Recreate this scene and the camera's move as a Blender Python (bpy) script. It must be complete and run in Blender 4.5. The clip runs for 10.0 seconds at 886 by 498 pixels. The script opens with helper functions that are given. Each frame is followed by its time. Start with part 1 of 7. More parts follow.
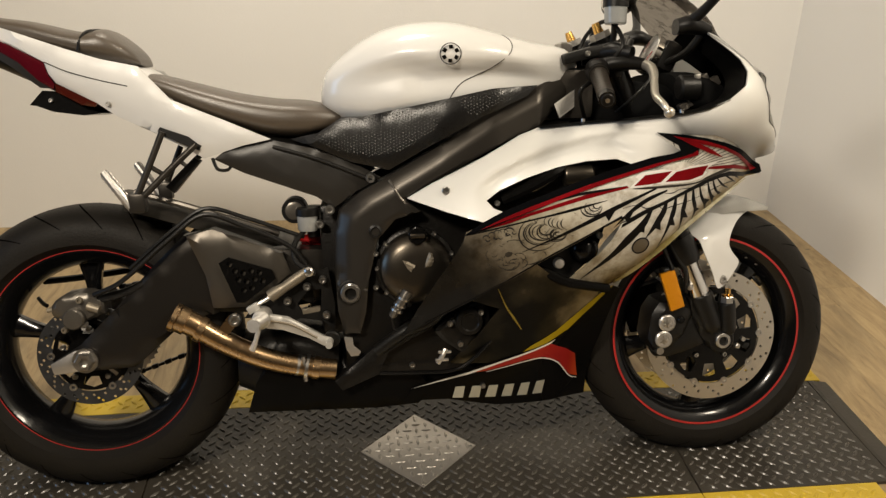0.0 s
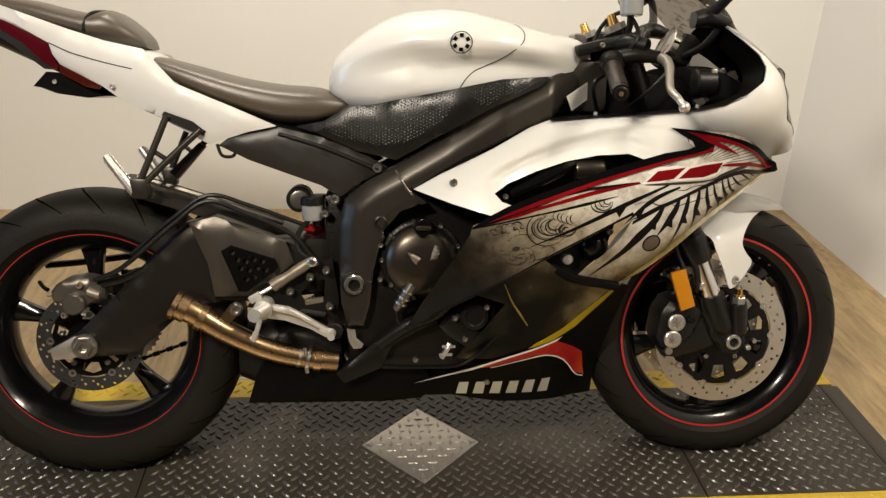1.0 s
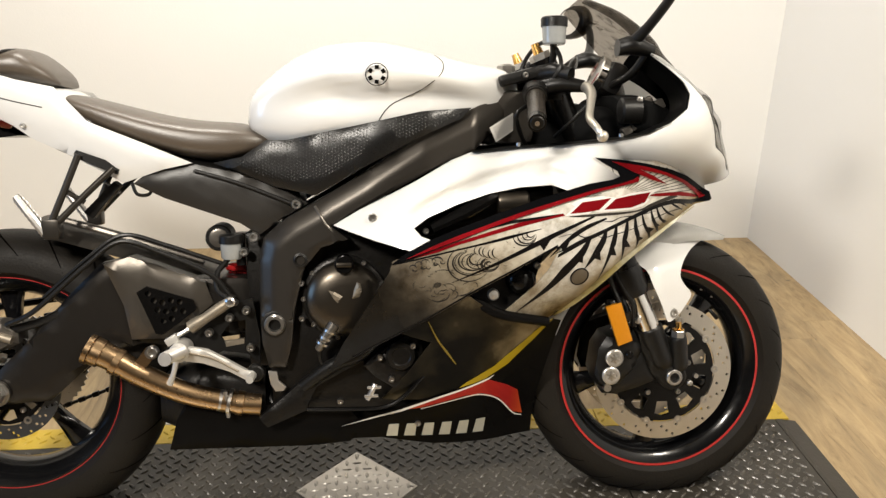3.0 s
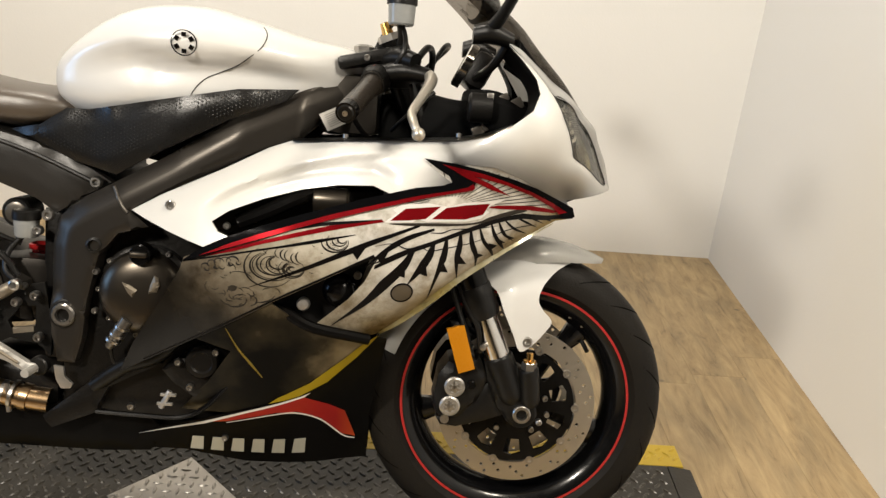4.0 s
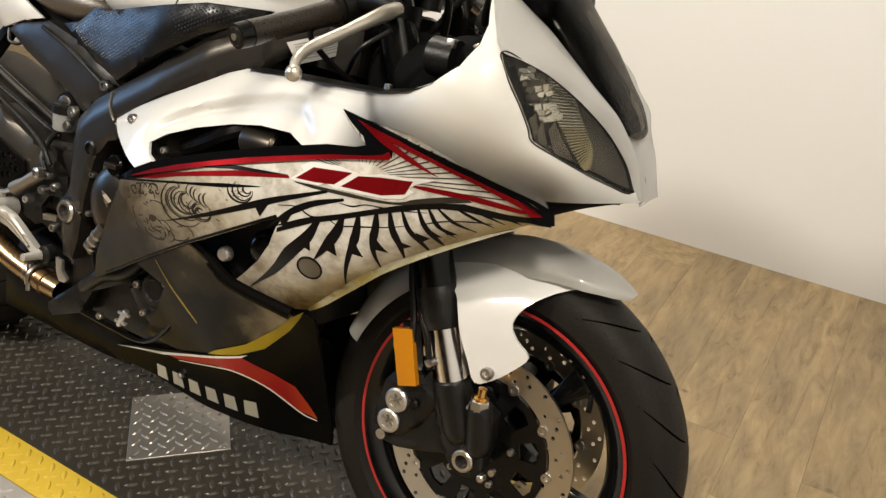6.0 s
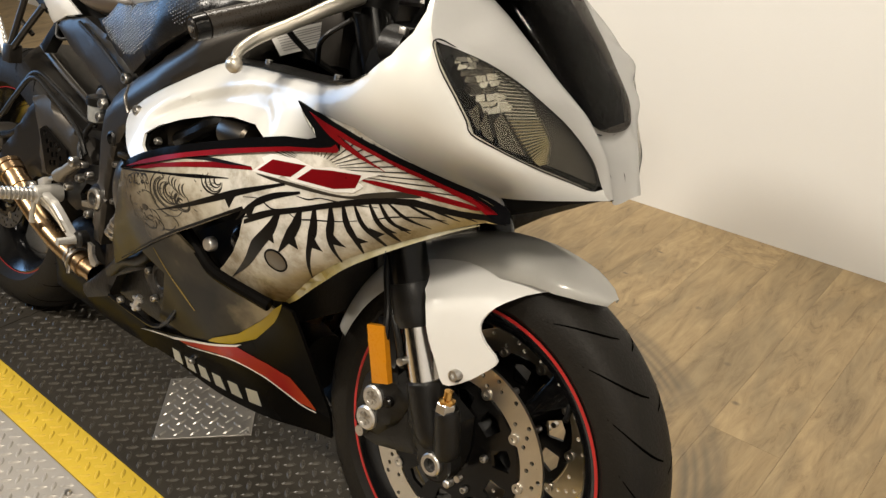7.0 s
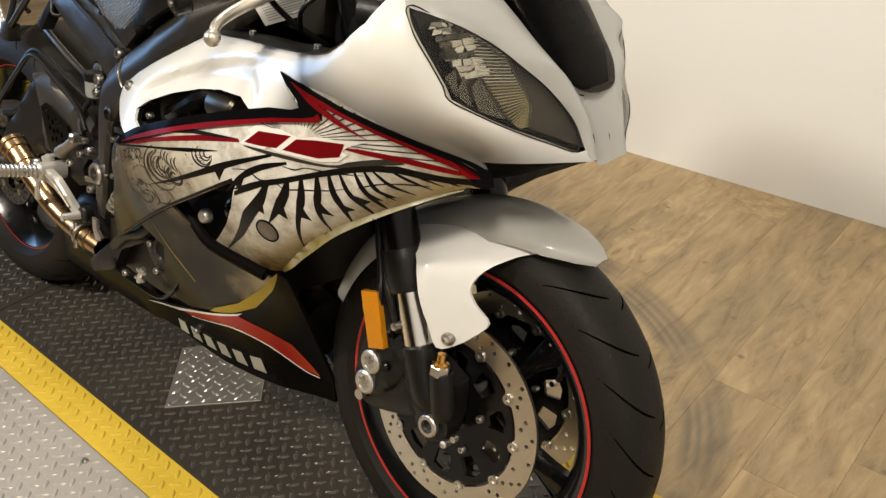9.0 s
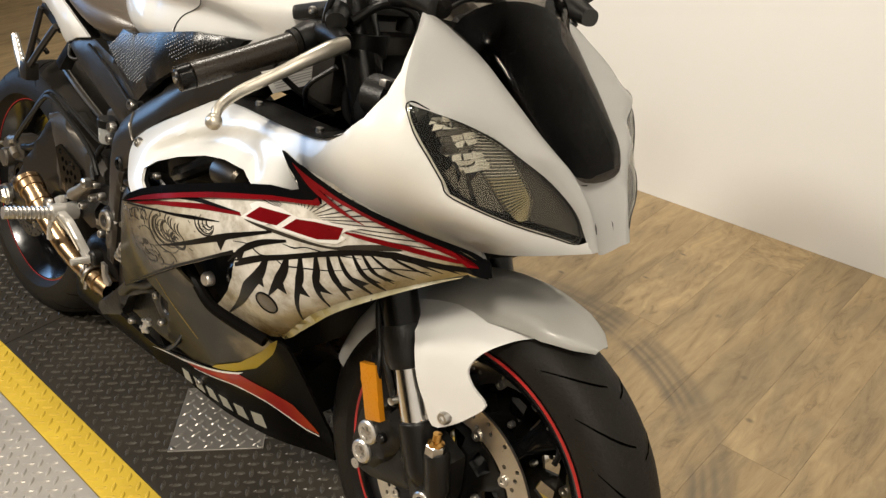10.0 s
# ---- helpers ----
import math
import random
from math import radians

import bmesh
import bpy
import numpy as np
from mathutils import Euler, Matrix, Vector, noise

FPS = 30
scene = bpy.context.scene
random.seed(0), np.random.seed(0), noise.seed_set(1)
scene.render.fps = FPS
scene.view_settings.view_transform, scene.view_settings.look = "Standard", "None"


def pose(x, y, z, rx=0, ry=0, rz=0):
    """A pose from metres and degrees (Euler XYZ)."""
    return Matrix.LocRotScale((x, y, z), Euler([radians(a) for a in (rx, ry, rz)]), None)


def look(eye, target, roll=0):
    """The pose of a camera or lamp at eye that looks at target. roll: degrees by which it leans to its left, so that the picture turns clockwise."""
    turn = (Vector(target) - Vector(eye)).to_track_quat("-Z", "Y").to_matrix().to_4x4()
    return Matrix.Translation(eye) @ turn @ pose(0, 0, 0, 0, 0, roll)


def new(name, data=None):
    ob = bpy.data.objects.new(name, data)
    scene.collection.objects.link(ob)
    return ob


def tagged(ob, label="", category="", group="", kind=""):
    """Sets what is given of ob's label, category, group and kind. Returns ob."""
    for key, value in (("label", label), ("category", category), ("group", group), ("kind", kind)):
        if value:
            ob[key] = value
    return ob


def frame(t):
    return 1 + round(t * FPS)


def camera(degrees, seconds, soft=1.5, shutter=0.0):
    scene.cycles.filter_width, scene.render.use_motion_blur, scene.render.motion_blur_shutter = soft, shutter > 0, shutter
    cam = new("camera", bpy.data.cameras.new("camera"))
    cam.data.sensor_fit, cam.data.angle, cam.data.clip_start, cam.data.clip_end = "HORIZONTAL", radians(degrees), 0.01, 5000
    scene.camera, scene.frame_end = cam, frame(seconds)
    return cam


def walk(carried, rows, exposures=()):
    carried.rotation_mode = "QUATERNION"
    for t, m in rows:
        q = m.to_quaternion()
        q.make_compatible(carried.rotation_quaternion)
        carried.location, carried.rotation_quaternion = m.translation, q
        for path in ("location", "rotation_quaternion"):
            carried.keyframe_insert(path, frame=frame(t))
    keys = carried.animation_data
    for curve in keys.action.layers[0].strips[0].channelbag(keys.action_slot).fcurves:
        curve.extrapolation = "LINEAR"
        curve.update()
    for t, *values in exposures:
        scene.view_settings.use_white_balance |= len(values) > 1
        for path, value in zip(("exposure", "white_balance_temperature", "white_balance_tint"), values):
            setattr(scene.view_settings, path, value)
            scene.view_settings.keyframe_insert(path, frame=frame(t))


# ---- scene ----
cam = camera(55.2, 10.0, soft=1.4)
PATH = [
    (0, (0.555, -1.648, 1.279), (0.768, 0.16, 0.451), 1.1),
    (0.5, (0.571, -1.618, 1.286), (0.795, 0.19, 0.46), 2.5),
    (1, (0.569, -1.618, 1.267), (0.755, 0.185, 0.421), 2.1),
    (1.5, (0.57, -1.612, 1.259), (0.731, 0.177, 0.38), 1.7),
    (2, (0.568, -1.614, 1.261), (0.725, 0.188, 0.408), 1.7),
    (2.5, (0.601, -1.608, 1.266), (0.8, 0.204, 0.443), 1.0),
    (2.7, (0.64, -1.601, 1.263), (0.839, 0.225, 0.471), 1.2),
    (3.8, (1.061, -1.459, 1.218), (1.157, 0.391, 0.463), 1.1),
    (4, (1.145, -1.404, 1.225), (1.232, 0.425, 0.42), 5.0),
    (4.5, (1.337, -1.296, 1.196), (1.257, 0.516, 0.353), 4.7),
    (5, (1.565, -1.2, 1.183), (1.138, 0.582, 0.381), 5.9),
    (5.5, (1.696, -1.083, 1.181), (1.095, 0.648, 0.379), 4.8),
    (5.7, (1.734, -1.022, 1.178), (1.043, 0.639, 0.306), 4.7),
    (6.8, (1.961, -0.753, 1.157), (0.814, 0.571, 0.191), 2.1),
    (7, (1.979, -0.748, 1.167), (0.854, 0.584, 0.187), 0.4),
    (7.5, (2.003, -0.75, 1.179), (0.891, 0.582, 0.184), 0.0),
    (8, (2.012, -0.733, 1.191), (0.894, 0.6, 0.205), -0.9),
    (8.5, (2.015, -0.729, 1.181), (0.876, 0.558, 0.159), -2.0),
    (9, (2.018, -0.719, 1.177), (0.881, 0.538, 0.116), -2.4),
    (9.5, (2.023, -0.694, 1.225), (0.9, 0.542, 0.126), -3.2),
    (10, (2.0, -0.647, 1.261), (0.82, 0.575, 0.205), -1.5),
]
walk(cam, [(t, look(eye, target, roll)) for t, eye, target, roll in PATH],
     exposures=[(0.0, -0.58, 6400, 10), (1.0, -0.40, 6270, 10), (2.0, 0.06, 5900, 10), (2.5, 0.16, 5810, 10), (4.0, -0.20, 6020, 10), (5.5, -0.22, 5940, 10), (7.0, -0.17, 6050, 10), (10.0, -0.17, 6030, 10)])

# ---- light: warm ceiling lamp of the showroom and two added fills ----
world = bpy.data.worlds.new("room_world")
scene.world = world
world.use_nodes = True
world.node_tree.nodes["Background"].inputs[0].default_value = (1.0, 0.9, 0.78, 1)
world.node_tree.nodes["Background"].inputs[1].default_value = 0.06


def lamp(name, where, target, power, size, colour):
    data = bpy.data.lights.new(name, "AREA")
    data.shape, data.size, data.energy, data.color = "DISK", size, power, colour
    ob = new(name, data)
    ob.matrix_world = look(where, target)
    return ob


WARM = (1.0, 0.875, 0.70)
lamp("key_lamp", (-0.5, -1.85, 2.42), (0.9, 0.2, 0.4), 88, 0.36, WARM)
# Added fills out of view: one lifts nose and fender, one the wall.
lamp("side_fill", (2.08, -0.95, 2.42), (1.25, 0.0, 0.55), 39, 0.4, (1.0, 0.865, 0.67))
lamp("rear_fill", (0.3, 0.6, 2.5), (0.35, 0.75, 0.0), 28, 0.5, WARM)
# cool daylight that enters by the large window in the west wall
day = lamp("window_daylight", (-3.42, -0.8, 1.25), (0.5, -0.2, 0.75), 2.6, 1.5, (0.36, 0.62, 1.0))
day.data.spread = 0.75
day.data.shape, day.data.size_y = "RECTANGLE", 1.5


# ---- materials ----
def material(name, colour, rough=0.5, metal=0.0, vary=0.15, scale=6.0, bump=0.0, fine=60.0, coat=0.0, second=None, spec=0.5, spread=0.11):
    """A surface with stains at one scale and grain at a finer one."""
    m = bpy.data.materials.new(name)
    m.use_nodes = True
    n, l = m.node_tree.nodes, m.node_tree.links
    b = n["Principled BSDF"]
    where = n.new("ShaderNodeTexCoord")
    broad, grain = n.new("ShaderNodeTexNoise"), n.new("ShaderNodeTexNoise")
    broad.inputs["Scale"].default_value, grain.inputs["Scale"].default_value = scale, fine
    broad.inputs["Detail"].default_value = 5
    l.new(where.outputs["Object"], broad.inputs["Vector"])
    l.new(where.outputs["Object"], grain.inputs["Vector"])
    mix = n.new("ShaderNodeMix")
    mix.data_type = "RGBA"
    other = second or [c * (1 - vary) for c in colour]
    mix.inputs[6].default_value = (*colour, 1)
    mix.inputs[7].default_value = (*other, 1)
    l.new(broad.outputs["Fac"], mix.inputs[0])
    l.new(mix.outputs[2], b.inputs["Base Color"])
    b.inputs["Metallic"].default_value = metal
    b.inputs["Specular IOR Level"].default_value = spec
    b.inputs["Coat Weight"].default_value = coat
    b.inputs["Coat Roughness"].default_value = 0.06
    ramp = n.new("ShaderNodeMapRange")
    ramp.inputs[3].default_value, ramp.inputs[4].default_value = max(rough - spread, 0.02), min(rough + spread, 1)
    l.new(grain.outputs["Fac"], ramp.inputs[0])
    l.new(ramp.outputs[0], b.inputs["Roughness"])
    if bump:
        bp = n.new("ShaderNodeBump")
        bp.inputs["Strength"].default_value, bp.inputs["Distance"].default_value = bump, 0.002
        l.new(grain.outputs["Fac"], bp.inputs["Height"])
        l.new(bp.outputs[0], b.inputs["Normal"])
    return m


M_WALL = material("wall_paint", (0.835, 0.832, 0.815), 0.75, vary=0.06, scale=1.2, bump=0.15, fine=180)
# Unseen ceiling: this grey is set for how much fill it bounces.
M_CEIL = material("ceiling_paint", (0.32, 0.312, 0.30), 0.8, vary=0.05)
# Unseen far walls, kept dark so that glossy parts mirror little.
M_FARWALL = material("grey_wall_paint", (0.045, 0.043, 0.042), 0.8, vary=0.08, scale=1.0)
M_WHITE = material("pearl_white_paint", (0.68, 0.674, 0.655), 0.38, vary=0.03, scale=3, coat=0.8, fine=300, spread=0.02)
M_BLACKGLOSS = material("gloss_black_plastic", (0.0045, 0.0042, 0.004), 0.20, vary=0.3, fine=90, spec=0.22, spread=0.05)
M_BLACK = material("matt_black_plastic", (0.0075, 0.007, 0.0064), 0.38, vary=0.35, scale=9, bump=0.2, fine=320, spec=0.28)
M_RUBBER = material("tyre_rubber", (0.0085, 0.0075, 0.0065), 0.55, second=(0.0145, 0.0125, 0.010), scale=9, bump=0.3, fine=240, spec=0.15)
M_FRAME = material("dark_bronze_frame_paint", (0.050, 0.0445, 0.038), 0.34, metal=0.65, spec=0.3, vary=0.2, scale=5, bump=0.04, fine=500)
M_SWING = material("dark_swingarm_paint", (0.030, 0.0265, 0.023), 0.34, metal=0.6, spec=0.25, vary=0.25, scale=6, bump=0.05, fine=400)
M_ENGINE = material("engine_bronze_black", (0.088, 0.076, 0.061), 0.31, metal=0.9, spec=0.3, vary=0.2, scale=5, bump=0.02, fine=500, spread=0.04)
M_DARK = material("dark_cast_metal", (0.011, 0.0098, 0.0085), 0.36, metal=0.3, spec=0.3, vary=0.4, scale=12, bump=0.3, fine=160)
M_RIM = material("gloss_black_rim", (0.005, 0.005, 0.0055), 0.2, vary=0.3, coat=0.25, spec=0.3)
M_RED = material("red_rim_tape", (0.42, 0.02, 0.018), 0.4, vary=0.2)
M_CHROME = material("polished_steel", (0.75, 0.73, 0.70), 0.14, metal=1.0, vary=0.1, fine=120)
M_STEEL = material("brushed_steel", (0.55, 0.53, 0.50), 0.32, metal=1.0, vary=0.2, scale=14, fine=200)
M_ALU = material("cast_aluminium", (0.62, 0.60, 0.57), 0.38, metal=0.9, vary=0.2, scale=12, bump=0.15, fine=220)
M_DISC = material("brake_disc_steel", (0.68, 0.64, 0.57), 0.33, metal=1.0, vary=0.25, scale=10, fine=300)
# Disc steel darkened: the dim room it mirrors is put in its colour.
M_REARDISC = material("shaded_disc_steel", (0.10, 0.105, 0.115), 0.4, metal=0.9, vary=0.3, scale=12)
M_COPPER = material("heat_tinted_steel", (0.53, 0.375, 0.215), 0.28, metal=1.0, second=(0.33, 0.222, 0.125), scale=6, fine=60, spread=0.03)
M_SEAT = material("seat_vinyl", (0.082, 0.063, 0.045), 0.38, vary=0.3, scale=7, bump=0.2, fine=520, spec=0.85)
M_PAD = material("textured_tank_pad", (0.007, 0.0068, 0.0066), 0.30, vary=0.2, scale=8, bump=0.12, fine=700, spec=0.45)
M_ORANGE = material("amber_reflector", (0.52, 0.20, 0.005), 0.3, vary=0.3, coat=0.0, spec=0.3, fine=400)
M_REDPART = material("red_anodised", (0.50, 0.018, 0.018), 0.28, metal=0.3, vary=0.3)
M_GOLD = material("gold_anodised", (0.72, 0.42, 0.12), 0.25, metal=1.0, vary=0.2)
M_TAIL = material("red_tail_lens", (0.09, 0.004, 0.010), 0.12, vary=0.4, coat=0.6)
M_LOWLENS = material("orange_red_lens", (0.075, 0.010, 0.006), 0.15, vary=0.4, coat=0.5)
M_LEVER = material("cast_lever_alloy", (0.60, 0.56, 0.48), 0.35, metal=0.8, vary=0.2, scale=14)
M_TARNISH = material("tarnished_alloy", (0.30, 0.26, 0.20), 0.5, metal=0.7, vary=0.35, scale=30, bump=0.2)
M_PEDAL = material("bead_blasted_alloy", (0.56, 0.54, 0.50), 0.45, metal=0.5, vary=0.2, scale=20, bump=0.15, fine=300)
# Inner black plastic with its sheen cut, so it holds the hollows' shade.
M_CAVITY = material("shaded_inner_plastic", (0.006, 0.006, 0.006), 0.85, vary=0.3, spec=0.05)
M_GRIP = material("brown_black_grip_rubber", (0.024, 0.019, 0.014), 0.30, vary=0.3, bump=0.15, fine=420, spec=0.45)
M_STICKER = material("white_sticker", (0.72, 0.70, 0.66), 0.5, vary=0.05)
M_INK = material("grey_ink", (0.30, 0.29, 0.28), 0.6, vary=0.1)
M_MATBLACK = material("black_painted_plate", (0.019, 0.017, 0.014), 0.34, second=(0.054, 0.047, 0.037), scale=5, bump=0.25, fine=120, spec=0.36)
M_MATBAR = material("worn_black_tread", (0.042, 0.037, 0.030), 0.29, second=(0.078, 0.069, 0.055), scale=7, bump=0.1, fine=160, spec=0.55)
M_YELLOW = material("yellow_safety_paint", (0.66, 0.47, 0.035), 0.45, second=(0.5, 0.34, 0.03), scale=9, bump=0.2, fine=140)
M_GREYPLATE = material("bare_tread_plate", (0.52, 0.49, 0.45), 0.42, metal=0.45, vary=0.2, scale=7, bump=0.1, fine=180)
M_TREAD = material("tread_plate_steel", (0.50, 0.47, 0.43), 0.36, metal=0.8, vary=0.2, scale=10, fine=180)
M_HUG = material("satin_grey_guard", (0.15, 0.136, 0.118), 0.34, metal=0.7, vary=0.25, scale=7, bump=0.05, fine=400)
M_BRACE = material("satin_bronze_brace", (0.095, 0.084, 0.070), 0.36, metal=0.65, vary=0.2, scale=5, bump=0.04, fine=500)
M_COVER = material("satin_dark_cover", (0.024, 0.0215, 0.0185), 0.36, vary=0.25, scale=6, bump=0.1, fine=420, spec=0.35)


# ---- mesh tools ----
from mathutils import geometry


def empty(name, m=None, parent=None):
    ob = new(name)
    ob.empty_display_size = 0.05
    if parent:
        ob.parent = parent
    if m is not None:
        ob.matrix_basis = m
    return ob


def part(name, bm, mat, parent=None, label="", smooth=35):
    """Links a bmesh as one mesh object, under a thing or a part."""
    bmesh.ops.recalc_face_normals(bm, faces=bm.faces[:])
    mesh = bpy.data.meshes.new(name)
    bm.to_mesh(mesh)
    bm.free()
    mesh.materials.append(mat)
    ob = new(name, mesh)
    if parent:
        ob.parent = parent
    if smooth:
        mesh.polygons.foreach_set("use_smooth", [True] * len(mesh.polygons))
        mesh.set_sharp_from_angle(angle=radians(smooth))
    if label:
        tagged(ob, label)
    return ob


def add_box(bm, lo, hi, bevel=0.003, m=None):
    s = [b - a for a, b in zip(lo, hi)]
    c = [(a + b) / 2 for a, b in zip(lo, hi)]
    geo = bmesh.ops.create_cube(bm, size=1, matrix=Matrix.LocRotScale(c, None, s))
    vs = geo["verts"]
    if bevel:
        es = list({e for v in vs for e in v.link_edges})
        r = bmesh.ops.bevel(bm, geom=es, offset=min(bevel, min(s) * 0.45), segments=2, affect="EDGES", profile=0.6)
        vs = list({v for f in r["faces"] for v in f.verts} | {v for v in vs if v.is_valid})
    if m is not None:
        bmesh.ops.transform(bm, matrix=m, verts=vs)
    return bm


def add_lathe(bm, rings, axis="y", at=(0, 0, 0), seg=40, close=False, m=None):
    """Rings of (radius, offset along the axis) spun round the axis through at."""
    rows = []
    for r, o in rings:
        row = []
        for k in range(seg):
            a = 2 * math.pi * k / seg
            u, v = r * math.cos(a), r * math.sin(a)
            p = {"y": (u, o, v), "x": (o, u, v), "z": (u, v, o)}[axis]
            p = Vector(p) + Vector(at)
            row.append(bm.verts.new(m @ p if m else p))
        rows.append(row)
    pairs = list(zip(rows, rows[1:])) + ([(rows[-1], rows[0])] if close else [])
    for a, b in pairs:
        for k in range(seg):
            bm.faces.new((a[k], a[(k + 1) % seg], b[(k + 1) % seg], b[k]))
    if not close:
        for row in (rows[0], rows[-1]):
            if (row[0].co - row[seg // 2].co).length > 1e-5:
                bm.faces.new(row)
    return bm


def lathe(rings, axis="y", at=(0, 0, 0), seg=40, close=False, m=None):
    return add_lathe(bmesh.new(), rings, axis, at, seg, close, m)


def spline(points, per=6, loop=False):
    """A smooth line through points (Catmull-Rom)."""
    pts = [Vector(p) for p in points]
    n = len(pts)
    out = []
    for i in range(n if loop else n - 1):
        p0 = pts[i - 1] if (loop or i > 0) else pts[0] * 2 - pts[1]
        p1, p2 = pts[i], pts[(i + 1) % n]
        p3 = pts[(i + 2) % n] if (loop or i + 2 < n) else pts[-1] * 2 - pts[-2]
        for k in range(per):
            t = k / per
            out.append(0.5 * (2 * p1 + (p2 - p0) * t + (2 * p0 - 5 * p1 + 4 * p2 - p3) * t * t + (3 * p1 - p0 - 3 * p2 + p3) * t ** 3))
    if not loop:
        out.append(pts[-1].copy())
    return out


def add_tube(bm, points, radius, seg=12, per=5, taper=None, cap=True, smooth=True):
    """A round bar along a smooth line; radius is one number or one for each given point."""
    line = spline(points, per) if smooth and len(points) > 2 else [Vector(p) for p in points]
    n = len(line)
    radii = [radius] * n
    if not isinstance(radius, (int, float)):
        radii = [float(np.interp(i / (n - 1), np.linspace(0, 1, len(radius)), radius)) for i in range(n)]
    side = None
    rows = []
    for i, p in enumerate(line):
        d = (line[min(i + 1, n - 1)] - line[max(i - 1, 0)]).normalized()
        if side is None:
            side = d.orthogonal().normalized()
        side = (side - d * side.dot(d)).normalized()
        up = d.cross(side)
        rows.append([bm.verts.new(p + radii[i] * (math.cos(a) * side + math.sin(a) * up)) for a in (2 * math.pi * k / seg for k in range(seg))])
    for a, b in zip(rows, rows[1:]):
        for k in range(seg):
            bm.faces.new((a[k], a[(k + 1) % seg], b[(k + 1) % seg], b[k]))
    if cap:
        bm.faces.new(rows[0])
        bm.faces.new(rows[-1])
    return bm


def tube(points, radius, seg=12, per=5, cap=True, smooth=True):
    return add_tube(bmesh.new(), points, radius, seg, per, None, cap, smooth)


def inside(p, poly):
    hit = False
    for (x1, y1), (x2, y2) in zip(poly, poly[1:] + poly[:1]):
        if (y1 > p[1]) != (y2 > p[1]) and p[0] < (x2 - x1) * (p[1] - y1) / (y2 - y1) + x1:
            hit = not hit
    return hit


def add_sheet(bm, outline, depth, thick, holes=(), step=0.02, lift=0.0, inward=1.0, gap=0.45, soft=0.0):
    """A shell over an outline in the x-z plane: its outer face lies at y = depth(x, z) - lift, its back thick behind."""
    outline = [tuple(p)[:2] for p in outline]
    loops = [outline] + [[tuple(p)[:2] for p in h] for h in holes]
    verts, edges = [], []
    for loop in loops:
        dense = []
        for a, b in zip(loop, loop[1:] + loop[:1]):
            k = max(1, int(math.dist(a, b) / step))
            dense += [(a[0] + (b[0] - a[0]) * i / k, a[1] + (b[1] - a[1]) * i / k) for i in range(k)]
        base = len(verts)
        verts += dense
        edges += [(base + i, base + (i + 1) % len(dense)) for i in range(len(dense))]
    xs, zs = [p[0] for p in outline], [p[1] for p in outline]
    rim = np.array(verts)
    x = min(xs) + step / 2
    row = 0
    while x < max(xs):
        z = min(zs) + step * (0.25 if row % 2 else 0.75)
        while z < max(zs):
            if inside((x, z), outline) and not any(inside((x, z), h) for h in loops[1:]):
                if np.min(np.sum((rim - (x, z)) ** 2, axis=1)) > (gap * step) ** 2:
                    verts.append((x, z))
            z += step
        x += step * 0.87
        row += 1
    co, _, tris, *_ = geometry.delaunay_2d_cdt([Vector(v) for v in verts], edges, [], 0, 1e-6)
    keep = []
    for t in tris:
        c = sum((co[i] for i in t), Vector((0, 0))) / 3
        if inside(c, outline) and not any(inside(c, h) for h in loops[1:]):
            keep.append(t)
    used = sorted({i for t in keep for i in t})
    if soft:
        plain = depth
        rim = rim[: len(rim)]

        def depth(x, z):
            d = min(math.sqrt(float(np.min(np.sum((rim - (x, z)) ** 2, axis=1)))), soft)
            return plain(x, z) + soft * 0.8 * (1 - math.sqrt(1 - (1 - d / soft) ** 2))
    front = {i: bm.verts.new((co[i][0], depth(co[i][0], co[i][1]) - lift, co[i][1])) for i in used}
    back = {i: bm.verts.new((co[i][0], depth(co[i][0], co[i][1]) - lift + inward * thick, co[i][1])) for i in used}
    count = {}
    for t in keep:
        bm.faces.new([front[i] for i in t])
        bm.faces.new([back[i] for i in reversed(t)])
        for a, b in zip(t, t[1:] + t[:1]):
            count[(a, b)] = count.get((a, b), 0) + 1
    for a, b in list(count):
        if (b, a) not in count:
            bm.faces.new((front[b], front[a], back[a], back[b]))
    return bm


def sheet(outline, depth, thick, **more):
    return add_sheet(bmesh.new(), outline, depth, thick, **more)


def add_loft(bm, stations, seg=28, power=2.4, per=4, mid=0.5):
    """A closed body along x from stations (x, z low, z high, half width); sections are rounded boxes."""
    line = spline([(*s[:3],) for s in stations], per)
    wide = spline([(s[3], 0, 0) for s in stations], per)
    rows = []
    for p, w in zip(line, wide):
        x, lo, hi, half = p.x, p.y, p.z, max(w.x, 0.002)
        row = []
        zc = lo + (hi - lo) * mid
        for k in range(seg):
            a = 2 * math.pi * k / seg
            c, s = math.cos(a), math.sin(a)
            cc = math.copysign(abs(c) ** (2 / power), c)
            ss = math.copysign(abs(s) ** (2 / power), s)
            row.append(bm.verts.new((x, half * cc, zc + ((hi - zc) if ss > 0 else (zc - lo)) * ss)))
        rows.append(row)
    for a, b in zip(rows, rows[1:]):
        for k in range(seg):
            bm.faces.new((a[k], a[(k + 1) % seg], b[(k + 1) % seg], b[k]))
    bm.faces.new(rows[0])
    bm.faces.new(rows[-1])
    return bm


def loft(stations, **more):
    return add_loft(bmesh.new(), stations, **more)


def mirrored(bm):
    """The same mesh on the other side of the y plane."""
    other = bm.copy()
    bmesh.ops.scale(other, vec=(1, -1, 1), verts=other.verts[:])
    bmesh.ops.reverse_faces(other, faces=other.faces[:])
    return other


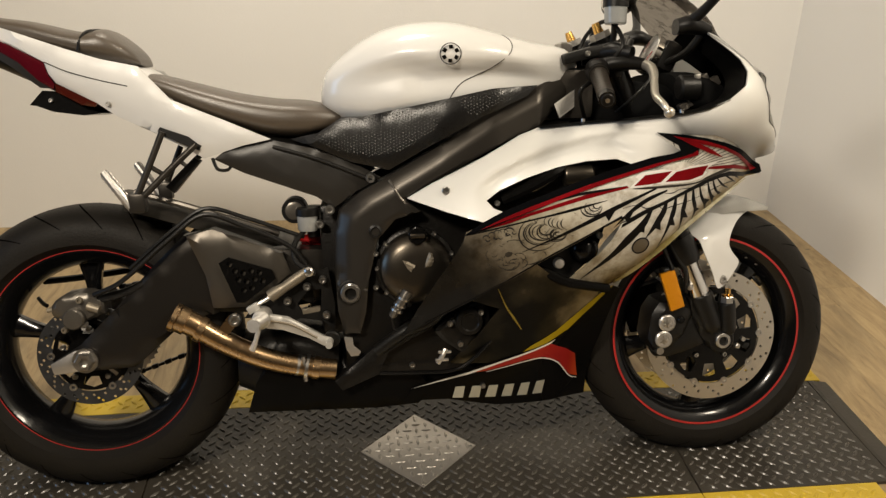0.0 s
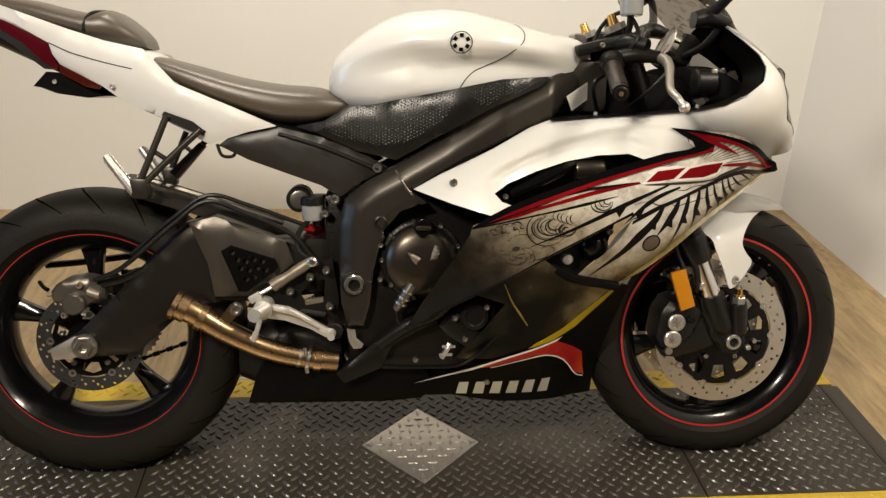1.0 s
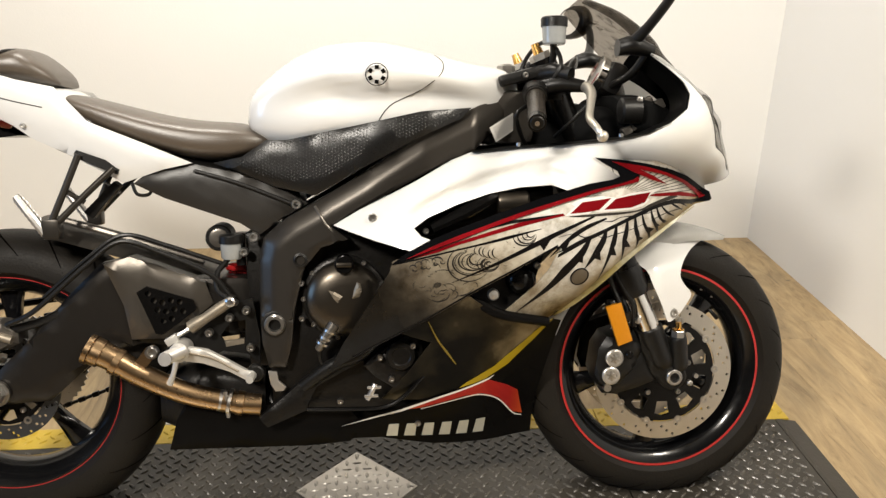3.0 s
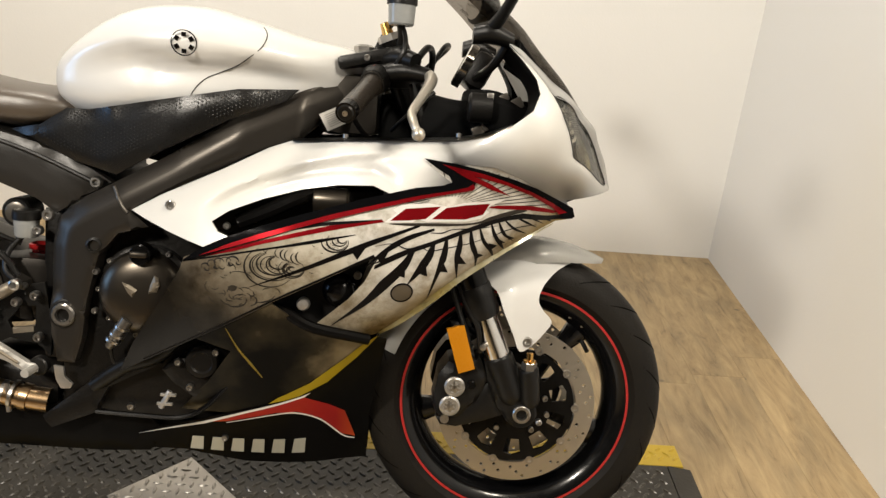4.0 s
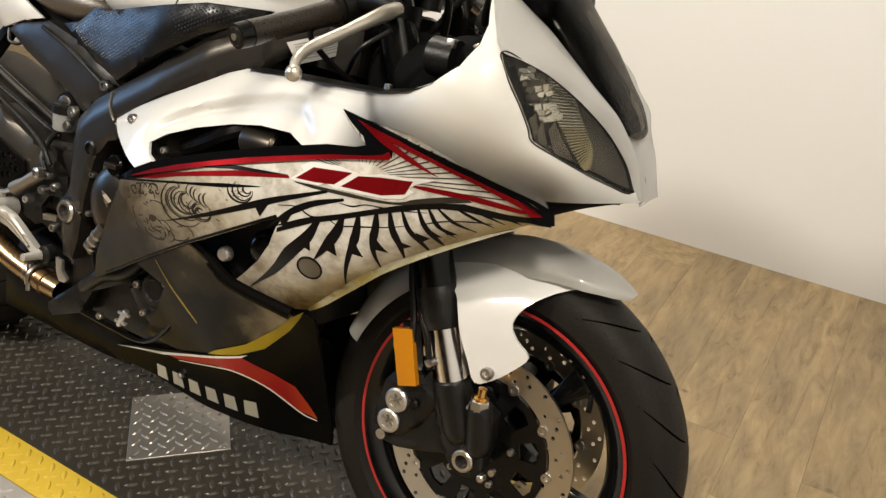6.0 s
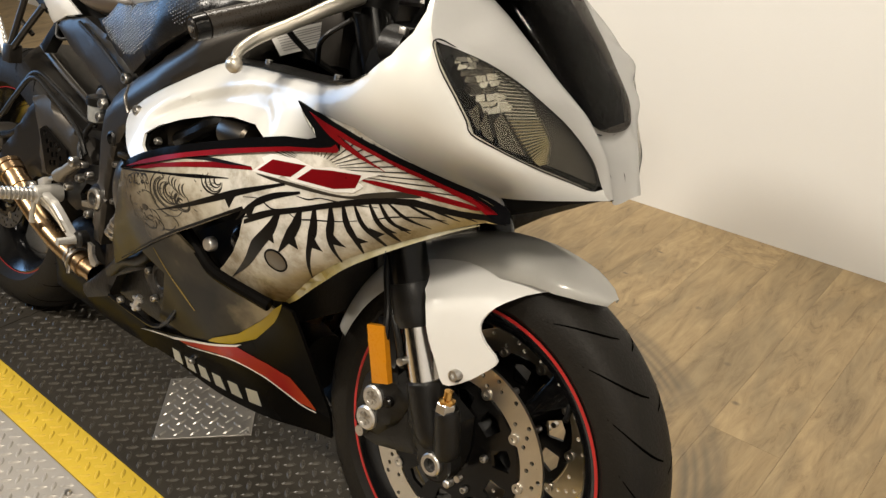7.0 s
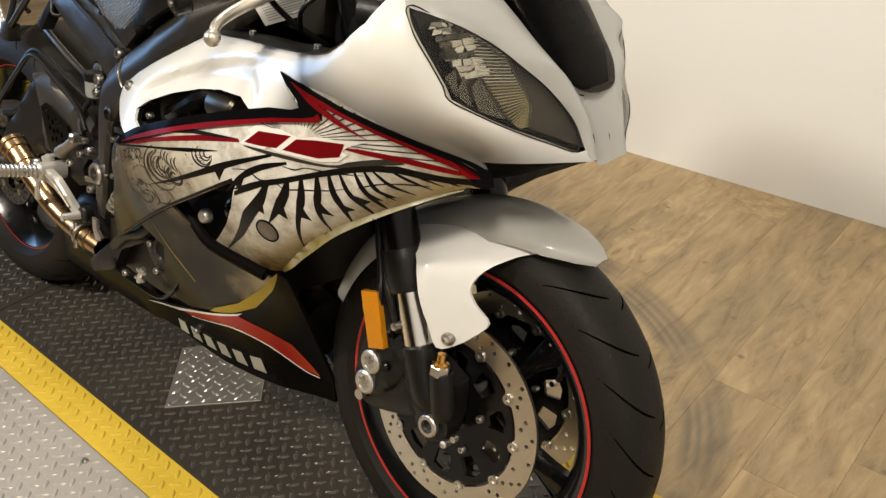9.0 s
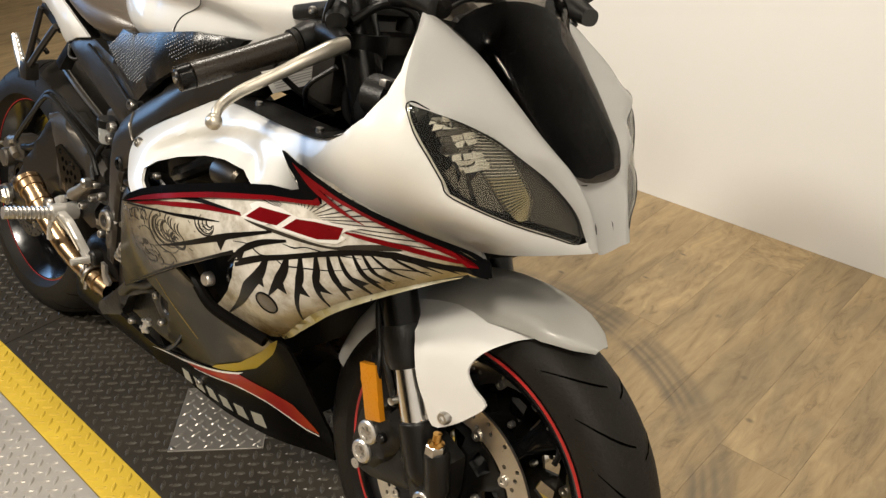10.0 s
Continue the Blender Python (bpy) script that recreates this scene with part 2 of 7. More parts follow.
def add_bolt(bm, at, radius=0.008, high=0.006, socket=True):
    """A round-headed bolt whose head looks to -y."""
    x, y, z = at
    rings = [(radius, y + 0.004), (radius, y - high * 0.6), (radius * 0.8, y - high)]
    if socket:
        rings += [(radius * 0.5, y - high), (radius * 0.45, y - high * 0.35), (0.0004, y - high * 0.35)]
    else:
        rings += [(0.0004, y - high * 1.1)]
    return add_lathe(bm, [(r, o - y) for r, o in rings], "y", at, 16)


def bolt(at, radius=0.008, high=0.006, socket=True):
    return add_bolt(bmesh.new(), at, radius, high, socket)


def ribbon(points, widths, per=5):
    """An outline round a smooth line in the x-z plane, as wide as widths say along it."""
    line = spline([(a, b, 0) for a, b in points], per) if len(points) > 2 else [Vector((a, b, 0)) for a, b in points]
    n = len(line)
    left, right = [], []
    for i, p in enumerate(line):
        d = (line[min(i + 1, n - 1)] - line[max(i - 1, 0)]).normalized()
        w = float(np.interp(i / (n - 1), np.linspace(0, 1, len(widths)), widths)) / 2
        left.append((p.x - d.y * w, p.y + d.x * w))
        right.append((p.x + d.y * w, p.y - d.x * w))
    return left + right[::-1]


def smooth_loop(points, per=4):
    return [(p.x, p.y) for p in spline([(a, b, 0) for a, b in points], per, True)]


def flat(y):
    return lambda x, z: y


# ---- the room ----
FLOOR_Z, MAT_Z = -0.016, -0.006
WALL_Y, WALL_X = 1.497, 2.285


def plain_box(name, lo, hi, mat, bevel=0.0):
    return tagged(part(name, add_box(bmesh.new(), lo, hi, bevel), mat, None, "", 0), kind="structure")


def window_wall():
    """A wall with one tall opening for the window."""
    bm = bmesh.new()
    for lo, hi in (((-5.6, FLOOR_Z - 0.1), (-1.8, 2.8)), ((0.2, FLOOR_Z - 0.1), (WALL_Y + 0.12, 2.8)), ((-1.8, FLOOR_Z - 0.1), (0.2, 0.25)), ((-1.8, 2.25), (0.2, 2.8))):
        add_box(bm, (-3.6, lo[0], lo[1]), (-3.5, hi[0], hi[1]), 0)
    return bm


tagged(plain_box("wall_north", (-3.5, WALL_Y, FLOOR_Z - 0.1), (WALL_X + 0.12, WALL_Y + 0.12, 2.8), M_WALL), "smooth warm white painted showroom wall behind the motorcycle", "wall")
tagged(plain_box("wall_east", (WALL_X, -5.6, FLOOR_Z - 0.1), (WALL_X + 0.12, WALL_Y, 2.8), M_WALL), "smooth warm white painted side wall meeting the floor", "wall")
tagged(part("wall_west", window_wall(), M_FARWALL, None, "", 0), "unseen dark wall with one tall window opening", "wall", kind="structure")
tagged(plain_box("wall_south", (-3.6, -5.7, FLOOR_Z - 0.1), (WALL_X + 0.12, -5.6, 2.8), M_FARWALL), "unseen dark wall closing the room", "wall")
tagged(plain_box("ceiling", (-3.6, -5.7, 2.8), (WALL_X + 0.12, WALL_Y + 0.12, 2.9), M_CEIL), "unseen grey ceiling closing the room", "ceiling")
tagged(plain_box("floor", (-3.5, -5.6, FLOOR_Z - 0.1), (WALL_X, WALL_Y, FLOOR_Z - 0.002), M_BLACK), "dark underlay below grey-brown wood planks", "floor")


# ---- floor of grey-brown wood planks ----
def plank_material(name, tint):
    m = bpy.data.materials.new(name)
    m.use_nodes = True
    n, l = m.node_tree.nodes, m.node_tree.links
    b = n["Principled BSDF"]
    where, info = n.new("ShaderNodeTexCoord"), n.new("ShaderNodeObjectInfo")
    shift = n.new("ShaderNodeVectorMath")
    shift.operation = "MULTIPLY_ADD"
    shift.inputs[1].default_value = (1, 1, 1)
    spread = n.new("ShaderNodeVectorMath")
    spread.operation = "SCALE"
    spread.inputs[0].default_value = (7.3, 11.9, 3.1)
    l.new(info.outputs["Random"], spread.inputs["Scale"])
    l.new(where.outputs["Object"], shift.inputs[0])
    l.new(spread.outputs[0], shift.inputs[2])
    stretch = n.new("ShaderNodeMapping")
    stretch.inputs["Scale"].default_value = (36, 5.5, 8)
    l.new(shift.outputs[0], stretch.inputs["Vector"])
    grain = n.new("ShaderNodeTexNoise")
    grain.inputs["Scale"].default_value, grain.inputs["Detail"].default_value, grain.inputs["Distortion"].default_value = 1.0, 12, 0.9
    grain.inputs["Roughness"].default_value = 0.70
    l.new(stretch.outputs[0], grain.inputs["Vector"])
    blot = n.new("ShaderNodeTexNoise")
    blot.inputs["Scale"].default_value, blot.inputs["Detail"].default_value, blot.inputs["Distortion"].default_value = 1.0, 8, 0.6
    drawn = n.new("ShaderNodeMapping")
    drawn.inputs["Scale"].default_value = (13, 3.2, 3)
    l.new(shift.outputs[0], drawn.inputs["Vector"])
    l.new(drawn.outputs[0], blot.inputs["Vector"])
    ramp = n.new("ShaderNodeValToRGB")
    e = ramp.color_ramp.elements
    e[0].position, e[0].color = 0.30, (0.255 * tint[0], 0.20 * tint[1], 0.128 * tint[2], 1)
    e[1].position, e[1].color = 0.70, (0.57 * tint[0], 0.475 * tint[1], 0.320 * tint[2], 1)
    mid = ramp.color_ramp.elements.new(0.45)
    mid.color = (0.42 * tint[0], 0.338 * tint[1], 0.222 * tint[2], 1)
    l.new(grain.outputs["Fac"], ramp.inputs[0])
    tone = n.new("ShaderNodeMix")
    tone.data_type, tone.blend_type = "RGBA", "MULTIPLY"
    tone.inputs[0].default_value = 0.75
    l.new(ramp.outputs[0], tone.inputs[6])
    wash = n.new("ShaderNodeValToRGB")
    wash.color_ramp.elements[0].position, wash.color_ramp.elements[0].color = 0.34, (0.66, 0.655, 0.65, 1)
    wash.color_ramp.elements[1].position, wash.color_ramp.elements[1].color = 0.55, (1.0, 0.965, 0.90, 1)
    l.new(blot.outputs["Fac"], wash.inputs[0])
    l.new(wash.outputs[0], tone.inputs[7])
    each = n.new("ShaderNodeHueSaturation")
    val = n.new("ShaderNodeMapRange")
    val.inputs[3].default_value, val.inputs[4].default_value = 0.93, 1.10
    l.new(info.outputs["Random"], val.inputs[0])
    l.new(val.outputs[0], each.inputs["Value"])
    # small dark knots
    knot, dots, spotted = n.new("ShaderNodeTexVoronoi"), n.new("ShaderNodeMapRange"), n.new("ShaderNodeMix")
    knot.inputs["Scale"].default_value = 6.5
    l.new(shift.outputs[0], knot.inputs["Vector"])
    dots.inputs[1].default_value, dots.inputs[2].default_value, dots.inputs[3].default_value, dots.inputs[4].default_value = 0.03, 0.085, 0.8, 0.0
    l.new(knot.outputs["Distance"], dots.inputs[0])
    spotted.data_type = "RGBA"
    l.new(dots.outputs[0], spotted.inputs[0])
    l.new(tone.outputs[2], spotted.inputs[6])
    spotted.inputs[7].default_value = (0.12, 0.095, 0.065, 1)
    l.new(spotted.outputs[2], each.inputs["Color"])
    # curved rubber scuffs left by a turned tyre
    spot, off, away = n.new("ShaderNodeNewGeometry"), n.new("ShaderNodeVectorMath"), n.new("ShaderNodeVectorMath")
    off.operation, away.operation = "SUBTRACT", "LENGTH"
    off.inputs[1].default_value = (0.985, 0.21, FLOOR_Z)
    l.new(spot.outputs["Position"], off.inputs[0])
    l.new(off.outputs[0], away.inputs[0])
    ring = n.new("ShaderNodeValToRGB")
    r = ring.color_ramp.elements
    r[0].position, r[0].color, r[1].position, r[1].color = 0.610, (0, 0, 0, 1), 0.720, (0, 0, 0, 1)
    for p, v in ((0.622, 0.5), (0.634, 0.9), (0.642, 0.35), (0.652, 0.85), (0.662, 0.3), (0.674, 0.8), (0.686, 0.4), (0.698, 0.55)):
        r.new(p).color = (v, v, v, 1)
    l.new(away.outputs["Value"], ring.inputs[0])
    part_of, patch = n.new("ShaderNodeTexNoise"), n.new("ShaderNodeMapRange")
    part_of.inputs["Scale"].default_value = 7.0
    l.new(spot.outputs["Position"], part_of.inputs["Vector"])
    patch.inputs[1].default_value, patch.inputs[2].default_value, patch.inputs[4].default_value = 0.36, 0.56, 0.85
    l.new(part_of.outputs["Fac"], patch.inputs[0])
    amount = n.new("ShaderNodeMath")
    amount.operation = "MULTIPLY"
    l.new(ring.outputs[0], amount.inputs[0])
    l.new(patch.outputs[0], amount.inputs[1])
    scuff = n.new("ShaderNodeMix")
    scuff.data_type = "RGBA"
    l.new(amount.outputs[0], scuff.inputs[0])
    l.new(each.outputs[0], scuff.inputs[6])
    scuff.inputs[7].default_value = (0.10, 0.085, 0.065, 1)
    l.new(scuff.outputs[2], b.inputs["Base Color"])
    b.inputs["Roughness"].default_value = 0.48
    bp = n.new("ShaderNodeBump")
    bp.inputs["Strength"].default_value, bp.inputs["Distance"].default_value = 0.25, 0.002
    l.new(grain.outputs["Fac"], bp.inputs["Height"])
    l.new(bp.outputs[0], b.inputs["Normal"])
    return m


M_PLANK = plank_material("weathered_oak_vinyl", (0.85, 0.785, 0.66))
floor = bpy.data.objects["floor"]


def lay_planks(parent):
    wide, long = 0.152, 1.22
    bm = add_box(bmesh.new(), (-wide / 2 + 0.0002, -long / 2 + 0.0002, -0.004), (wide / 2 - 0.0002, long / 2 - 0.0002, 0), 0.0006)
    first = part("plank", bm, M_PLANK, parent, "", 0)
    mesh = first.data
    bpy.data.objects.remove(first)
    rng = random.Random(5)
    x = WALL_X - wide / 2
    while x > -3.4:
        y = WALL_Y - long * rng.uniform(0.1, 0.9) + long / 2
        y = min(y, WALL_Y + long / 2 - 0.1)
        while y > -5.4:
            ob = new("plank", mesh)
            ob.parent = parent
            over = y + long / 2 - WALL_Y
            ob.location = (x, y - max(over, 0) / 2, FLOOR_Z)
            if over > 0:
                ob.scale = (1, (long - over) / long, 1)
            y -= long
        x -= wide


# ---- tread-plate platform under the motorcycle ----
PITCH = 0.0243


def add_lozenge(bm, x, y, z, turn, long=0.0275, wide=0.0098, high=0.0032):
    """One raised bar of tread plate: a slim pointed mound, turned by an angle."""
    h, w = long / 2, wide / 2
    c, s = math.cos(turn), math.sin(turn)
    ring = [(-h, 0), (-h * 0.55, -w * 0.8), (0, -w), (h * 0.55, -w * 0.8), (h, 0), (h * 0.55, w * 0.8), (0, w), (-h * 0.55, w * 0.8)]
    low = [bm.verts.new((x + a * c - b * s, y + a * s + b * c, z)) for a, b in ring]
    top = [bm.verts.new((x + a * 0.62 * c - b * 0.42 * s, y + a * 0.62 * s + b * 0.42 * c, z + high * (0.72 if abs(a) > h * 0.9 else 1.0))) for a, b in ring]
    for k in range(8):
        bm.faces.new((low[k], low[(k + 1) % 8], top[(k + 1) % 8], top[k]))
    bm.faces.new(top)


def tread_spots(x0, x1, y0, y1, keep):
    """Where the bars of a panel lie: two sets at right angles, diagonal to its edges."""
    r = math.sqrt(0.5)
    n = int((abs(x1) + abs(x0) + abs(y0) + abs(y1)) / PITCH) + 2
    for i in range(-n, n):
        for j in range(-n, n):
            x, y = (i - j) * PITCH * r, (i + j) * PITCH * r
            if x0 + 0.012 < x < x1 - 0.012 and y0 + 0.010 < y < y1 - 0.010 and keep(x, y):
                yield x, y, math.pi / 4 if (i + j) % 2 == 0 else -math.pi / 4


def slab(name, x0, x1, y0, y1, mat, parent, label, high=0.0, keep=lambda x, y: True, near=None, worn=None):
    """A tread panel; the bars within the stretch near are parts of their own, those past it one mesh."""
    top = MAT_Z + high
    base = part(name, add_box(bmesh.new(), (x0, y0, FLOOR_Z), (x1, y1, top), 0.0015), mat, parent, label, 0)
    rest, bars = bmesh.new(), []
    for x, y, turn in tread_spots(x0, x1, y0, y1, keep):
        if near and near[0] < x < near[1] and near[2] < y < near[3] and len(bars) < 300:
            bars.append((x, y, turn))
        else:
            add_lozenge(rest, x, y, top - 0.0001, turn)
    tagged(part("raised_treads", rest, worn or mat, base, "", 0), kind="stuff")
    if bars:
        bm = bmesh.new()
        add_lozenge(bm, 0, 0, 0, 0)
        first = part("tread_bar", bm, worn or mat, base, "", 0)
        mesh = first.data
        bpy.data.objects.remove(first)
        for x, y, turn in bars:
            ob = new("tread_bar", mesh)
            ob.parent = base
            ob.matrix_basis = Matrix.Translation((x, y, top - 0.0001)) @ Matrix.Rotation(turn, 4, "Z")
    return base


PLATE = (0.7, 0.004, 0.139)


def off_plate(x, y):
    return abs(x - PLATE[0]) + abs(y - PLATE[1]) > PLATE[2] + 0.004


platform = tagged(empty("platform"), "black tread-plate platform with yellow painted edge strips on wood floor", "platform", kind="structure")
# The westmost panel is added out of view and keeps low reflections dark.
SEAMS = [-2.43, -1.175, 0.078, 1.325, 1.795]
for a, b in zip(SEAMS, SEAMS[1:]):
    slab("black_tread_panel", a + 0.0015, b - 0.0015, -0.206, 0.212, M_MATBLACK, platform, "black painted tread plate", keep=off_plate, near=(0.42, 1.10, -0.2, 0.05), worn=M_MATBAR)
    slab("near_edge_strip", a + 0.001, b - 0.001 - (0.05 if b > 1.7 else 0), -0.288, -0.2075, M_YELLOW, platform, "yellow painted tread strip", near=(0.1, 1.3, -0.3, -0.2))
    slab("far_edge_strip", a + 0.001, b - 0.001 + (0.04 if b > 1.7 else 0), 0.2135, 0.294, M_YELLOW, platform, "yellow painted tread strip")


def end_ramp():
    bm = bmesh.new()
    sec = [(1.7955, FLOOR_Z), (1.7955, MAT_Z), (1.806, MAT_Z), (1.852, FLOOR_Z + 0.002), (1.852, FLOOR_Z)]
    rows = [[bm.verts.new((x, y, z)) for x, z in sec] for y in (-0.206, 0.212)]
    for k in range(5):
        bm.faces.new((rows[0][k], rows[0][(k + 1) % 5], rows[1][(k + 1) % 5], rows[1][k]))
    bm.faces.new(rows[0])
    bm.faces.new(rows[1])
    return bm


part("end_ramp", end_ramp(), M_MATBLACK, platform, "bevelled black end edge", 0)
slab("grey_tread_panel", -0.3, 1.26, -0.82, -0.2895, M_GREYPLATE, platform, "bare grey tread plate", near=(0.45, 1.0, -0.55, -0.28))
slab("grey_tread_panel", 0.2, 1.18, 0.2955, 0.47, M_GREYPLATE, platform, "bare grey tread plate")

# loose diamond of bright tread plate screwed on the black panel
plate = tagged(empty("cover_plate", pose(PLATE[0], PLATE[1], MAT_Z)), "bright steel tread cover plate screwed on black platform", "plate")


def plate_mesh():
    r = PLATE[2]
    bm = bmesh.new()
    add_lathe(bm, [(r, 0.0), (r, 0.0022), (r - 0.001, 0.0028)], "z", (0, 0, 0), 4)
    return bm


part("plate_sheet", plate_mesh(), M_TREAD, plate, "bright tread steel", 0)
P_STEP = 0.0235
for i in range(-6, 7):
    for j in range(-6, 7):
        x, y = i * P_STEP, j * P_STEP
        if abs(x) + abs(y) < PLATE[2] - 0.014:
            bm = bmesh.new()
            add_lozenge(bm, x, y, 0.0027, 0.0 if (i + j) % 2 == 0 else math.pi / 2, 0.0250, 0.0080, 0.0028)
            part("tread_bar", bm, M_TREAD, plate, "", 0)
for a in (0, math.pi / 2, math.pi, -math.pi / 2):
    x, y = (PLATE[2] - 0.013) * math.cos(a), (PLATE[2] - 0.013) * math.sin(a)
    part("screw", lathe([(0.005, 0.0026), (0.005, 0.004), (0.003, 0.0052), (0.0004, 0.0052)], "z", (x, y, 0), 12), M_STEEL, plate)
for x, y in ((0.708, -0.318), (0.33, -0.36), (1.02, -0.33)):
    stud = part("stud", lathe([(0.007, MAT_Z), (0.007, MAT_Z + 0.004), (0.004, MAT_Z + 0.008), (0.0004, MAT_Z + 0.0082)], "z", (x, y, 0), 12), M_STEEL, platform, "steel bolt head")

LEAN = 0.262
BIKE = Matrix.Translation((0, -0.012, 0)) @ Matrix.Rotation(-LEAN, 4, "X")
motorcycle = tagged(empty("motorcycle", BIKE), "white sport motorcycle with black and red airbrushed side fairing", "motorcycle")


# ---- wheels ----
def tyre_rings(radius, half, crown, bead):
    """The section of a tyre: rounded tread, sidewalls and beads."""
    rings = []
    for a in np.linspace(-1.0, 1.0, 17):
        rings.append((radius - crown * (abs(a) ** 2.2), half * math.sin(a * math.pi / 2)))
    rings += [(radius - crown - 0.014, half * 0.99), (bead + 0.012, half * 0.80), (bead, half * 0.66), (bead, -half * 0.66), (bead + 0.012, -half * 0.80), (radius - crown - 0.014, -half * 0.99)]
    return rings


def add_grooves(bm, at, radius, half, crown, count, mirror=1):
    """Slanted tread cuts, laid on the crown as thin dark channels."""
    x0, z0 = at
    for k in range(count):
        base = 2 * math.pi * k / count
        for side in (1, -1):
            shift = 0.5 * math.pi / count * (side < 0)
            pts = []
            for s in np.linspace(0.06, 0.90, 7):
                r = radius - crown * s ** 2.2 + 0.0006
                ang = base + shift + mirror * (0.10 * s + 0.22 * s * s)
                y = side * half * math.sin(s * math.pi / 2)
                pts.append((r, ang, y))
            wide = 0.0046
            rows = []
            for i, (r, ang, y) in enumerate(pts):
                w = wide * (0.35 + 0.65 * math.sin(math.pi * (i + 0.6) / 7)) / radius
                rows.append([bm.verts.new((x0 + r * math.cos(ang + e), y, z0 + r * math.sin(ang + e))) for e in (-w / 2, w / 2)])
            for a, b in zip(rows, rows[1:]):
                bm.faces.new((a[0], a[1], b[1], b[0]))


M_GROOVE = material("tread_groove", (0.001, 0.001, 0.001), 0.9, vary=0.1, spec=0.0)


def ring_points(r, n, at, turn=0.0):
    return [(at[0] + r * math.cos(turn + 2 * math.pi * k / n), at[1] + r * math.sin(turn + 2 * math.pi * k / n)) for k in range(n)]


def add_spokes(bm, at, inner, outer, count, turn, half):
    """Slim spokes that widen where they meet hub and rim."""
    for k in range(count):
        a = turn + 2 * math.pi * k / count
        c, s = math.cos(a), math.sin(a)
        rows = []
        for t in np.linspace(0, 1, 7):
            r = inner + (outer - inner) * t
            w = 0.013 + 0.016 * abs(t - 0.45) ** 1.6 * 2.4
            d = half * (1.0 - 0.35 * t)
            rows.append([bm.verts.new((at[0] + r * c - u * s, v, at[1] + r * s + u * c)) for u, v in ((-w, -d * 0.5), (-w * 0.5, -d), (w * 0.5, -d), (w, -d * 0.5), (w, d * 0.5), (w * 0.5, d), (-w * 0.5, d), (-w, d * 0.5))])
        for p, q in zip(rows, rows[1:]):
            for i in range(8):
                bm.faces.new((p[i], p[(i + 1) % 8], q[(i + 1) % 8], q[i]))
    return bm


def brake_disc(wheel, at, y, outer, inner, rivets, name, side=-1, mat=None):
    """A drilled floating rotor on a dark carrier."""
    disc = empty(name, None, wheel)
    holes = []
    for r, n, t in ((inner + (outer - inner) * 0.28, 24, 0.0), (inner + (outer - inner) * 0.55, 24, 0.09), (inner + (outer - inner) * 0.8, 24, 0.17)):
        for k in range(n):
            if (k + int(t * 20)) % 4:
                a = t + 2 * math.pi * k / n
                holes.append([(at[0] + r * math.cos(a) + 0.0036 * math.cos(b), at[1] + r * math.sin(a) + 0.0036 * math.sin(b)) for b in np.linspace(0, 2 * math.pi, 7)[:-1]])
    lobes = [(at[0] + (inner + 0.006 * (math.cos(rivets * a) > 0.55) * -1) * math.cos(a), at[1] + (inner + 0.006 * (math.cos(rivets * a) > 0.55) * -1) * math.sin(a)) for a in np.linspace(0, 2 * math.pi, 121)[:-1]]
    part("rotor", sheet(ring_points(outer, 72, at), flat(y - 0.0025), 0.005, holes=[lobes] + holes, step=0.016), mat or M_DISC, disc, "drilled steel brake rotor", 25)
    windows = []
    for k in range(rivets):
        a = 2 * math.pi * (k + 0.5) / rivets
        r0, r1 = inner * 0.60, inner * 0.84
        da = math.pi / rivets * 0.55
        windows.append([(at[0] + r * math.cos(a + d), at[1] + r * math.sin(a + d)) for r, d in ((r0, -da), (r1, -da), (r1 + 0.004, 0), (r1, da), (r0, da))])
    part("carrier", sheet(ring_points(inner - 0.004, 60, at), flat(y + side * 0.003), 0.006, holes=windows + [ring_points(0.03, 20, at)], step=0.016), M_BLACKGLOSS, disc, "black disc carrier", 25)
    for k in range(rivets):
        a = 2 * math.pi * k / rivets
        x, z = at[0] + (inner - 0.001) * math.cos(a), at[1] + (inner - 0.001) * math.sin(a)
        part("rivet", lathe([(0.008, y - 0.0055), (0.008, y + 0.0055), (0.004, y + 0.0055), (0.004, y - 0.0055)], "y", (x, 0, z), 14, True), M_STEEL, disc)
    for k in range(5):
        a = 0.3 + 2 * math.pi * k / 5
        x, z = at[0] + 0.058 * math.cos(a), at[1] + 0.058 * math.sin(a)
        part("disc_bolt", bolt((x, y - 0.004, z), 0.006, 0.006), M_STEEL, disc)
    return disc


def rest_on_platform(bm):
    """Flattens the tyre where the bike's weight presses it on the platform."""
    for v in bm.verts:
        low = MAT_Z + 0.002 - (BIKE @ v.co).z
        if low > 0:
            v.co += BIKE.to_3x3().transposed() @ Vector((0, 0, low))


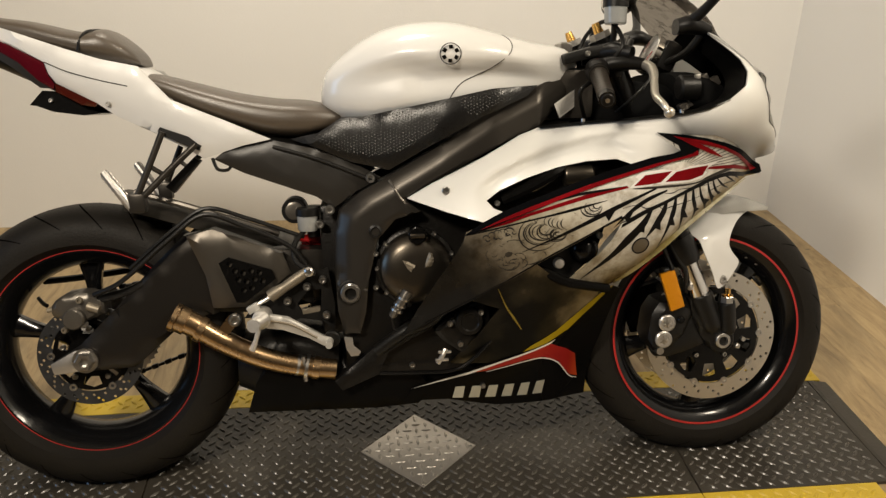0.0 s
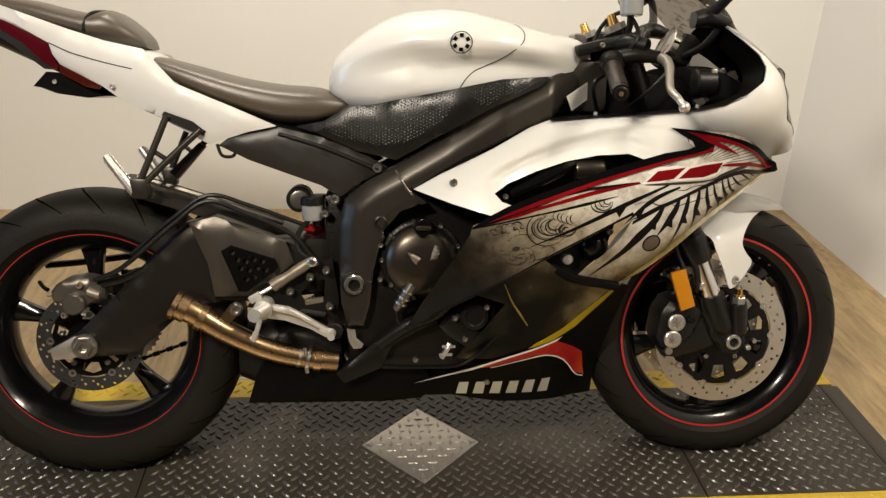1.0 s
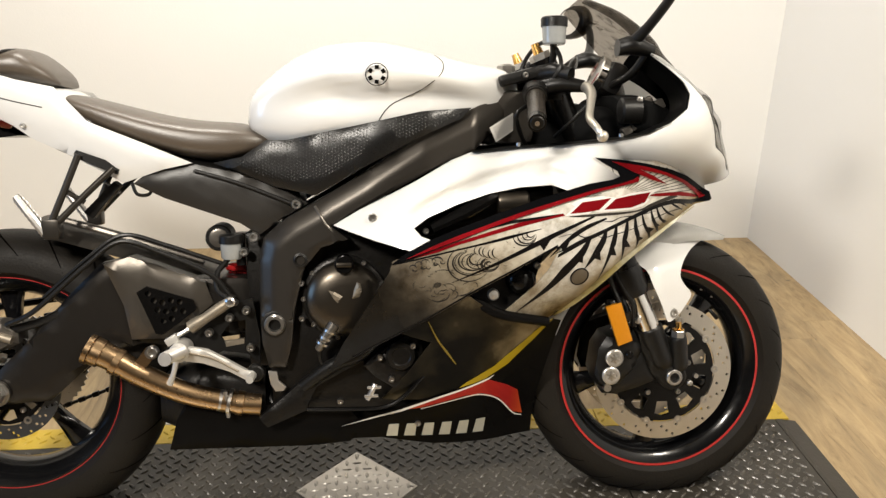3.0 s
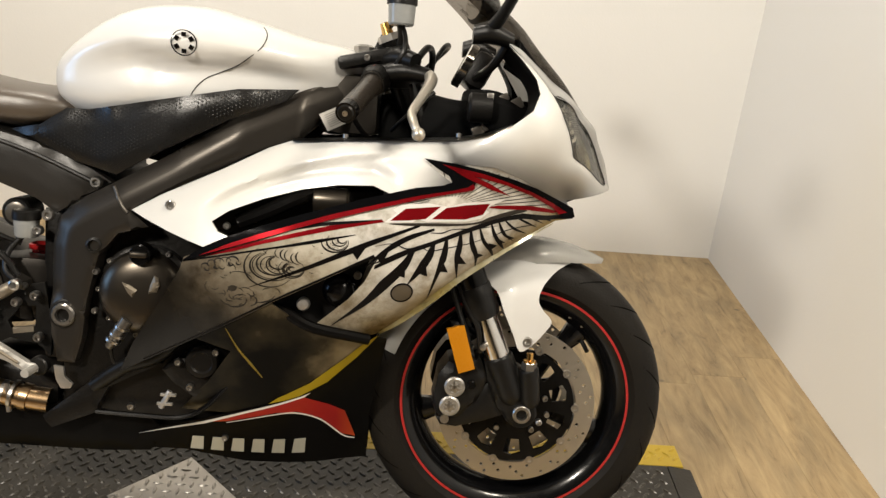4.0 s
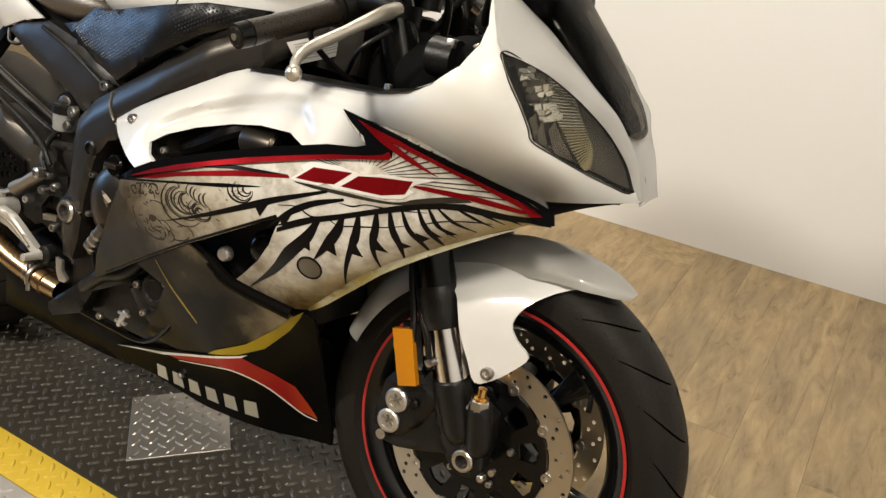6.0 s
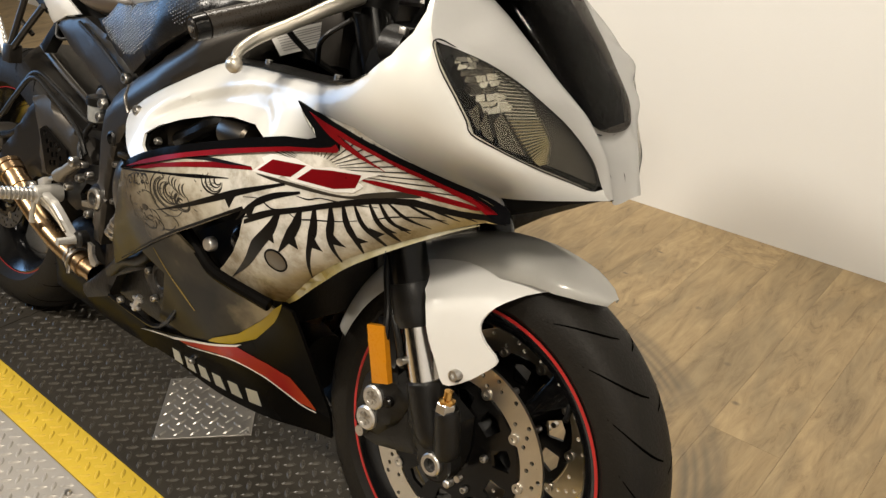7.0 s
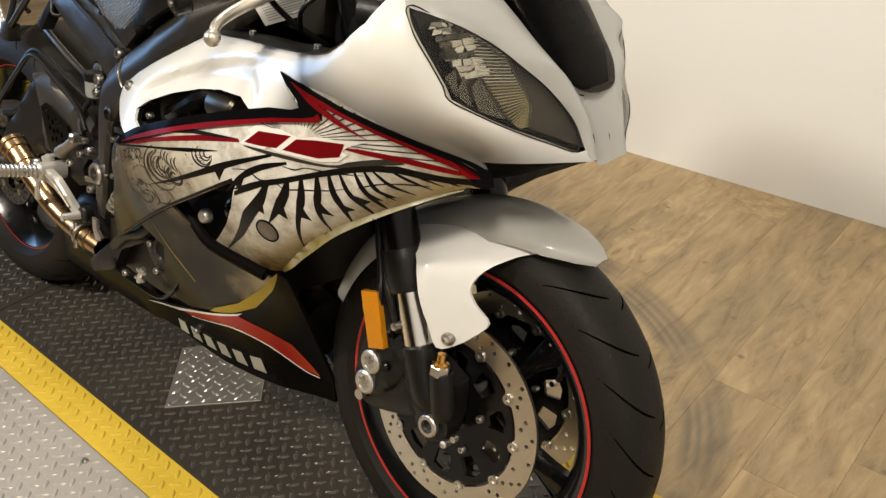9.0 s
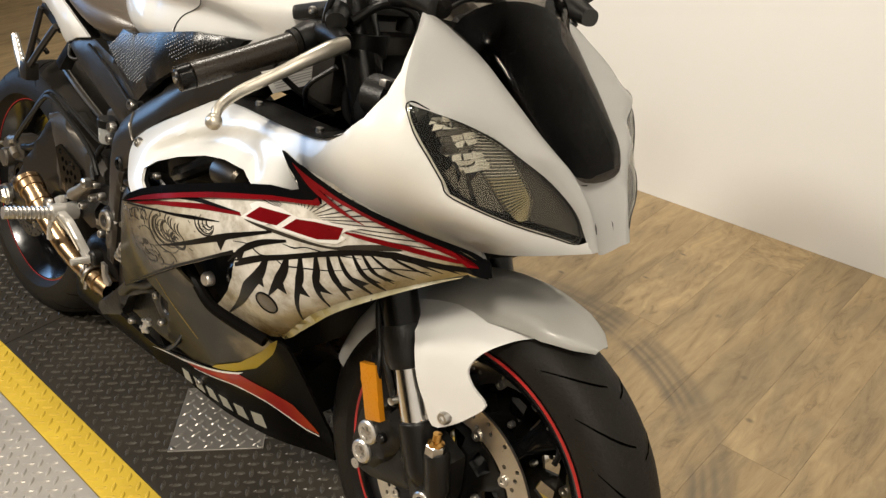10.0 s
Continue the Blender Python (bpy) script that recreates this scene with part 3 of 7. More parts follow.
def make_wheel(name, label, at, radius, half, crown, rim_half, spoke_turn, groove_count, lean=1):
    wheel = tagged(empty(name, None, motorcycle), label)
    x, z = at
    bead = 0.2155
    bm = lathe(tyre_rings(radius, half, crown, bead), "y", (x, 0, z), 128, True)
    rest_on_platform(bm)
    tyre = part("tyre", bm, M_RUBBER, wheel, "black road tyre with slanted tread cuts", 40)
    bm = bmesh.new()
    add_grooves(bm, at, radius, half, crown, groove_count, lean)
    rest_on_platform(bm)
    tagged(part("tread_pattern", bm, M_GROOVE, tyre, "", 0), kind="stuff")
    h = rim_half
    rim = [(0.2285, -h), (0.2285, -h + 0.004), (0.214, -h + 0.012), (0.205, -h * 0.5), (0.197, 0), (0.205, h * 0.5), (0.214, h - 0.012), (0.2285, h - 0.004), (0.2285, h), (0.219, h), (0.200, h * 0.72), (0.188, h * 0.4), (0.184, 0), (0.188, -h * 0.4), (0.200, -h * 0.72), (0.219, -h)]
    part("rim", lathe(rim, "y", (x, 0, z), 96, True), M_RIM, wheel, "gloss black cast rim", 40)
    part("rim_stripe", lathe([(0.2275, -h - 0.0008), (0.2275, -h + 0.001), (0.2228, -h + 0.001), (0.2228, -h - 0.0008)], "y", (x, 0, z), 96, True), M_RED, wheel, "red rim tape")
    part("rim_stripe", lathe([(0.2275, h + 0.0008), (0.2275, h - 0.001), (0.2228, h - 0.001), (0.2228, h + 0.0008)], "y", (x, 0, z), 96, True), M_RED, wheel, "red rim tape")
    for k in range(5):
        bm = bmesh.new()
        add_spokes(bm, at, 0.040, 0.192, 1, spoke_turn + 2 * math.pi * k / 5, 0.020)
        part("spoke", bm, M_RIM, wheel, "", 40)
    part("hub", lathe([(0.02, -0.07), (0.042, -0.07), (0.048, -0.055), (0.045, 0.055), (0.042, 0.07), (0.02, 0.07)], "y", (x, 0, z), 32, True), M_RIM, wheel, "black wheel hub", 40)
    return wheel


REAR, FRONT = (-0.007, 0.297), (1.380, 0.280)
rear_wheel = make_wheel("rear_wheel", "black five-spoke rear wheel with red rim stripe", REAR, 0.3155, 0.090, 0.064, 0.068, 1.62, 20, -1)
front_wheel = make_wheel("front_wheel", "black five-spoke front wheel with red rim stripe", FRONT, 0.3005, 0.061, 0.048, 0.052, 0.86, 22, 1)
brake_disc(front_wheel, FRONT, -0.072, 0.155, 0.118, 10, "front_disc")
brake_disc(front_wheel, FRONT, 0.072, 0.155, 0.118, 10, "front_disc", 1)
brake_disc(rear_wheel, REAR, -0.088, 0.110, 0.082, 6, "rear_disc", -1, M_REARDISC)
part("valve_stem", tube([(1.508, 0.0, 0.405), (1.516, -0.012, 0.392), (1.520, -0.026, 0.384)], 0.0045, 10), M_BLACK, front_wheel, "black rubber valve stem")
part("valve_stem", tube([(-0.135, 0.0, 0.405), (-0.120, -0.02, 0.398), (-0.108, -0.03, 0.394)], 0.0045, 10), M_BLACK, rear_wheel, "black rubber valve stem")
for a in (0.9, 1.05):
    x, z = FRONT[0] + 0.203 * math.cos(a), FRONT[1] + 0.203 * math.sin(a)
    part("wheel_weight", add_box(bmesh.new(), (x - 0.006, -0.036, z - 0.005), (x + 0.006, -0.03, z + 0.005), 0.001), M_STEEL, front_wheel)

# ---- chain drive on the far side ----
sprocket = part("sprocket", sheet([(REAR[0] + (0.105 + 0.006 * (k % 2)) * math.cos(math.pi * k / 45), REAR[1] + (0.105 + 0.006 * (k % 2)) * math.sin(math.pi * k / 45)) for k in range(90)], flat(0.088), 0.006, holes=[ring_points(0.055, 24, REAR)], step=0.02), M_STEEL, rear_wheel, "steel rear sprocket", 20)


def chain_line(z0, z1, lowered):
    bm = bmesh.new()
    a, b = Vector((REAR[0] + 0.02, 0.092, z0)), Vector((0.60, 0.092, z1))
    n = 38
    for k in range(n):
        p = a.lerp(b, (k + 0.5) / n)
        d = (b - a).normalized()
        m = Matrix.Translation(p) @ Matrix.Rotation(-math.atan2(d.z, d.x), 4, "Y")
        add_box(bm, (-0.0075, -0.006, -0.0055 + 0.002 * (k % 2)), (0.0075, 0.006, 0.0055 - 0.002 * (k % 2)), 0.002, m)
    return bm


part("chain_guard", tube([(-0.160, 0.112, 0.421), (-0.066, 0.112, 0.429), (0.10, 0.112, 0.452), (0.30, 0.112, 0.49)], 0.008, 8), M_BLACK, motorcycle, "slim black chain guard")
chain = tagged(empty("chain", None, motorcycle), "dark drive chain")
part("chain_run", chain_line(REAR[1] + 0.110, 0.485, False), M_DARK, chain)
part("chain_run", chain_line(REAR[1] - 0.110, 0.395, True), M_DARK, chain)


# ---- fairing surface: the half width of the bodywork at (x, z) ----
SIDE = np.array([
    (1.104, 0.646, 0.282), (1.280, 0.681, 0.252), (1.164, 0.742, 0.268), (0.788, 0.567, 0.275), (0.838, 0.592, 0.280),
    (0.665, 0.620, 0.205), (0.745, 0.645, 0.228), (0.700, 0.400, 0.225), (0.976, 0.492, 0.256), (1.070, 0.410, 0.190),
    (1.140, 0.520, 0.252), (1.090, 0.138, 0.030), (0.952, 0.274, 0.164), (1.068, 0.186, 0.050), (0.900, 0.150, 0.104), (0.988, 0.174, 0.092), (0.797, 0.222, 0.149),
    (1.423, 0.689, 0.155), (0.701, 0.293, 0.180), (0.743, 0.373, 0.215), (1.430, 0.660, 0.165), (0.956, 0.613, 0.290)] + [
    (1.219, 0.788, 0.276), (0.700, 0.200, 0.142), (0.950, 0.720, 0.230), (1.295, 0.957, 0.185), (1.326, 0.924, 0.222),
    (1.347, 0.898, 0.250), (1.369, 0.871, 0.267), (1.392, 0.864, 0.252), (1.411, 0.8545, 0.219), (1.429, 0.838, 0.177),
    (1.4515, 0.819, 0.151), (1.4755, 0.790, 0.110), (1.495, 0.757, 0.078), (1.508, 0.719, 0.080), (1.523, 0.712, 0.058),
    (1.387, 0.840, 0.268), (1.401, 0.815, 0.256), (1.417, 0.774, 0.230), (1.438, 0.762, 0.210), (1.466, 0.745, 0.168), (1.491, 0.729, 0.112)])


def bend(d2):
    return np.where(d2 > 0, d2 * np.log(np.maximum(d2, 1e-12)), 0)


def fit_side():
    p = SIDE[:, :2]
    n = len(p)
    k = bend(((p[:, None] - p[None]) ** 2).sum(-1)) + np.eye(n) * 0.0004
    q = np.c_[np.ones(n), p]
    return np.linalg.solve(np.block([[k, q], [q.T, np.zeros((3, 3))]]), np.r_[-SIDE[:, 2], 0, 0, 0])


SIDE_W = fit_side()


def side(x, z):
    """The y of the right-hand bodywork at (x, z)."""
    n = len(SIDE)
    v = bend(((SIDE[:, :2] - (x, z)) ** 2).sum(-1)) @ SIDE_W[:n] + SIDE_W[n] + SIDE_W[n + 1] * x + SIDE_W[n + 2] * z
    return min(float(v), -0.004)


def side_frame(x, z, lift=0.0):
    """A frame on the bodywork whose z axis looks straight out of it."""
    e = 0.004
    n = Vector(((side(x + e, z) - side(x - e, z)) / (2 * e), -1, (side(x, z + e) - side(x, z - e)) / (2 * e))).normalized()
    return Matrix.Translation(Vector((x, side(x, z), z)) + n * lift) @ n.to_track_quat("Z", "Y").to_matrix().to_4x4()


def airbrush(name, stops, rough, axis, metal=0.0, spots=0.35, scale=7.0, low=0.0, high=1.0, coat=0.5, stain=0.0, speckle=0.75):
    """Sprayed paint that runs from tone to tone along the panel, under clear coat."""
    m = bpy.data.materials.new(name)
    m.use_nodes = True
    n, l = m.node_tree.nodes, m.node_tree.links
    b = n["Principled BSDF"]
    where = n.new("ShaderNodeTexCoord")
    dot = n.new("ShaderNodeVectorMath")
    dot.operation = "DOT_PRODUCT"
    dot.inputs[1].default_value = axis
    l.new(where.outputs["Object"], dot.inputs[0])
    cloud = n.new("ShaderNodeTexNoise")
    cloud.inputs["Scale"].default_value, cloud.inputs["Detail"].default_value = scale, 6
    l.new(where.outputs["Object"], cloud.inputs["Vector"])
    add = n.new("ShaderNodeMath")
    add.operation = "MULTIPLY_ADD"
    add.inputs[1].default_value = spots
    l.new(cloud.outputs["Fac"], add.inputs[0])
    l.new(dot.outputs["Value"], add.inputs[2])
    ramp = n.new("ShaderNodeValToRGB")
    els = ramp.color_ramp.elements
    while len(els) < len(stops):
        els.new(0.5)
    for e, (p, c) in zip(els, stops):
        e.position, e.color = p, (*c, 1)
    span = n.new("ShaderNodeMapRange")
    span.inputs[1].default_value, span.inputs[2].default_value = low, high
    l.new(add.outputs[0], span.inputs[0])
    l.new(span.outputs[0], ramp.inputs[0])
    speck = n.new("ShaderNodeTexNoise")
    speck.inputs["Scale"].default_value, speck.inputs["Detail"].default_value = 28, 8
    l.new(where.outputs["Object"], speck.inputs["Vector"])
    mul = n.new("ShaderNodeMix")
    mul.data_type, mul.blend_type = "RGBA", "MULTIPLY"
    mul.inputs[0].default_value = speckle
    l.new(ramp.outputs[0], mul.inputs[6])
    sat = n.new("ShaderNodeHueSaturation")
    sat.inputs["Value"].default_value = 1 / (1 - 0.48 * speckle)
    grey = n.new("ShaderNodeRGBToBW")
    l.new(speck.outputs["Color"], grey.inputs[0])
    l.new(grey.outputs[0], mul.inputs[7])
    l.new(mul.outputs[2], sat.inputs["Color"])
    # brown sponge marks in the sprayed ground
    sponge, edge, aged = n.new("ShaderNodeTexNoise"), n.new("ShaderNodeMapRange"), n.new("ShaderNodeMix")
    sponge.inputs["Scale"].default_value, sponge.inputs["Detail"].default_value, sponge.inputs["Roughness"].default_value = 19, 10, 0.7
    l.new(where.outputs["Object"], sponge.inputs["Vector"])
    edge.inputs[1].default_value, edge.inputs[2].default_value, edge.inputs[4].default_value = 0.46, 0.68, stain
    l.new(sponge.outputs["Fac"], edge.inputs[0])
    aged.data_type, aged.blend_type = "RGBA", "MULTIPLY"
    l.new(edge.outputs[0], aged.inputs[0])
    l.new(sat.outputs[0], aged.inputs[6])
    aged.inputs[7].default_value = (0.34, 0.27, 0.17, 1)
    l.new(aged.outputs[2], b.inputs["Base Color"])
    b.inputs["Roughness"].default_value, b.inputs["Metallic"].default_value = rough, metal
    b.inputs["Coat Weight"].default_value, b.inputs["Coat Roughness"].default_value = coat, 0.05
    b.inputs["Specular IOR Level"].default_value = 0.15
    return m


def lip_fade(m):
    """Bronze sprayed along the lower front edge of the panel."""
    n, l = m.node_tree.nodes, m.node_tree.links
    b = n["Principled BSDF"]
    base = b.inputs["Base Color"].links[0].from_socket
    where, across, fade, mist, mix = n.new("ShaderNodeTexCoord"), n.new("ShaderNodeVectorMath"), n.new("ShaderNodeMapRange"), n.new("ShaderNodeTexNoise"), n.new("ShaderNodeMix")
    across.operation = "DOT_PRODUCT"
    across.inputs[1].default_value = (0.590, 0, -0.808)
    mist.inputs["Scale"].default_value, mist.inputs["Detail"].default_value = 16, 6
    l.new(where.outputs["Object"], across.inputs[0])
    l.new(where.outputs["Object"], mist.inputs["Vector"])
    uneven = n.new("ShaderNodeMath")
    uneven.operation, uneven.inputs[1].default_value = "MULTIPLY_ADD", 0.05
    l.new(mist.outputs["Fac"], uneven.inputs[0])
    l.new(across.outputs["Value"], uneven.inputs[2])
    fade.inputs[1].default_value, fade.inputs[2].default_value, fade.inputs[4].default_value = 0.262, 0.322, 0.95
    fade.interpolation_type = "SMOOTHSTEP"
    l.new(uneven.outputs[0], fade.inputs[0])
    mix.data_type, mix.blend_type = "RGBA", "MULTIPLY"
    l.new(fade.outputs[0], mix.inputs[0])
    l.new(base, mix.inputs[6])
    mix.inputs[7].default_value = (0.40, 0.30, 0.115, 1)
    l.new(mix.outputs[2], b.inputs["Base Color"])


M_PRINT = airbrush("airbrushed_panel", [(0.14, (0.006, 0.0055, 0.005)), (0.24, (0.026, 0.022, 0.016)), (0.34, (0.12, 0.10, 0.072)), (0.46, (0.29, 0.255, 0.185)), (0.62, (0.45, 0.415, 0.335)), (0.8, (0.60, 0.58, 0.53))], 0.25, (1.15, 0, 0.9), spots=0.35, low=1.385, high=2.14, stain=0.8, coat=0.10)
lip_fade(M_PRINT)
M_BRONZE = airbrush("airbrushed_bronze", [(0.475, (0.003, 0.0026, 0.002)), (0.535, (0.026, 0.021, 0.012)), (0.59, (0.17, 0.138, 0.083)), (0.68, (0.34, 0.29, 0.20))], 0.36, (0.3, 0, 0.02), metal=0.45, spots=0.5, scale=6, speckle=0.5, coat=0.02)
M_OLIVE = airbrush("airbrushed_olive_edge", [(0.3, (0.22, 0.165, 0.02)), (0.5, (0.28, 0.24, 0.11)), (0.65, (0.42, 0.40, 0.32)), (0.8, (0.20, 0.15, 0.03))], 0.2, (0.5, 0, 0.2), metal=0.2, spots=0.6, scale=14, low=0.6, high=1.4)
M_DECALBLACK = material("black_decal", (0.005, 0.0045, 0.0045), 0.32, vary=0.2, spec=0.10)
M_BANDBLACK = material("gloss_black_band", (0.004, 0.004, 0.0045), 0.10, vary=0.2, spec=0.012, spread=0.02)
M_DECALRED = material("red_decal", (0.30, 0.007, 0.011), 0.30, metal=0.4, second=(0.10, 0.003, 0.005), scale=11, spec=0.03, spread=0.05)
M_DECALWHITE = material("white_decal", (0.74, 0.72, 0.69), 0.3, vary=0.06)
M_CAP = material("brown_plastic_cap", (0.10, 0.08, 0.055), 0.4, vary=0.3)
M_SCROLL2 = material("sprayed_dark_brown", (0.014, 0.012, 0.009), 0.4, second=(0.04, 0.034, 0.026), scale=60, spec=0.2)
M_TRIM = material("dull_yellow_trim", (0.36, 0.26, 0.004), 0.35, vary=0.3, spec=0.2)
M_CREASEGLINT = material("crease_glint_paint", (0.30, 0.215, 0.03), 0.3, metal=0.7, vary=0.3)
M_FLASH = airbrush("red_flash_paint", [(0.0, (0.40, 0.075, 0.015)), (0.16, (0.30, 0.014, 0.010)), (0.86, (0.30, 0.012, 0.010)), (1.0, (0.44, 0.06, 0.012))], 0.3, (1, 0, 0), spots=0.03, low=0.82, high=1.08, coat=0.1, speckle=0.1)
M_SILVER = material("silver_lettering", (0.50, 0.50, 0.45), 0.35, metal=0.3, vary=0.1)
M_BELLY = material("black_belly_paint", (0.005, 0.0046, 0.0042), 0.22, vary=0.3, fine=90, spec=0.035, spread=0.04)



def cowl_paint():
    """Pearl white, turning grey just above the lightning stripe."""
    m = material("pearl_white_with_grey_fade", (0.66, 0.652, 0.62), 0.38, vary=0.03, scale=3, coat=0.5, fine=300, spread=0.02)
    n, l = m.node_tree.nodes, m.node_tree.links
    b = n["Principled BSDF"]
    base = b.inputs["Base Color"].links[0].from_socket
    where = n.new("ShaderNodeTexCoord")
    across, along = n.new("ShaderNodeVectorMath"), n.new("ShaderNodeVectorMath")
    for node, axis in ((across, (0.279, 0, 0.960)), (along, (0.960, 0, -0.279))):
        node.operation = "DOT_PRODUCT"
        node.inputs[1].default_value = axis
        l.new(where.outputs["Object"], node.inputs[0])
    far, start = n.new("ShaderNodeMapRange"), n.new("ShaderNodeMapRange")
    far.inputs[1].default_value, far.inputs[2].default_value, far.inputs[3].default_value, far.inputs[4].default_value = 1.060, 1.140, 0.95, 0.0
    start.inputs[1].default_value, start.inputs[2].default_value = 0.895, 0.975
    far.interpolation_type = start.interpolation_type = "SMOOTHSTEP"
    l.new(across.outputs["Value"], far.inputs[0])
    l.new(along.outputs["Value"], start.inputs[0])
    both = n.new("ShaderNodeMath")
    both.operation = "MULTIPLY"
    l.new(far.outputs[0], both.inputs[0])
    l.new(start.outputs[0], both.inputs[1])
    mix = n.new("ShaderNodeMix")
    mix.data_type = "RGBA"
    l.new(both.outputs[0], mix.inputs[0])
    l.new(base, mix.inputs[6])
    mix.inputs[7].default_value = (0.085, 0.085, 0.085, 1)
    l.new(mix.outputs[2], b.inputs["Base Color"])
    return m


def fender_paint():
    """Pearl white, turning grey across the rear part of the crown."""
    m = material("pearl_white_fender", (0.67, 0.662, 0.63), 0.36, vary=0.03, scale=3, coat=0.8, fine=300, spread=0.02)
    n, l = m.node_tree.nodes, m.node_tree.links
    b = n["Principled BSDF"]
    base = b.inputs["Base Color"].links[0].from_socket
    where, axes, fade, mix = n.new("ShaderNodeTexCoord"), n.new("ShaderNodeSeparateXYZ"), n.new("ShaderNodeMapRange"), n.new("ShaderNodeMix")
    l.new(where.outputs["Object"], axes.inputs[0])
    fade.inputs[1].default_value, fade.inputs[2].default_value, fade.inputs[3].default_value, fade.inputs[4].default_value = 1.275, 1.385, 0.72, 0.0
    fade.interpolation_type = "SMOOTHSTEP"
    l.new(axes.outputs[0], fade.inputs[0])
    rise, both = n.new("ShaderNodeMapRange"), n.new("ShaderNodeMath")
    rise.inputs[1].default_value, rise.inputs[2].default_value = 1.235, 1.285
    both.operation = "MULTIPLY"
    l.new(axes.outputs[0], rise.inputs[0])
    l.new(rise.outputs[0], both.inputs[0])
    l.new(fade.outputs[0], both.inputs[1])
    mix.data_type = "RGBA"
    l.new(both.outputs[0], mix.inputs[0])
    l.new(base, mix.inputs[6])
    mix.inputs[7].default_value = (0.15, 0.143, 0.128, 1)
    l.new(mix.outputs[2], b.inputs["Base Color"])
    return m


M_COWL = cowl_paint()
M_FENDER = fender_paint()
WHITE_OUT = [
    (0.669, 0.628), (0.722, 0.659), (0.827, 0.711), (0.901, 0.752), (0.943, 0.768), (1.019, 0.775), (1.121, 0.782), (1.214, 0.791),
    (1.263, 0.801), (1.303, 0.819), (1.334, 0.845), (1.345, 0.873), (1.340, 0.897), (1.321, 0.925), (1.295, 0.957), (1.326, 0.926),
    (1.348, 0.899), (1.367, 0.873), (1.372, 0.865), (1.387, 0.840), (1.401, 0.815), (1.412, 0.789), (1.417, 0.774), (1.438, 0.762),
    (1.466, 0.745), (1.491, 0.729), (1.508, 0.719), (1.516, 0.725), (1.522, 0.710), (1.462, 0.701), (1.425, 0.694),
    (1.435, 0.674), (1.385, 0.704), (1.331, 0.731), (1.282, 0.749), (1.221, 0.752), (1.166, 0.752), (1.189, 0.735), (1.218, 0.716),
    (1.174, 0.705), (1.117, 0.693), (1.084, 0.705), (1.025, 0.701), (0.966, 0.689), (0.903, 0.669), (0.849, 0.646), (0.822, 0.627),
    (0.835, 0.612), (0.857, 0.604), (0.813, 0.586), (0.745, 0.604)]
LAMP = [(1.3735, 0.8715), (1.380, 0.8705), (1.392, 0.865), (1.411, 0.8545), (1.429, 0.838), (1.4515, 0.819), (1.4755, 0.790), (1.495, 0.757), (1.506, 0.735), (1.5085, 0.727), (1.506, 0.721),
        (1.491, 0.729), (1.466, 0.745), (1.438, 0.762), (1.417, 0.774), (1.412, 0.789), (1.401, 0.815), (1.387, 0.840), (1.372, 0.865)]
PRINT = [
    (0.780, 0.566), (0.840, 0.590), (0.904, 0.617), (0.967, 0.641), (1.037, 0.667), (1.117, 0.691), (1.175, 0.703), (1.218, 0.714),
    (1.189, 0.735), (1.166, 0.752), (1.221, 0.752), (1.282, 0.749), (1.331, 0.731), (1.385, 0.704), (1.435, 0.673), (1.439, 0.663),
    (1.409, 0.656), (1.376, 0.639), (1.331, 0.613), (1.284, 0.585), (1.236, 0.550), (1.185, 0.504), (1.139, 0.462), (1.105, 0.434),
    (1.073, 0.434), (1.028, 0.440), (0.988, 0.447), (1.013, 0.470), (1.053, 0.509), (1.079, 0.543), (1.093, 0.574), (1.108, 0.597),
    (1.067, 0.574), (1.002, 0.538), (0.926, 0.497), (0.823, 0.436), (0.654, 0.339), (0.684, 0.400), (0.729, 0.472), (0.774, 0.545)]
BAND = [
    (0.777, 0.560), (0.809, 0.584), (0.847, 0.604), (0.904, 0.627), (0.966, 0.649), (1.024, 0.668), (1.073, 0.684), (1.112, 0.695),
    (1.154, 0.707), (1.198, 0.714), (1.213, 0.720), (1.208, 0.730), (1.186, 0.742), (1.165, 0.756), (1.219, 0.751), (1.262, 0.744),
    (1.314, 0.732), (1.360, 0.717), (1.398, 0.700), (1.439, 0.681), (1.444, 0.665), (1.430, 0.662), (1.413, 0.669), (1.402, 0.679),
    (1.354, 0.703), (1.304, 0.721), (1.252, 0.733), (1.251, 0.712), (1.217, 0.702), (1.163, 0.689), (1.091, 0.668), (1.026, 0.648), (0.969, 0.630), (0.906, 0.606),
    (0.862, 0.590), (0.814, 0.571)]
RED_TOP = [
    (0.807, 0.572), (0.855, 0.595), (0.905, 0.615), (0.968, 0.637), (1.025, 0.656), (1.090, 0.675), (1.162, 0.695), (1.217, 0.707),
    (1.240, 0.714), (1.248, 0.720), (1.252, 0.714), (1.249, 0.709), (1.217, 0.702), (1.163, 0.689), (1.091, 0.668), (1.026, 0.648), (0.969, 0.630), (0.906, 0.607), (0.862, 0.591)]
RED_SPIKE = [(1.195, 0.749), (1.220, 0.745), (1.263, 0.738), (1.307, 0.726), (1.353, 0.710), (1.399, 0.689), (1.428, 0.673), (1.413, 0.669), (1.402, 0.679),
             (1.354, 0.703), (1.304, 0.721), (1.250, 0.733), (1.278, 0.721), (1.314, 0.702), (1.279, 0.712), (1.251, 0.723), (1.234, 0.730), (1.215, 0.740)]
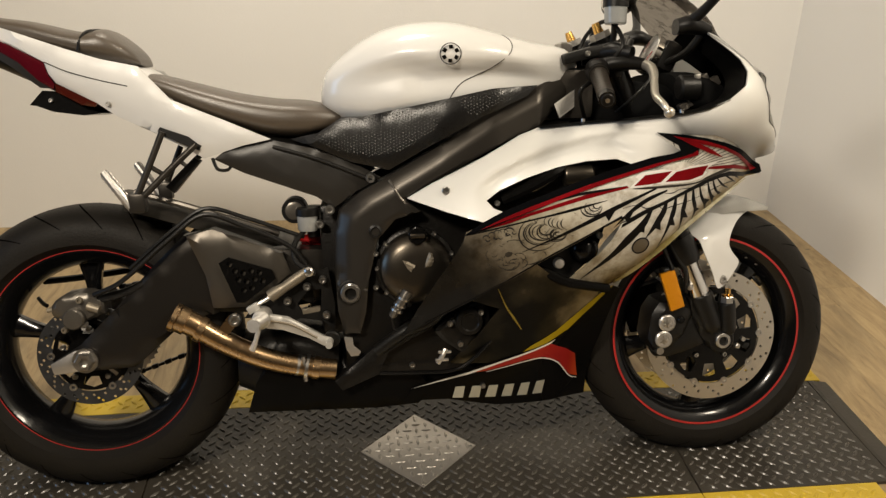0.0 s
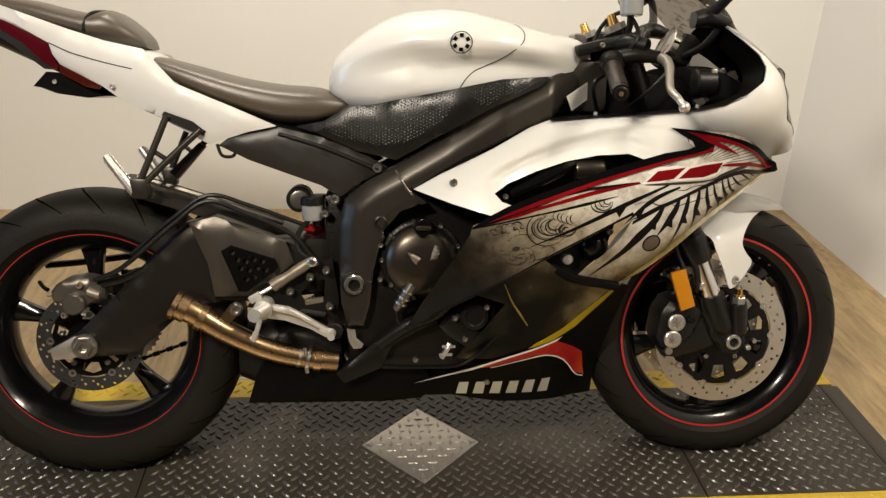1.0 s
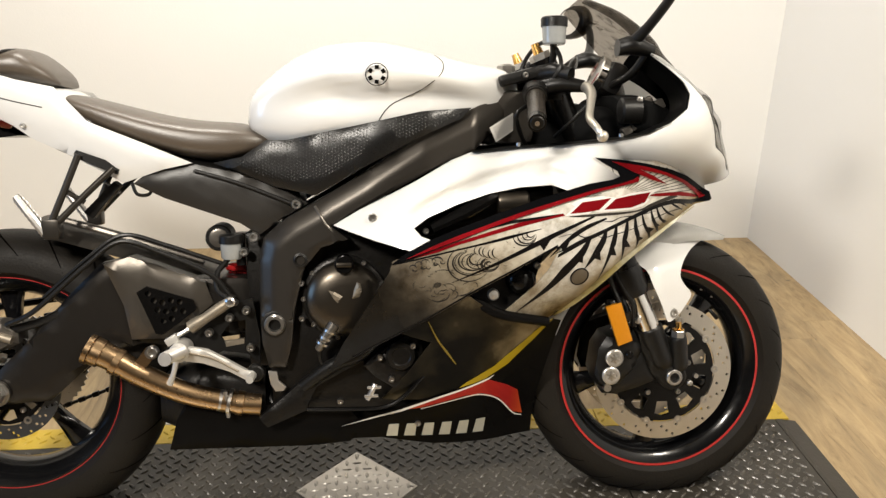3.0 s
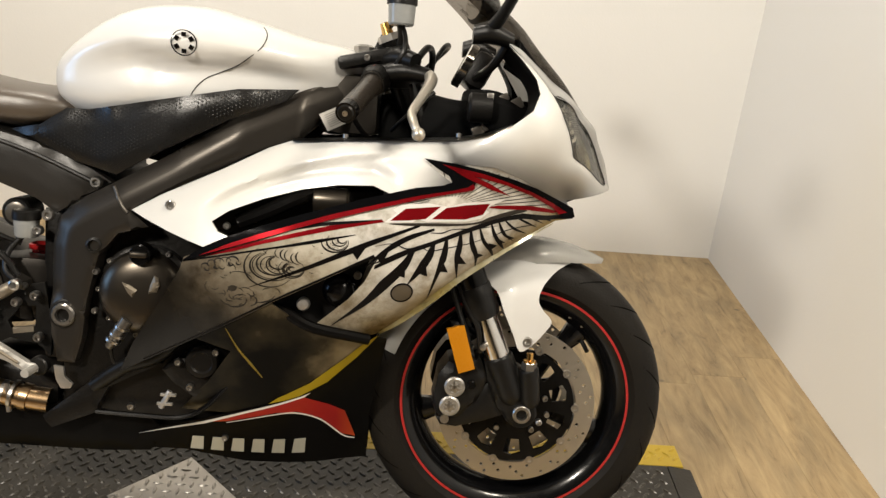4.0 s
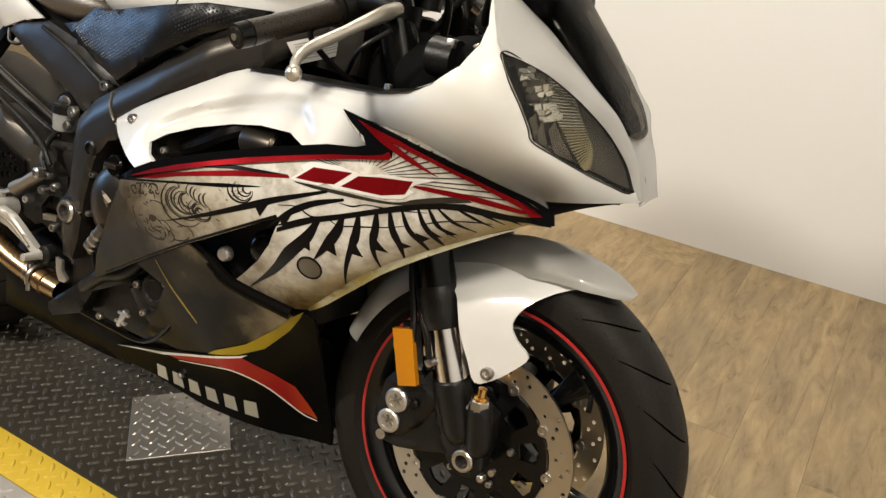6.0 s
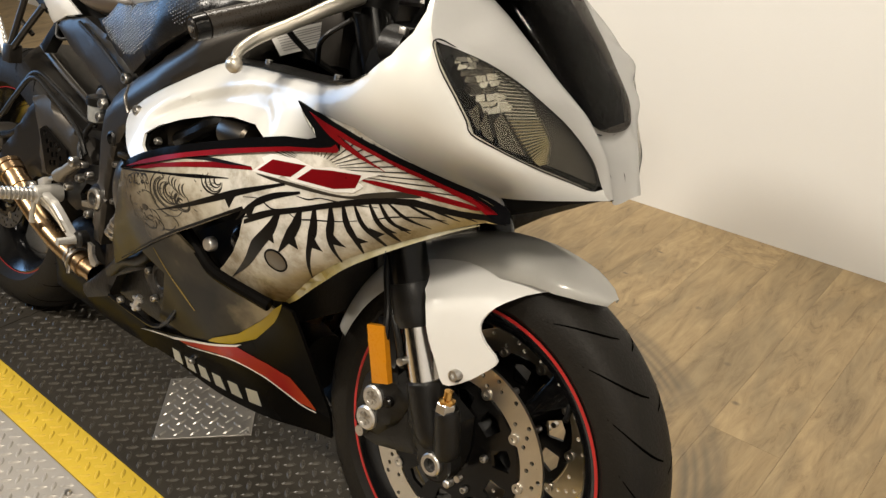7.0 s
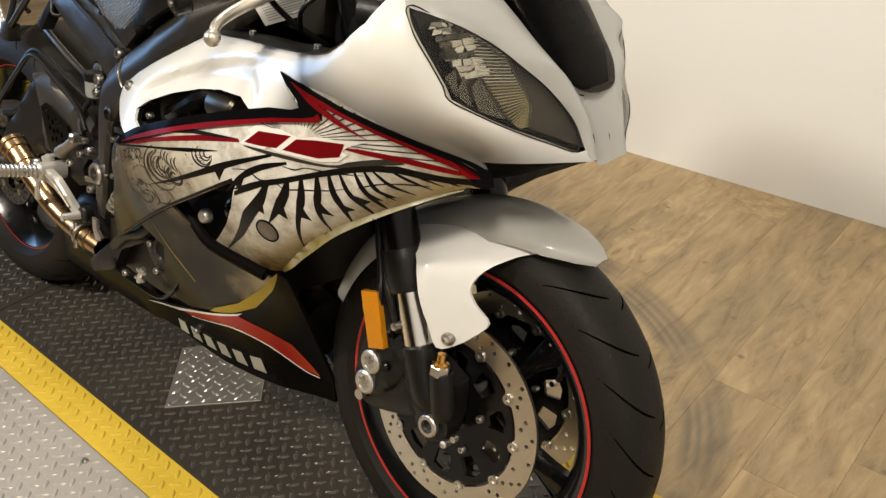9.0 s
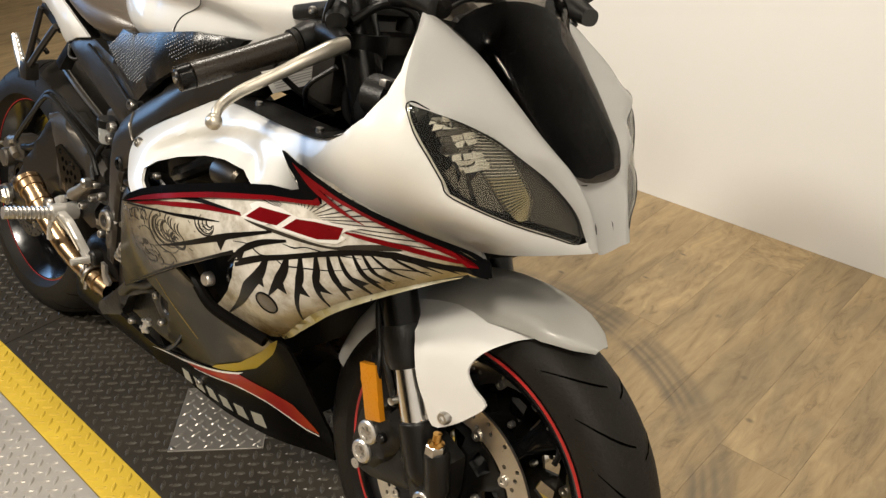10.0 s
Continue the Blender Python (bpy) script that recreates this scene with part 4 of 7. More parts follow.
RED_LOW = [(0.811, 0.570), (0.863, 0.583), (0.907, 0.598), (0.964, 0.614), (1.015, 0.627), (1.061, 0.638), (1.106, 0.648), (1.102, 0.652), (1.060, 0.645), (1.014, 0.635), (0.963, 0.621), (0.907, 0.604), (0.863, 0.589)]
BLACK_LOW = [(0.950, 0.623), (1.001, 0.640), (1.060, 0.647), (1.103, 0.652), (1.060, 0.643), (1.001, 0.634)]
RED_RIGHT = [(1.272, 0.681), (1.295, 0.685), (1.325, 0.686), (1.356, 0.685), (1.388, 0.680), (1.413, 0.673), (1.401, 0.671), (1.349, 0.678), (1.296, 0.679)]
EMBLEM = [(1.106, 0.647), (1.126, 0.664), (1.119, 0.669), (1.134, 0.678), (1.178, 0.683), (1.211, 0.679), (1.236, 0.687), (1.280, 0.692),
          (1.309, 0.697), (1.284, 0.685), (1.274, 0.677), (1.281, 0.673), (1.267, 0.661), (1.242, 0.655), (1.176, 0.652), (1.161, 0.656), (1.153, 0.650)]
ARC = [(1.441, 0.662), (1.390, 0.658), (1.342, 0.662), (1.316, 0.659), (1.290, 0.652), (1.261, 0.641), (1.232, 0.630), (1.189, 0.612), (1.149, 0.596), (1.094, 0.567),
       (1.095, 0.574), (1.149, 0.605), (1.189, 0.620), (1.232, 0.638), (1.261, 0.650), (1.290, 0.660), (1.315, 0.667), (1.341, 0.672), (1.389, 0.667), (1.438, 0.668)]
LOWER = [(0.796, 0.419), (0.925, 0.495), (0.990, 0.445), (1.037, 0.436), (1.079, 0.413), (1.050, 0.375), (0.991, 0.325), (0.932, 0.293),
         (0.842, 0.263), (0.756, 0.266), (0.812, 0.334), (0.854, 0.398)]
YTRIM = [(1.079, 0.413), (1.106, 0.434), (1.072, 0.384), (1.040, 0.345), (1.012, 0.325), (0.971, 0.302), (0.915, 0.288), (0.930, 0.300), (0.988, 0.331), (1.046, 0.380)]
BELLY = [(0.680, 0.210), (0.842, 0.262), (0.971, 0.304), (1.018, 0.331), (1.069, 0.384), (1.106, 0.431), (1.122, 0.426), (1.110, 0.346),
         (1.095, 0.236), (1.092, 0.137), (1.000, 0.137), (0.867, 0.147), (0.756, 0.173), (0.657, 0.175)]
REDBELLY = [(0.798, 0.240), (0.875, 0.269), (0.975, 0.302), (1.021, 0.279), (1.049, 0.258), (1.069, 0.188), (1.045, 0.198), (1.006, 0.247),
            (0.965, 0.269), (0.927, 0.268), (0.837, 0.244)]
WHITELINE = [(0.674, 0.206), (0.798, 0.242), (0.876, 0.271), (0.975, 0.304), (0.989, 0.310), (0.978, 0.301), (0.875, 0.266), (0.797, 0.236)]


def middle(z):
    """The y of the fairing's middle plane at height z: the front subframe sits slightly twisted."""
    return -0.016 - 0.115 * (min(max(z, 0.71), 0.88) - 0.71)


def both_sides(name, bm, mat, label, far_name=None, far_mat=None, smooth=35, centre=0.0):
    other = mirrored(bm)
    for v in other.verts if centre else ():
        v.co.y += 2 * middle(v.co.z)
    a = part(name, bm, mat, motorcycle, label, smooth)
    part(far_name or name, other, far_mat or mat, motorcycle, label, smooth)
    return a


TOP_X = [0.66, 0.722, 0.827, 0.901, 0.943, 1.019, 1.121, 1.214, 1.263, 1.303, 1.334]
TOP_Z = [0.625, 0.659, 0.711, 0.752, 0.768, 0.775, 0.782, 0.791, 0.801, 0.819, 0.845]
VENT_X = [0.822, 0.849, 0.903, 0.966, 1.025, 1.084, 1.117]
VENT_Z = [0.627, 0.646, 0.669, 0.689, 0.701, 0.705, 0.693]

CREASE_X = [0.80, 0.838, 0.886, 0.957, 1.038, 1.114, 1.20]
CREASE_Z = [0.652, 0.674, 0.700, 0.727, 0.751, 0.762, 0.766]


def cowl(x, z):
    """The fairing side with its rolled upper edge and the lip round the vent."""
    y = side(x, z)
    if x < 1.33:
        d = float(np.interp(x, TOP_X, TOP_Z)) - z
        y += 0.013 * min(1.0, (1.33 - x) / 0.10) * max(0.0, 1 - max(d, 0) / 0.05) ** 2
    if 0.80 < x < 1.14:
        d = z - float(np.interp(x, VENT_X, VENT_Z))
        fade = min(1.0, (x - 0.80) / 0.05, (1.14 - x) / 0.05)
        if d > -0.01:
            y += fade * fade * (3 - 2 * fade) * 0.010 * math.exp(-((d - 0.020) / 0.016) ** 2)
    if 0.80 < x < 1.20:
        d = float(np.interp(x, CREASE_X, CREASE_Z)) - z
        fade = min(1.0, (x - 0.80) / 0.06, (1.20 - x) / 0.12)
        if d > 0:
            y += 0.009 * fade * min(1.0, d / 0.010) * max(0.0, 1 - d / 0.06)
    return y


LIP = [Vector(p) for p in ((1.409, 0.656), (1.376, 0.639), (1.331, 0.613), (1.284, 0.585), (1.236, 0.550), (1.185, 0.504), (1.139, 0.462), (1.105, 0.434))]


def panel(x, z):
    """The middle panel, rolled inward along its lower front edge."""
    p, near = Vector((x, z)), 1.0
    if x > 1.05:
        for a, b in zip(LIP, LIP[1:]):
            t = max(0.0, min(1.0, (p - a).dot(b - a) / (b - a).length_squared))
            near = min(near, (p - a.lerp(b, t)).length)
    return side(x, z) + 0.016 * max(0.0, 1 - near / 0.034) ** 2


CENTRE = -0.012
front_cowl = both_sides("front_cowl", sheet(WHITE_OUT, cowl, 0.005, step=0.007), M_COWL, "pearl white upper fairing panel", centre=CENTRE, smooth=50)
side_panel = both_sides("side_panel", sheet(PRINT, panel, 0.005, step=0.009, lift=-0.0025), M_PRINT, "airbrushed cream and bronze middle fairing panel")
lower_panel = both_sides("lower_panel", sheet(LOWER, side, 0.005, step=0.011, lift=-0.006), M_BRONZE, "dark bronze lower fairing panel")
belly_pan = both_sides("belly_pan", sheet(BELLY, side, 0.006, step=0.014, lift=-0.003), M_BELLY, "gloss black belly fairing")


def decal(name, outline, mat, parent, lift, label="", step=0.012, thick=0.0008):
    return part(name, sheet(outline, panel if parent is side_panel else side, thick, step=min(step, 0.009) if parent is side_panel else step, lift=lift), mat, parent, label)


decal("black_band", BAND, M_BANDBLACK, side_panel, 0.0010, "black edged lightning stripe", 0.012, 0.0035)
decal("red_band", RED_TOP, M_DECALRED, side_panel, 0.0016, "red lightning stripe", 0.012)
decal("red_band", RED_SPIKE, M_DECALRED, side_panel, 0.0016, "red lightning spike", 0.012)
decal("red_band", RED_LOW, M_DECALRED, side_panel, -0.00174, "red stripe")
decal("dark_band", BLACK_LOW, M_DECALBLACK, side_panel, -0.00150, "thin black stripe")
decal("red_band", RED_RIGHT, M_DECALRED, side_panel, -0.00174, "red stripe")
decal("dark_arc", ARC, M_DECALBLACK, side_panel, -0.00182, "black wing edge", 0.012)
decal("emblem_base", EMBLEM, M_DECALWHITE, side_panel, -0.00142, "white edged emblem", 0.012)
for shape in ([(1.116, 0.651), (1.140, 0.672), (1.198, 0.679), (1.174, 0.657), (1.146, 0.653)],
              [(1.184, 0.657), (1.207, 0.677), (1.238, 0.683), (1.280, 0.688), (1.270, 0.668), (1.240, 0.659)]):
    decal("emblem_shape", shape, M_DECALRED, side_panel, -0.00102, "red emblem shape", 0.012)
decal("emblem_shade", smooth_loop([(1.115, 0.646), (1.176, 0.650), (1.242, 0.652), (1.268, 0.657), (1.282, 0.664), (1.326, 0.678), (1.349, 0.676), (1.312, 0.666), (1.283, 0.656), (1.239, 0.648), (1.184, 0.645), (1.137, 0.644)]), M_SCROLL2, side_panel, -0.00206, "dark sprayed shade under the emblem")
BLADES = [
    ([(1.267, 0.645), (1.276, 0.622), (1.292, 0.602), (1.300, 0.583)], 0.006, [(1.285, 0.618), (1.302, 0.613), (1.290, 0.604)]),
    ([(1.252, 0.640), (1.256, 0.617), (1.265, 0.595), (1.267, 0.570)], 0.008, [(1.258, 0.603), (1.279, 0.595), (1.265, 0.588)]),
    ([(1.235, 0.634), (1.235, 0.612), (1.232, 0.587), (1.236, 0.548)], 0.009, [(1.235, 0.598), (1.250, 0.579), (1.232, 0.580)]),
    ([(1.212, 0.625), (1.210, 0.598), (1.204, 0.574), (1.186, 0.510)], 0.010, [(1.209, 0.584), (1.219, 0.564), (1.203, 0.566)]),
    ([(1.191, 0.616), (1.184, 0.593), (1.168, 0.566), (1.150, 0.540)], 0.012, [(1.179, 0.585), (1.184, 0.557), (1.166, 0.563)]),
    ([(1.157, 0.602), (1.142, 0.574), (1.112, 0.540), (1.079, 0.502), (1.024, 0.454)], 0.015, [(1.146, 0.581), (1.146, 0.554), (1.126, 0.560)]),
    ([(1.287, 0.652), (1.295, 0.632), (1.310, 0.612), (1.316, 0.604)], 0.006, [(1.299, 0.628), (1.316, 0.618), (1.305, 0.616)]),
    ([(1.299, 0.657), (1.311, 0.635), (1.330, 0.621)], 0.005, [(1.313, 0.634), (1.333, 0.626), (1.322, 0.623)]),
    ([(1.309, 0.660), (1.329, 0.644), (1.354, 0.634)], 0.004, None), ([(1.327, 0.666), (1.351, 0.655), (1.373, 0.645)], 0.0035, None),
    ([(1.350, 0.666), (1.366, 0.660), (1.385, 0.652)], 0.003, None), ([(1.375, 0.666), (1.390, 0.660), (1.402, 0.655)], 0.003, None),
    ([(1.165, 0.645), (1.094, 0.615), (1.062, 0.600), (0.970, 0.557), (0.890, 0.524)], 0.0085, [(1.082, 0.609), (1.066, 0.582), (1.056, 0.596)]),
    ([(1.190, 0.640), (1.145, 0.622), (1.108, 0.597), (1.078, 0.568)], 0.008, [(1.120, 0.606), (1.106, 0.576), (1.098, 0.588)]),
    ([(1.175, 0.612), (1.146, 0.601), (1.114, 0.586), (1.088, 0.575)], 0.005, None)]
for line, width, barb in BLADES:
    decal("feather", ribbon(line, [width * 0.45, width * 1.0, width * 1.2, width * 0.7, 0.0006], 6), M_DECALBLACK, side_panel, -0.00190, step=0.012)
    if barb:
        decal("barb", barb, M_DECALBLACK, side_panel, -0.00178, step=0.02)
for line in ([(1.094, 0.607), (1.124, 0.613), (1.145, 0.605), (1.167, 0.609), (1.185, 0.602), (1.204, 0.606), (1.248, 0.616), (1.277, 0.626)],
             [(1.184, 0.634), (1.203, 0.634), (1.221, 0.641), (1.257, 0.643), (1.298, 0.649)],
             [(1.290, 0.630), (1.315, 0.641), (1.345, 0.648), (1.372, 0.650)]):
    decal("crack_line", ribbon(line, [0.0006, 0.0022, 0.0012, 0.0020, 0.0006], 3), M_DECALBLACK, side_panel, -0.00194, step=0.02)
decal("pin_line", ribbon([(0.780, 0.560), (0.850, 0.576), (0.925, 0.593), (0.997, 0.609), (1.061, 0.624)], [0.002, 0.003, 0.003, 0.006, 0.001], 6), M_DECALBLACK, side_panel, -0.00190, step=0.02)
decal("edge_line", ribbon([(0.700, 0.369), (0.834, 0.446), (0.922, 0.4975), (1.002, 0.541), (1.060, 0.5725), (1.094, 0.590)], [0.003, 0.003, 0.004, 0.004, 0.006], 6), M_DECALBLACK, side_panel, -0.00174, step=0.02)
M_SCROLL = material("black_line_art", (0.016, 0.014, 0.012), 0.35, vary=0.3, spec=0.3)


def arc_points(cx, cz, r, a0, a1, squash=1.0, n=9):
    return [(cx + r * math.cos(a), cz + r * squash * math.sin(a)) for a in np.linspace(a0, a1, n)]


curl = random.Random(5)
SCROLL = [(0.925 + 0.002 * k, 0.562 + 0.0008 * k, 0.041 - 0.0044 * k, 1.9, 5.5 + 0.12 * k) for k in range(7)]
SCROLL += [(0.960, 0.560, 0.021 - 0.0042 * k, 2.6 - 0.5 * k, 7.4 - 0.5 * k) for k in range(5)]
SCROLL += [(0.815 + 0.0125 * k, 0.556 + 0.0035 * k, 0.006 + 0.001 * k, 0.2, 3.9) for k in range(5)]
SCROLL += [(0.822 + 0.0125 * k, 0.551 + 0.0035 * k, 0.004, 2.4, 6.4) for k in range(5)]
SCROLL += [(1.029 + 0.004 * k, 0.610 + 0.001 * k, 0.022 - 0.005 * k, 2.9 - 0.2 * k, 6.3) for k in range(4)]
SCROLL += [(0.945 + 0.009 * k, 0.584 - 0.001 * k, 0.012 + 0.001 * k, 2.2, 4.4) for k in range(5)]
SCROLL += [(0.905, 0.520, 0.030, 4.4, 6.0), (0.875, 0.535, 0.024, 0.3, 2.2), (0.868, 0.500, 0.020, 4.2, 6.6), (0.890, 0.500, 0.014, 5.2, 8.0)]
for cx, cz, r, a0, a1 in SCROLL:
    # drawn by hand: no two curls quite alike
    cx, cz, a0, a1 = cx + curl.gauss(0, 0.0013), cz + curl.gauss(0, 0.0010), a0 + curl.uniform(-0.3, 0.25), a1 + curl.uniform(-0.5, 0.25)
    fat = curl.uniform(0.0016, 0.0034)
    decal("scroll_line", ribbon(arc_points(cx, cz, r, a0, a1, curl.uniform(0.66, 0.86)), [0.0006, fat, 0.7 * fat, 0.0006], 3), M_SCROLL, side_panel, -0.00194, step=0.01)
for cx, cz, across, count in ((0.938, 0.566, 0.022, 26), (1.030, 0.606, 0.014, 12), (0.836, 0.552, 0.020, 12)):
    # pencil hatching between the curls
    for k in range(count):
        x, z, a, r = cx + curl.gauss(0, across), cz + curl.gauss(0, 0.45 * across), curl.uniform(2.0, 5.0), curl.uniform(0.004, 0.011)
        stroke = arc_points(x, z, r, a, a + curl.uniform(0.5, 1.3), 0.7, 4)
        if all(inside(p, PRINT) for p in stroke):
            decal("hatch_stroke", ribbon(stroke, [0.0004, 0.0012, 0.0004], 2), M_SCROLL2, side_panel, -0.00202, step=0.02)
sketch = random.Random(11)
for k in range(26):
    # loose pencil strokes round a dark hollow
    cx, cz = 0.868 + sketch.gauss(0, 0.022), 0.505 + sketch.gauss(0, 0.014)
    a, r = sketch.uniform(0, 6.28), sketch.uniform(0.006, 0.016)
    stroke = arc_points(cx, cz, r, a, a + sketch.uniform(0.7, 1.9), 0.8, 5)
    if all(inside(p, PRINT) for p in stroke):
        decal("sketch_stroke", ribbon(stroke, [0.0005, 0.0017, 0.0005], 2), M_SCROLL2, side_panel, -0.00202, step=0.02)
decal("dark_hollow", smooth_loop([(0.856, 0.521), (0.862, 0.526), (0.871, 0.524), (0.868, 0.517), (0.859, 0.516)]), M_SCROLL2, side_panel, -0.00196)
for k in range(25):
    a = 0.10 + 2.95 * k / 24
    ray = [(1.215 + r * math.cos(a), 0.680 + 0.42 * r * math.sin(a)) for r in np.linspace(0.040, 0.190, 16)]
    ray = [p for p in ray if inside((p[0], p[1] + 0.004), PRINT)]
    if len(ray) > 3:
        decal("ray_line", ribbon([ray[0], ray[-1]], [0.0007, 0.0019]), M_SCROLL, side_panel, -0.00198, step=0.02)
# vent cap in the panel
cap_frame = side_frame(1.143, 0.525)
part("fairing_cap", lathe([(0.0175, -0.006), (0.0175, -0.0022), (0.015, -0.0010), (0.0004, -0.0008)], "z", (0, 0, 0), 28, False, cap_frame), M_CAP, side_panel, "round brown fairing cap")
part("cap_rim", lathe([(0.0195, -0.005), (0.0195, -0.0014), (0.0185, -0.0006), (0.0172, -0.0014), (0.0172, -0.005)], "z", (0, 0, 0), 28, True, cap_frame), M_DECALBLACK, side_panel, "dark cap rim")
decal("olive_edge", ribbon([(1.405, 0.6515), (1.376, 0.6365), (1.331, 0.610), (1.284, 0.580), (1.236, 0.546), (1.187, 0.503), (1.141, 0.462), (1.107, 0.436)], [0.001, 0.004, 0.007, 0.010, 0.013, 0.010, 0.005]), M_OLIVE, side_panel, -0.00202, "olive and bronze airbrushed lower edge", 0.012)
decal("yellow_edge", YTRIM, M_TRIM, lower_panel, -0.004, "dull yellow painted edge")
# Golden reflection along the crease, painted on as a thin strip.
decal("crease_glint", ribbon([(0.848, 0.444), (0.867, 0.404), (0.886, 0.375), (0.906, 0.345)], [0.001, 0.003, 0.0045, 0.002]), M_CREASEGLINT, lower_panel, -0.0054, "painted golden glint on the panel crease")
decal("red_flash", REDBELLY, M_FLASH, belly_pan, -0.0015, "red flash with white edge")
decal("white_line", WHITELINE, M_DECALWHITE, belly_pan, -0.0012, "thin white pinstripe")
decal("white_line", ribbon([(0.837, 0.241), (0.927, 0.264), (0.966, 0.265), (1.006, 0.243), (1.045, 0.195), (1.068, 0.183)], [0.001, 0.003, 0.003, 0.002]), M_DECALWHITE, belly_pan, -0.0012, "thin white pinstripe")
# maker's mark on the belly pan, as plain slanted bars
for k in range(6):
    x, z = 0.766 + 0.0372 * k, 0.176 - 0.0020 * k
    w, h = 0.0235, 0.0290 + 0.0012 * k
    decal("mark_bar", [(x, z), (x + w, z - 0.0016), (x + w + 0.003, z + h), (x + 0.006, z + h)], M_SILVER, belly_pan, -0.0012, "silver bar", 0.02)


def surface_bolt(x, z, mat, radius=0.007, parent=None, lift=0.0, high=0.005):
    return part("bolt", bolt((x, side(x, z) - lift, z), radius, high), mat, parent or motorcycle)


surface_bolt(0.745, 0.645, M_STEEL, 0.0085, front_cowl)
surface_bolt(0.845, 0.620, M_STEEL, 0.006, front_cowl, -0.02)
surface_bolt(0.832, 0.205, M_STEEL, 0.006, belly_pan, 0.001)

# brow between the lamp and the screen, and the nose between the lamps
LOW_EDGE = [(1.296, -0.184, 0.957), (1.326, -0.223, 0.925), (1.348, -0.251, 0.899), (1.369, -0.268, 0.872), (1.392, -0.253, 0.865), (1.411, -0.220, 0.8555), (1.429, -0.178, 0.839), (1.4515, -0.152, 0.820),
            (1.4755, -0.111, 0.791), (1.496, -0.079, 0.758), (1.509, -0.068, 0.730), (1.516, -0.066, 0.719), (1.522, -0.060, 0.711)]
HIGH_EDGE = [(1.292, -0.178, 0.960), (1.320, -0.145, 0.939), (1.346, -0.135, 0.921), (1.369, -0.131, 0.906), (1.393, -0.126, 0.887), (1.419, -0.118, 0.865), (1.444, -0.110, 0.843), (1.469, -0.098, 0.821),
             (1.483, -0.081, 0.802), (1.505, -0.068, 0.768), (1.514, -0.058, 0.742), (1.519, -0.052, 0.724), (1.523, -0.048, 0.710)]


def strip(low, high, bulge, across=8):
    """A sheet of even thickness between two edges, bowed outwards."""
    bm = bmesh.new()
    rows = []
    for a, b in zip(spline(low, 4), spline(high, 4)):
        out = Vector((0.75, -0.35, 0.55)).normalized() * bulge * min(1.0, (b - a).length / 0.05)
        rows.append([bm.verts.new(a.lerp(b, k / across) + out * math.sin(math.pi * k / across) ** 0.8) for k in range(across + 1)])
    for a, b in zip(rows, rows[1:]):
        for k in range(across):
            bm.faces.new((a[k], a[k + 1], b[k + 1], b[k]))
    bmesh.ops.solidify(bm, geom=bm.faces[:], thickness=0.004)
    return bm


both_sides("lamp_brow", strip(LOW_EDGE, HIGH_EDGE, 0.010), M_WHITE, "pearl white brow over the headlamp", smooth=60, centre=CENTRE)


def nose_bridge():
    bm = bmesh.new()
    rows = []
    for x, y, z in spline(HIGH_EDGE[8:], 4):
        half = -y + middle(z)
        rows.append([bm.verts.new((x - 0.010 * (1 - (v / 8 - 1) ** 2) ** 0.7, middle(z) - half * (1 - v / 8), z - 0.012 * (1 - (v / 8 - 1) ** 2))) for v in range(17)])
    for a, b in zip(rows, rows[1:]):
        for k in range(16):
            bm.faces.new((a[k], a[k + 1], b[k + 1], b[k]))
    bmesh.ops.solidify(bm, geom=bm.faces[:], thickness=0.004)
    return bm


part("nose_bridge", nose_bridge(), M_WHITE, motorcycle, "pearl white nose centre", 60)
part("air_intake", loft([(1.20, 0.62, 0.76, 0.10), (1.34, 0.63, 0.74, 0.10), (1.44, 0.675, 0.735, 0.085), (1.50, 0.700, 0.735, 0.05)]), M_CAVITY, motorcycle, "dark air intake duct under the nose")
# black inner lining of the cowl, with the hollow's shade in its colour
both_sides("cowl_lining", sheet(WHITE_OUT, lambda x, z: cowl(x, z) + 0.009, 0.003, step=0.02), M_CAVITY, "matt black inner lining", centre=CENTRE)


def inner_shelf():
    """The black ledge that runs inward from the top edge of the fairing."""
    bm = bmesh.new()
    rows = []
    for x, z in ((0.94, 0.766), (1.02, 0.774), (1.12, 0.781), (1.214, 0.790), (1.263, 0.800), (1.303, 0.818)):
        y = side(x, z)
        rows.append([bm.verts.new((x, y + 0.002 + d, z + e)) for d, e in ((0, 0), (0.02, 0.004), (0.06, 0.002), (0.11, -0.03))])
    for a, b in zip(rows, rows[1:]):
        for k in range(3):
            bm.faces.new((a[k], a[k + 1], b[k + 1], b[k]))
    bmesh.ops.solidify(bm, geom=bm.faces[:], thickness=0.003)
    return bm


both_sides("inner_ledge", inner_shelf(), M_BLACK, "matt black inner ledge")


def inner_cowl():
    """The black inner face that turns inward from the cockpit edge of the cowl."""
    bm = bmesh.new()
    rows = []
    for p in spline([(1.250, 0, 0.797), (1.285, 0, 0.809), (1.316, 0, 0.828), (1.336, 0, 0.850), (1.342, 0, 0.873), (1.337, 0, 0.896), (1.318, 0, 0.925), (1.296, 0, 0.952)], 3):
        y = side(p.x, p.z)
        rows.append([bm.verts.new((p.x + a, y + b, p.z + c)) for a, b, c in ((0, 0.003, 0), (0.006, 0.02, 0), (0.004, 0.055, -0.004), (-0.004, 0.095, -0.010))])
    for a, b in zip(rows, rows[1:]):
        for k in range(3):
            bm.faces.new((a[k], a[k + 1], b[k + 1], b[k]))
    bmesh.ops.solidify(bm, geom=bm.faces[:], thickness=0.003)
    return bm


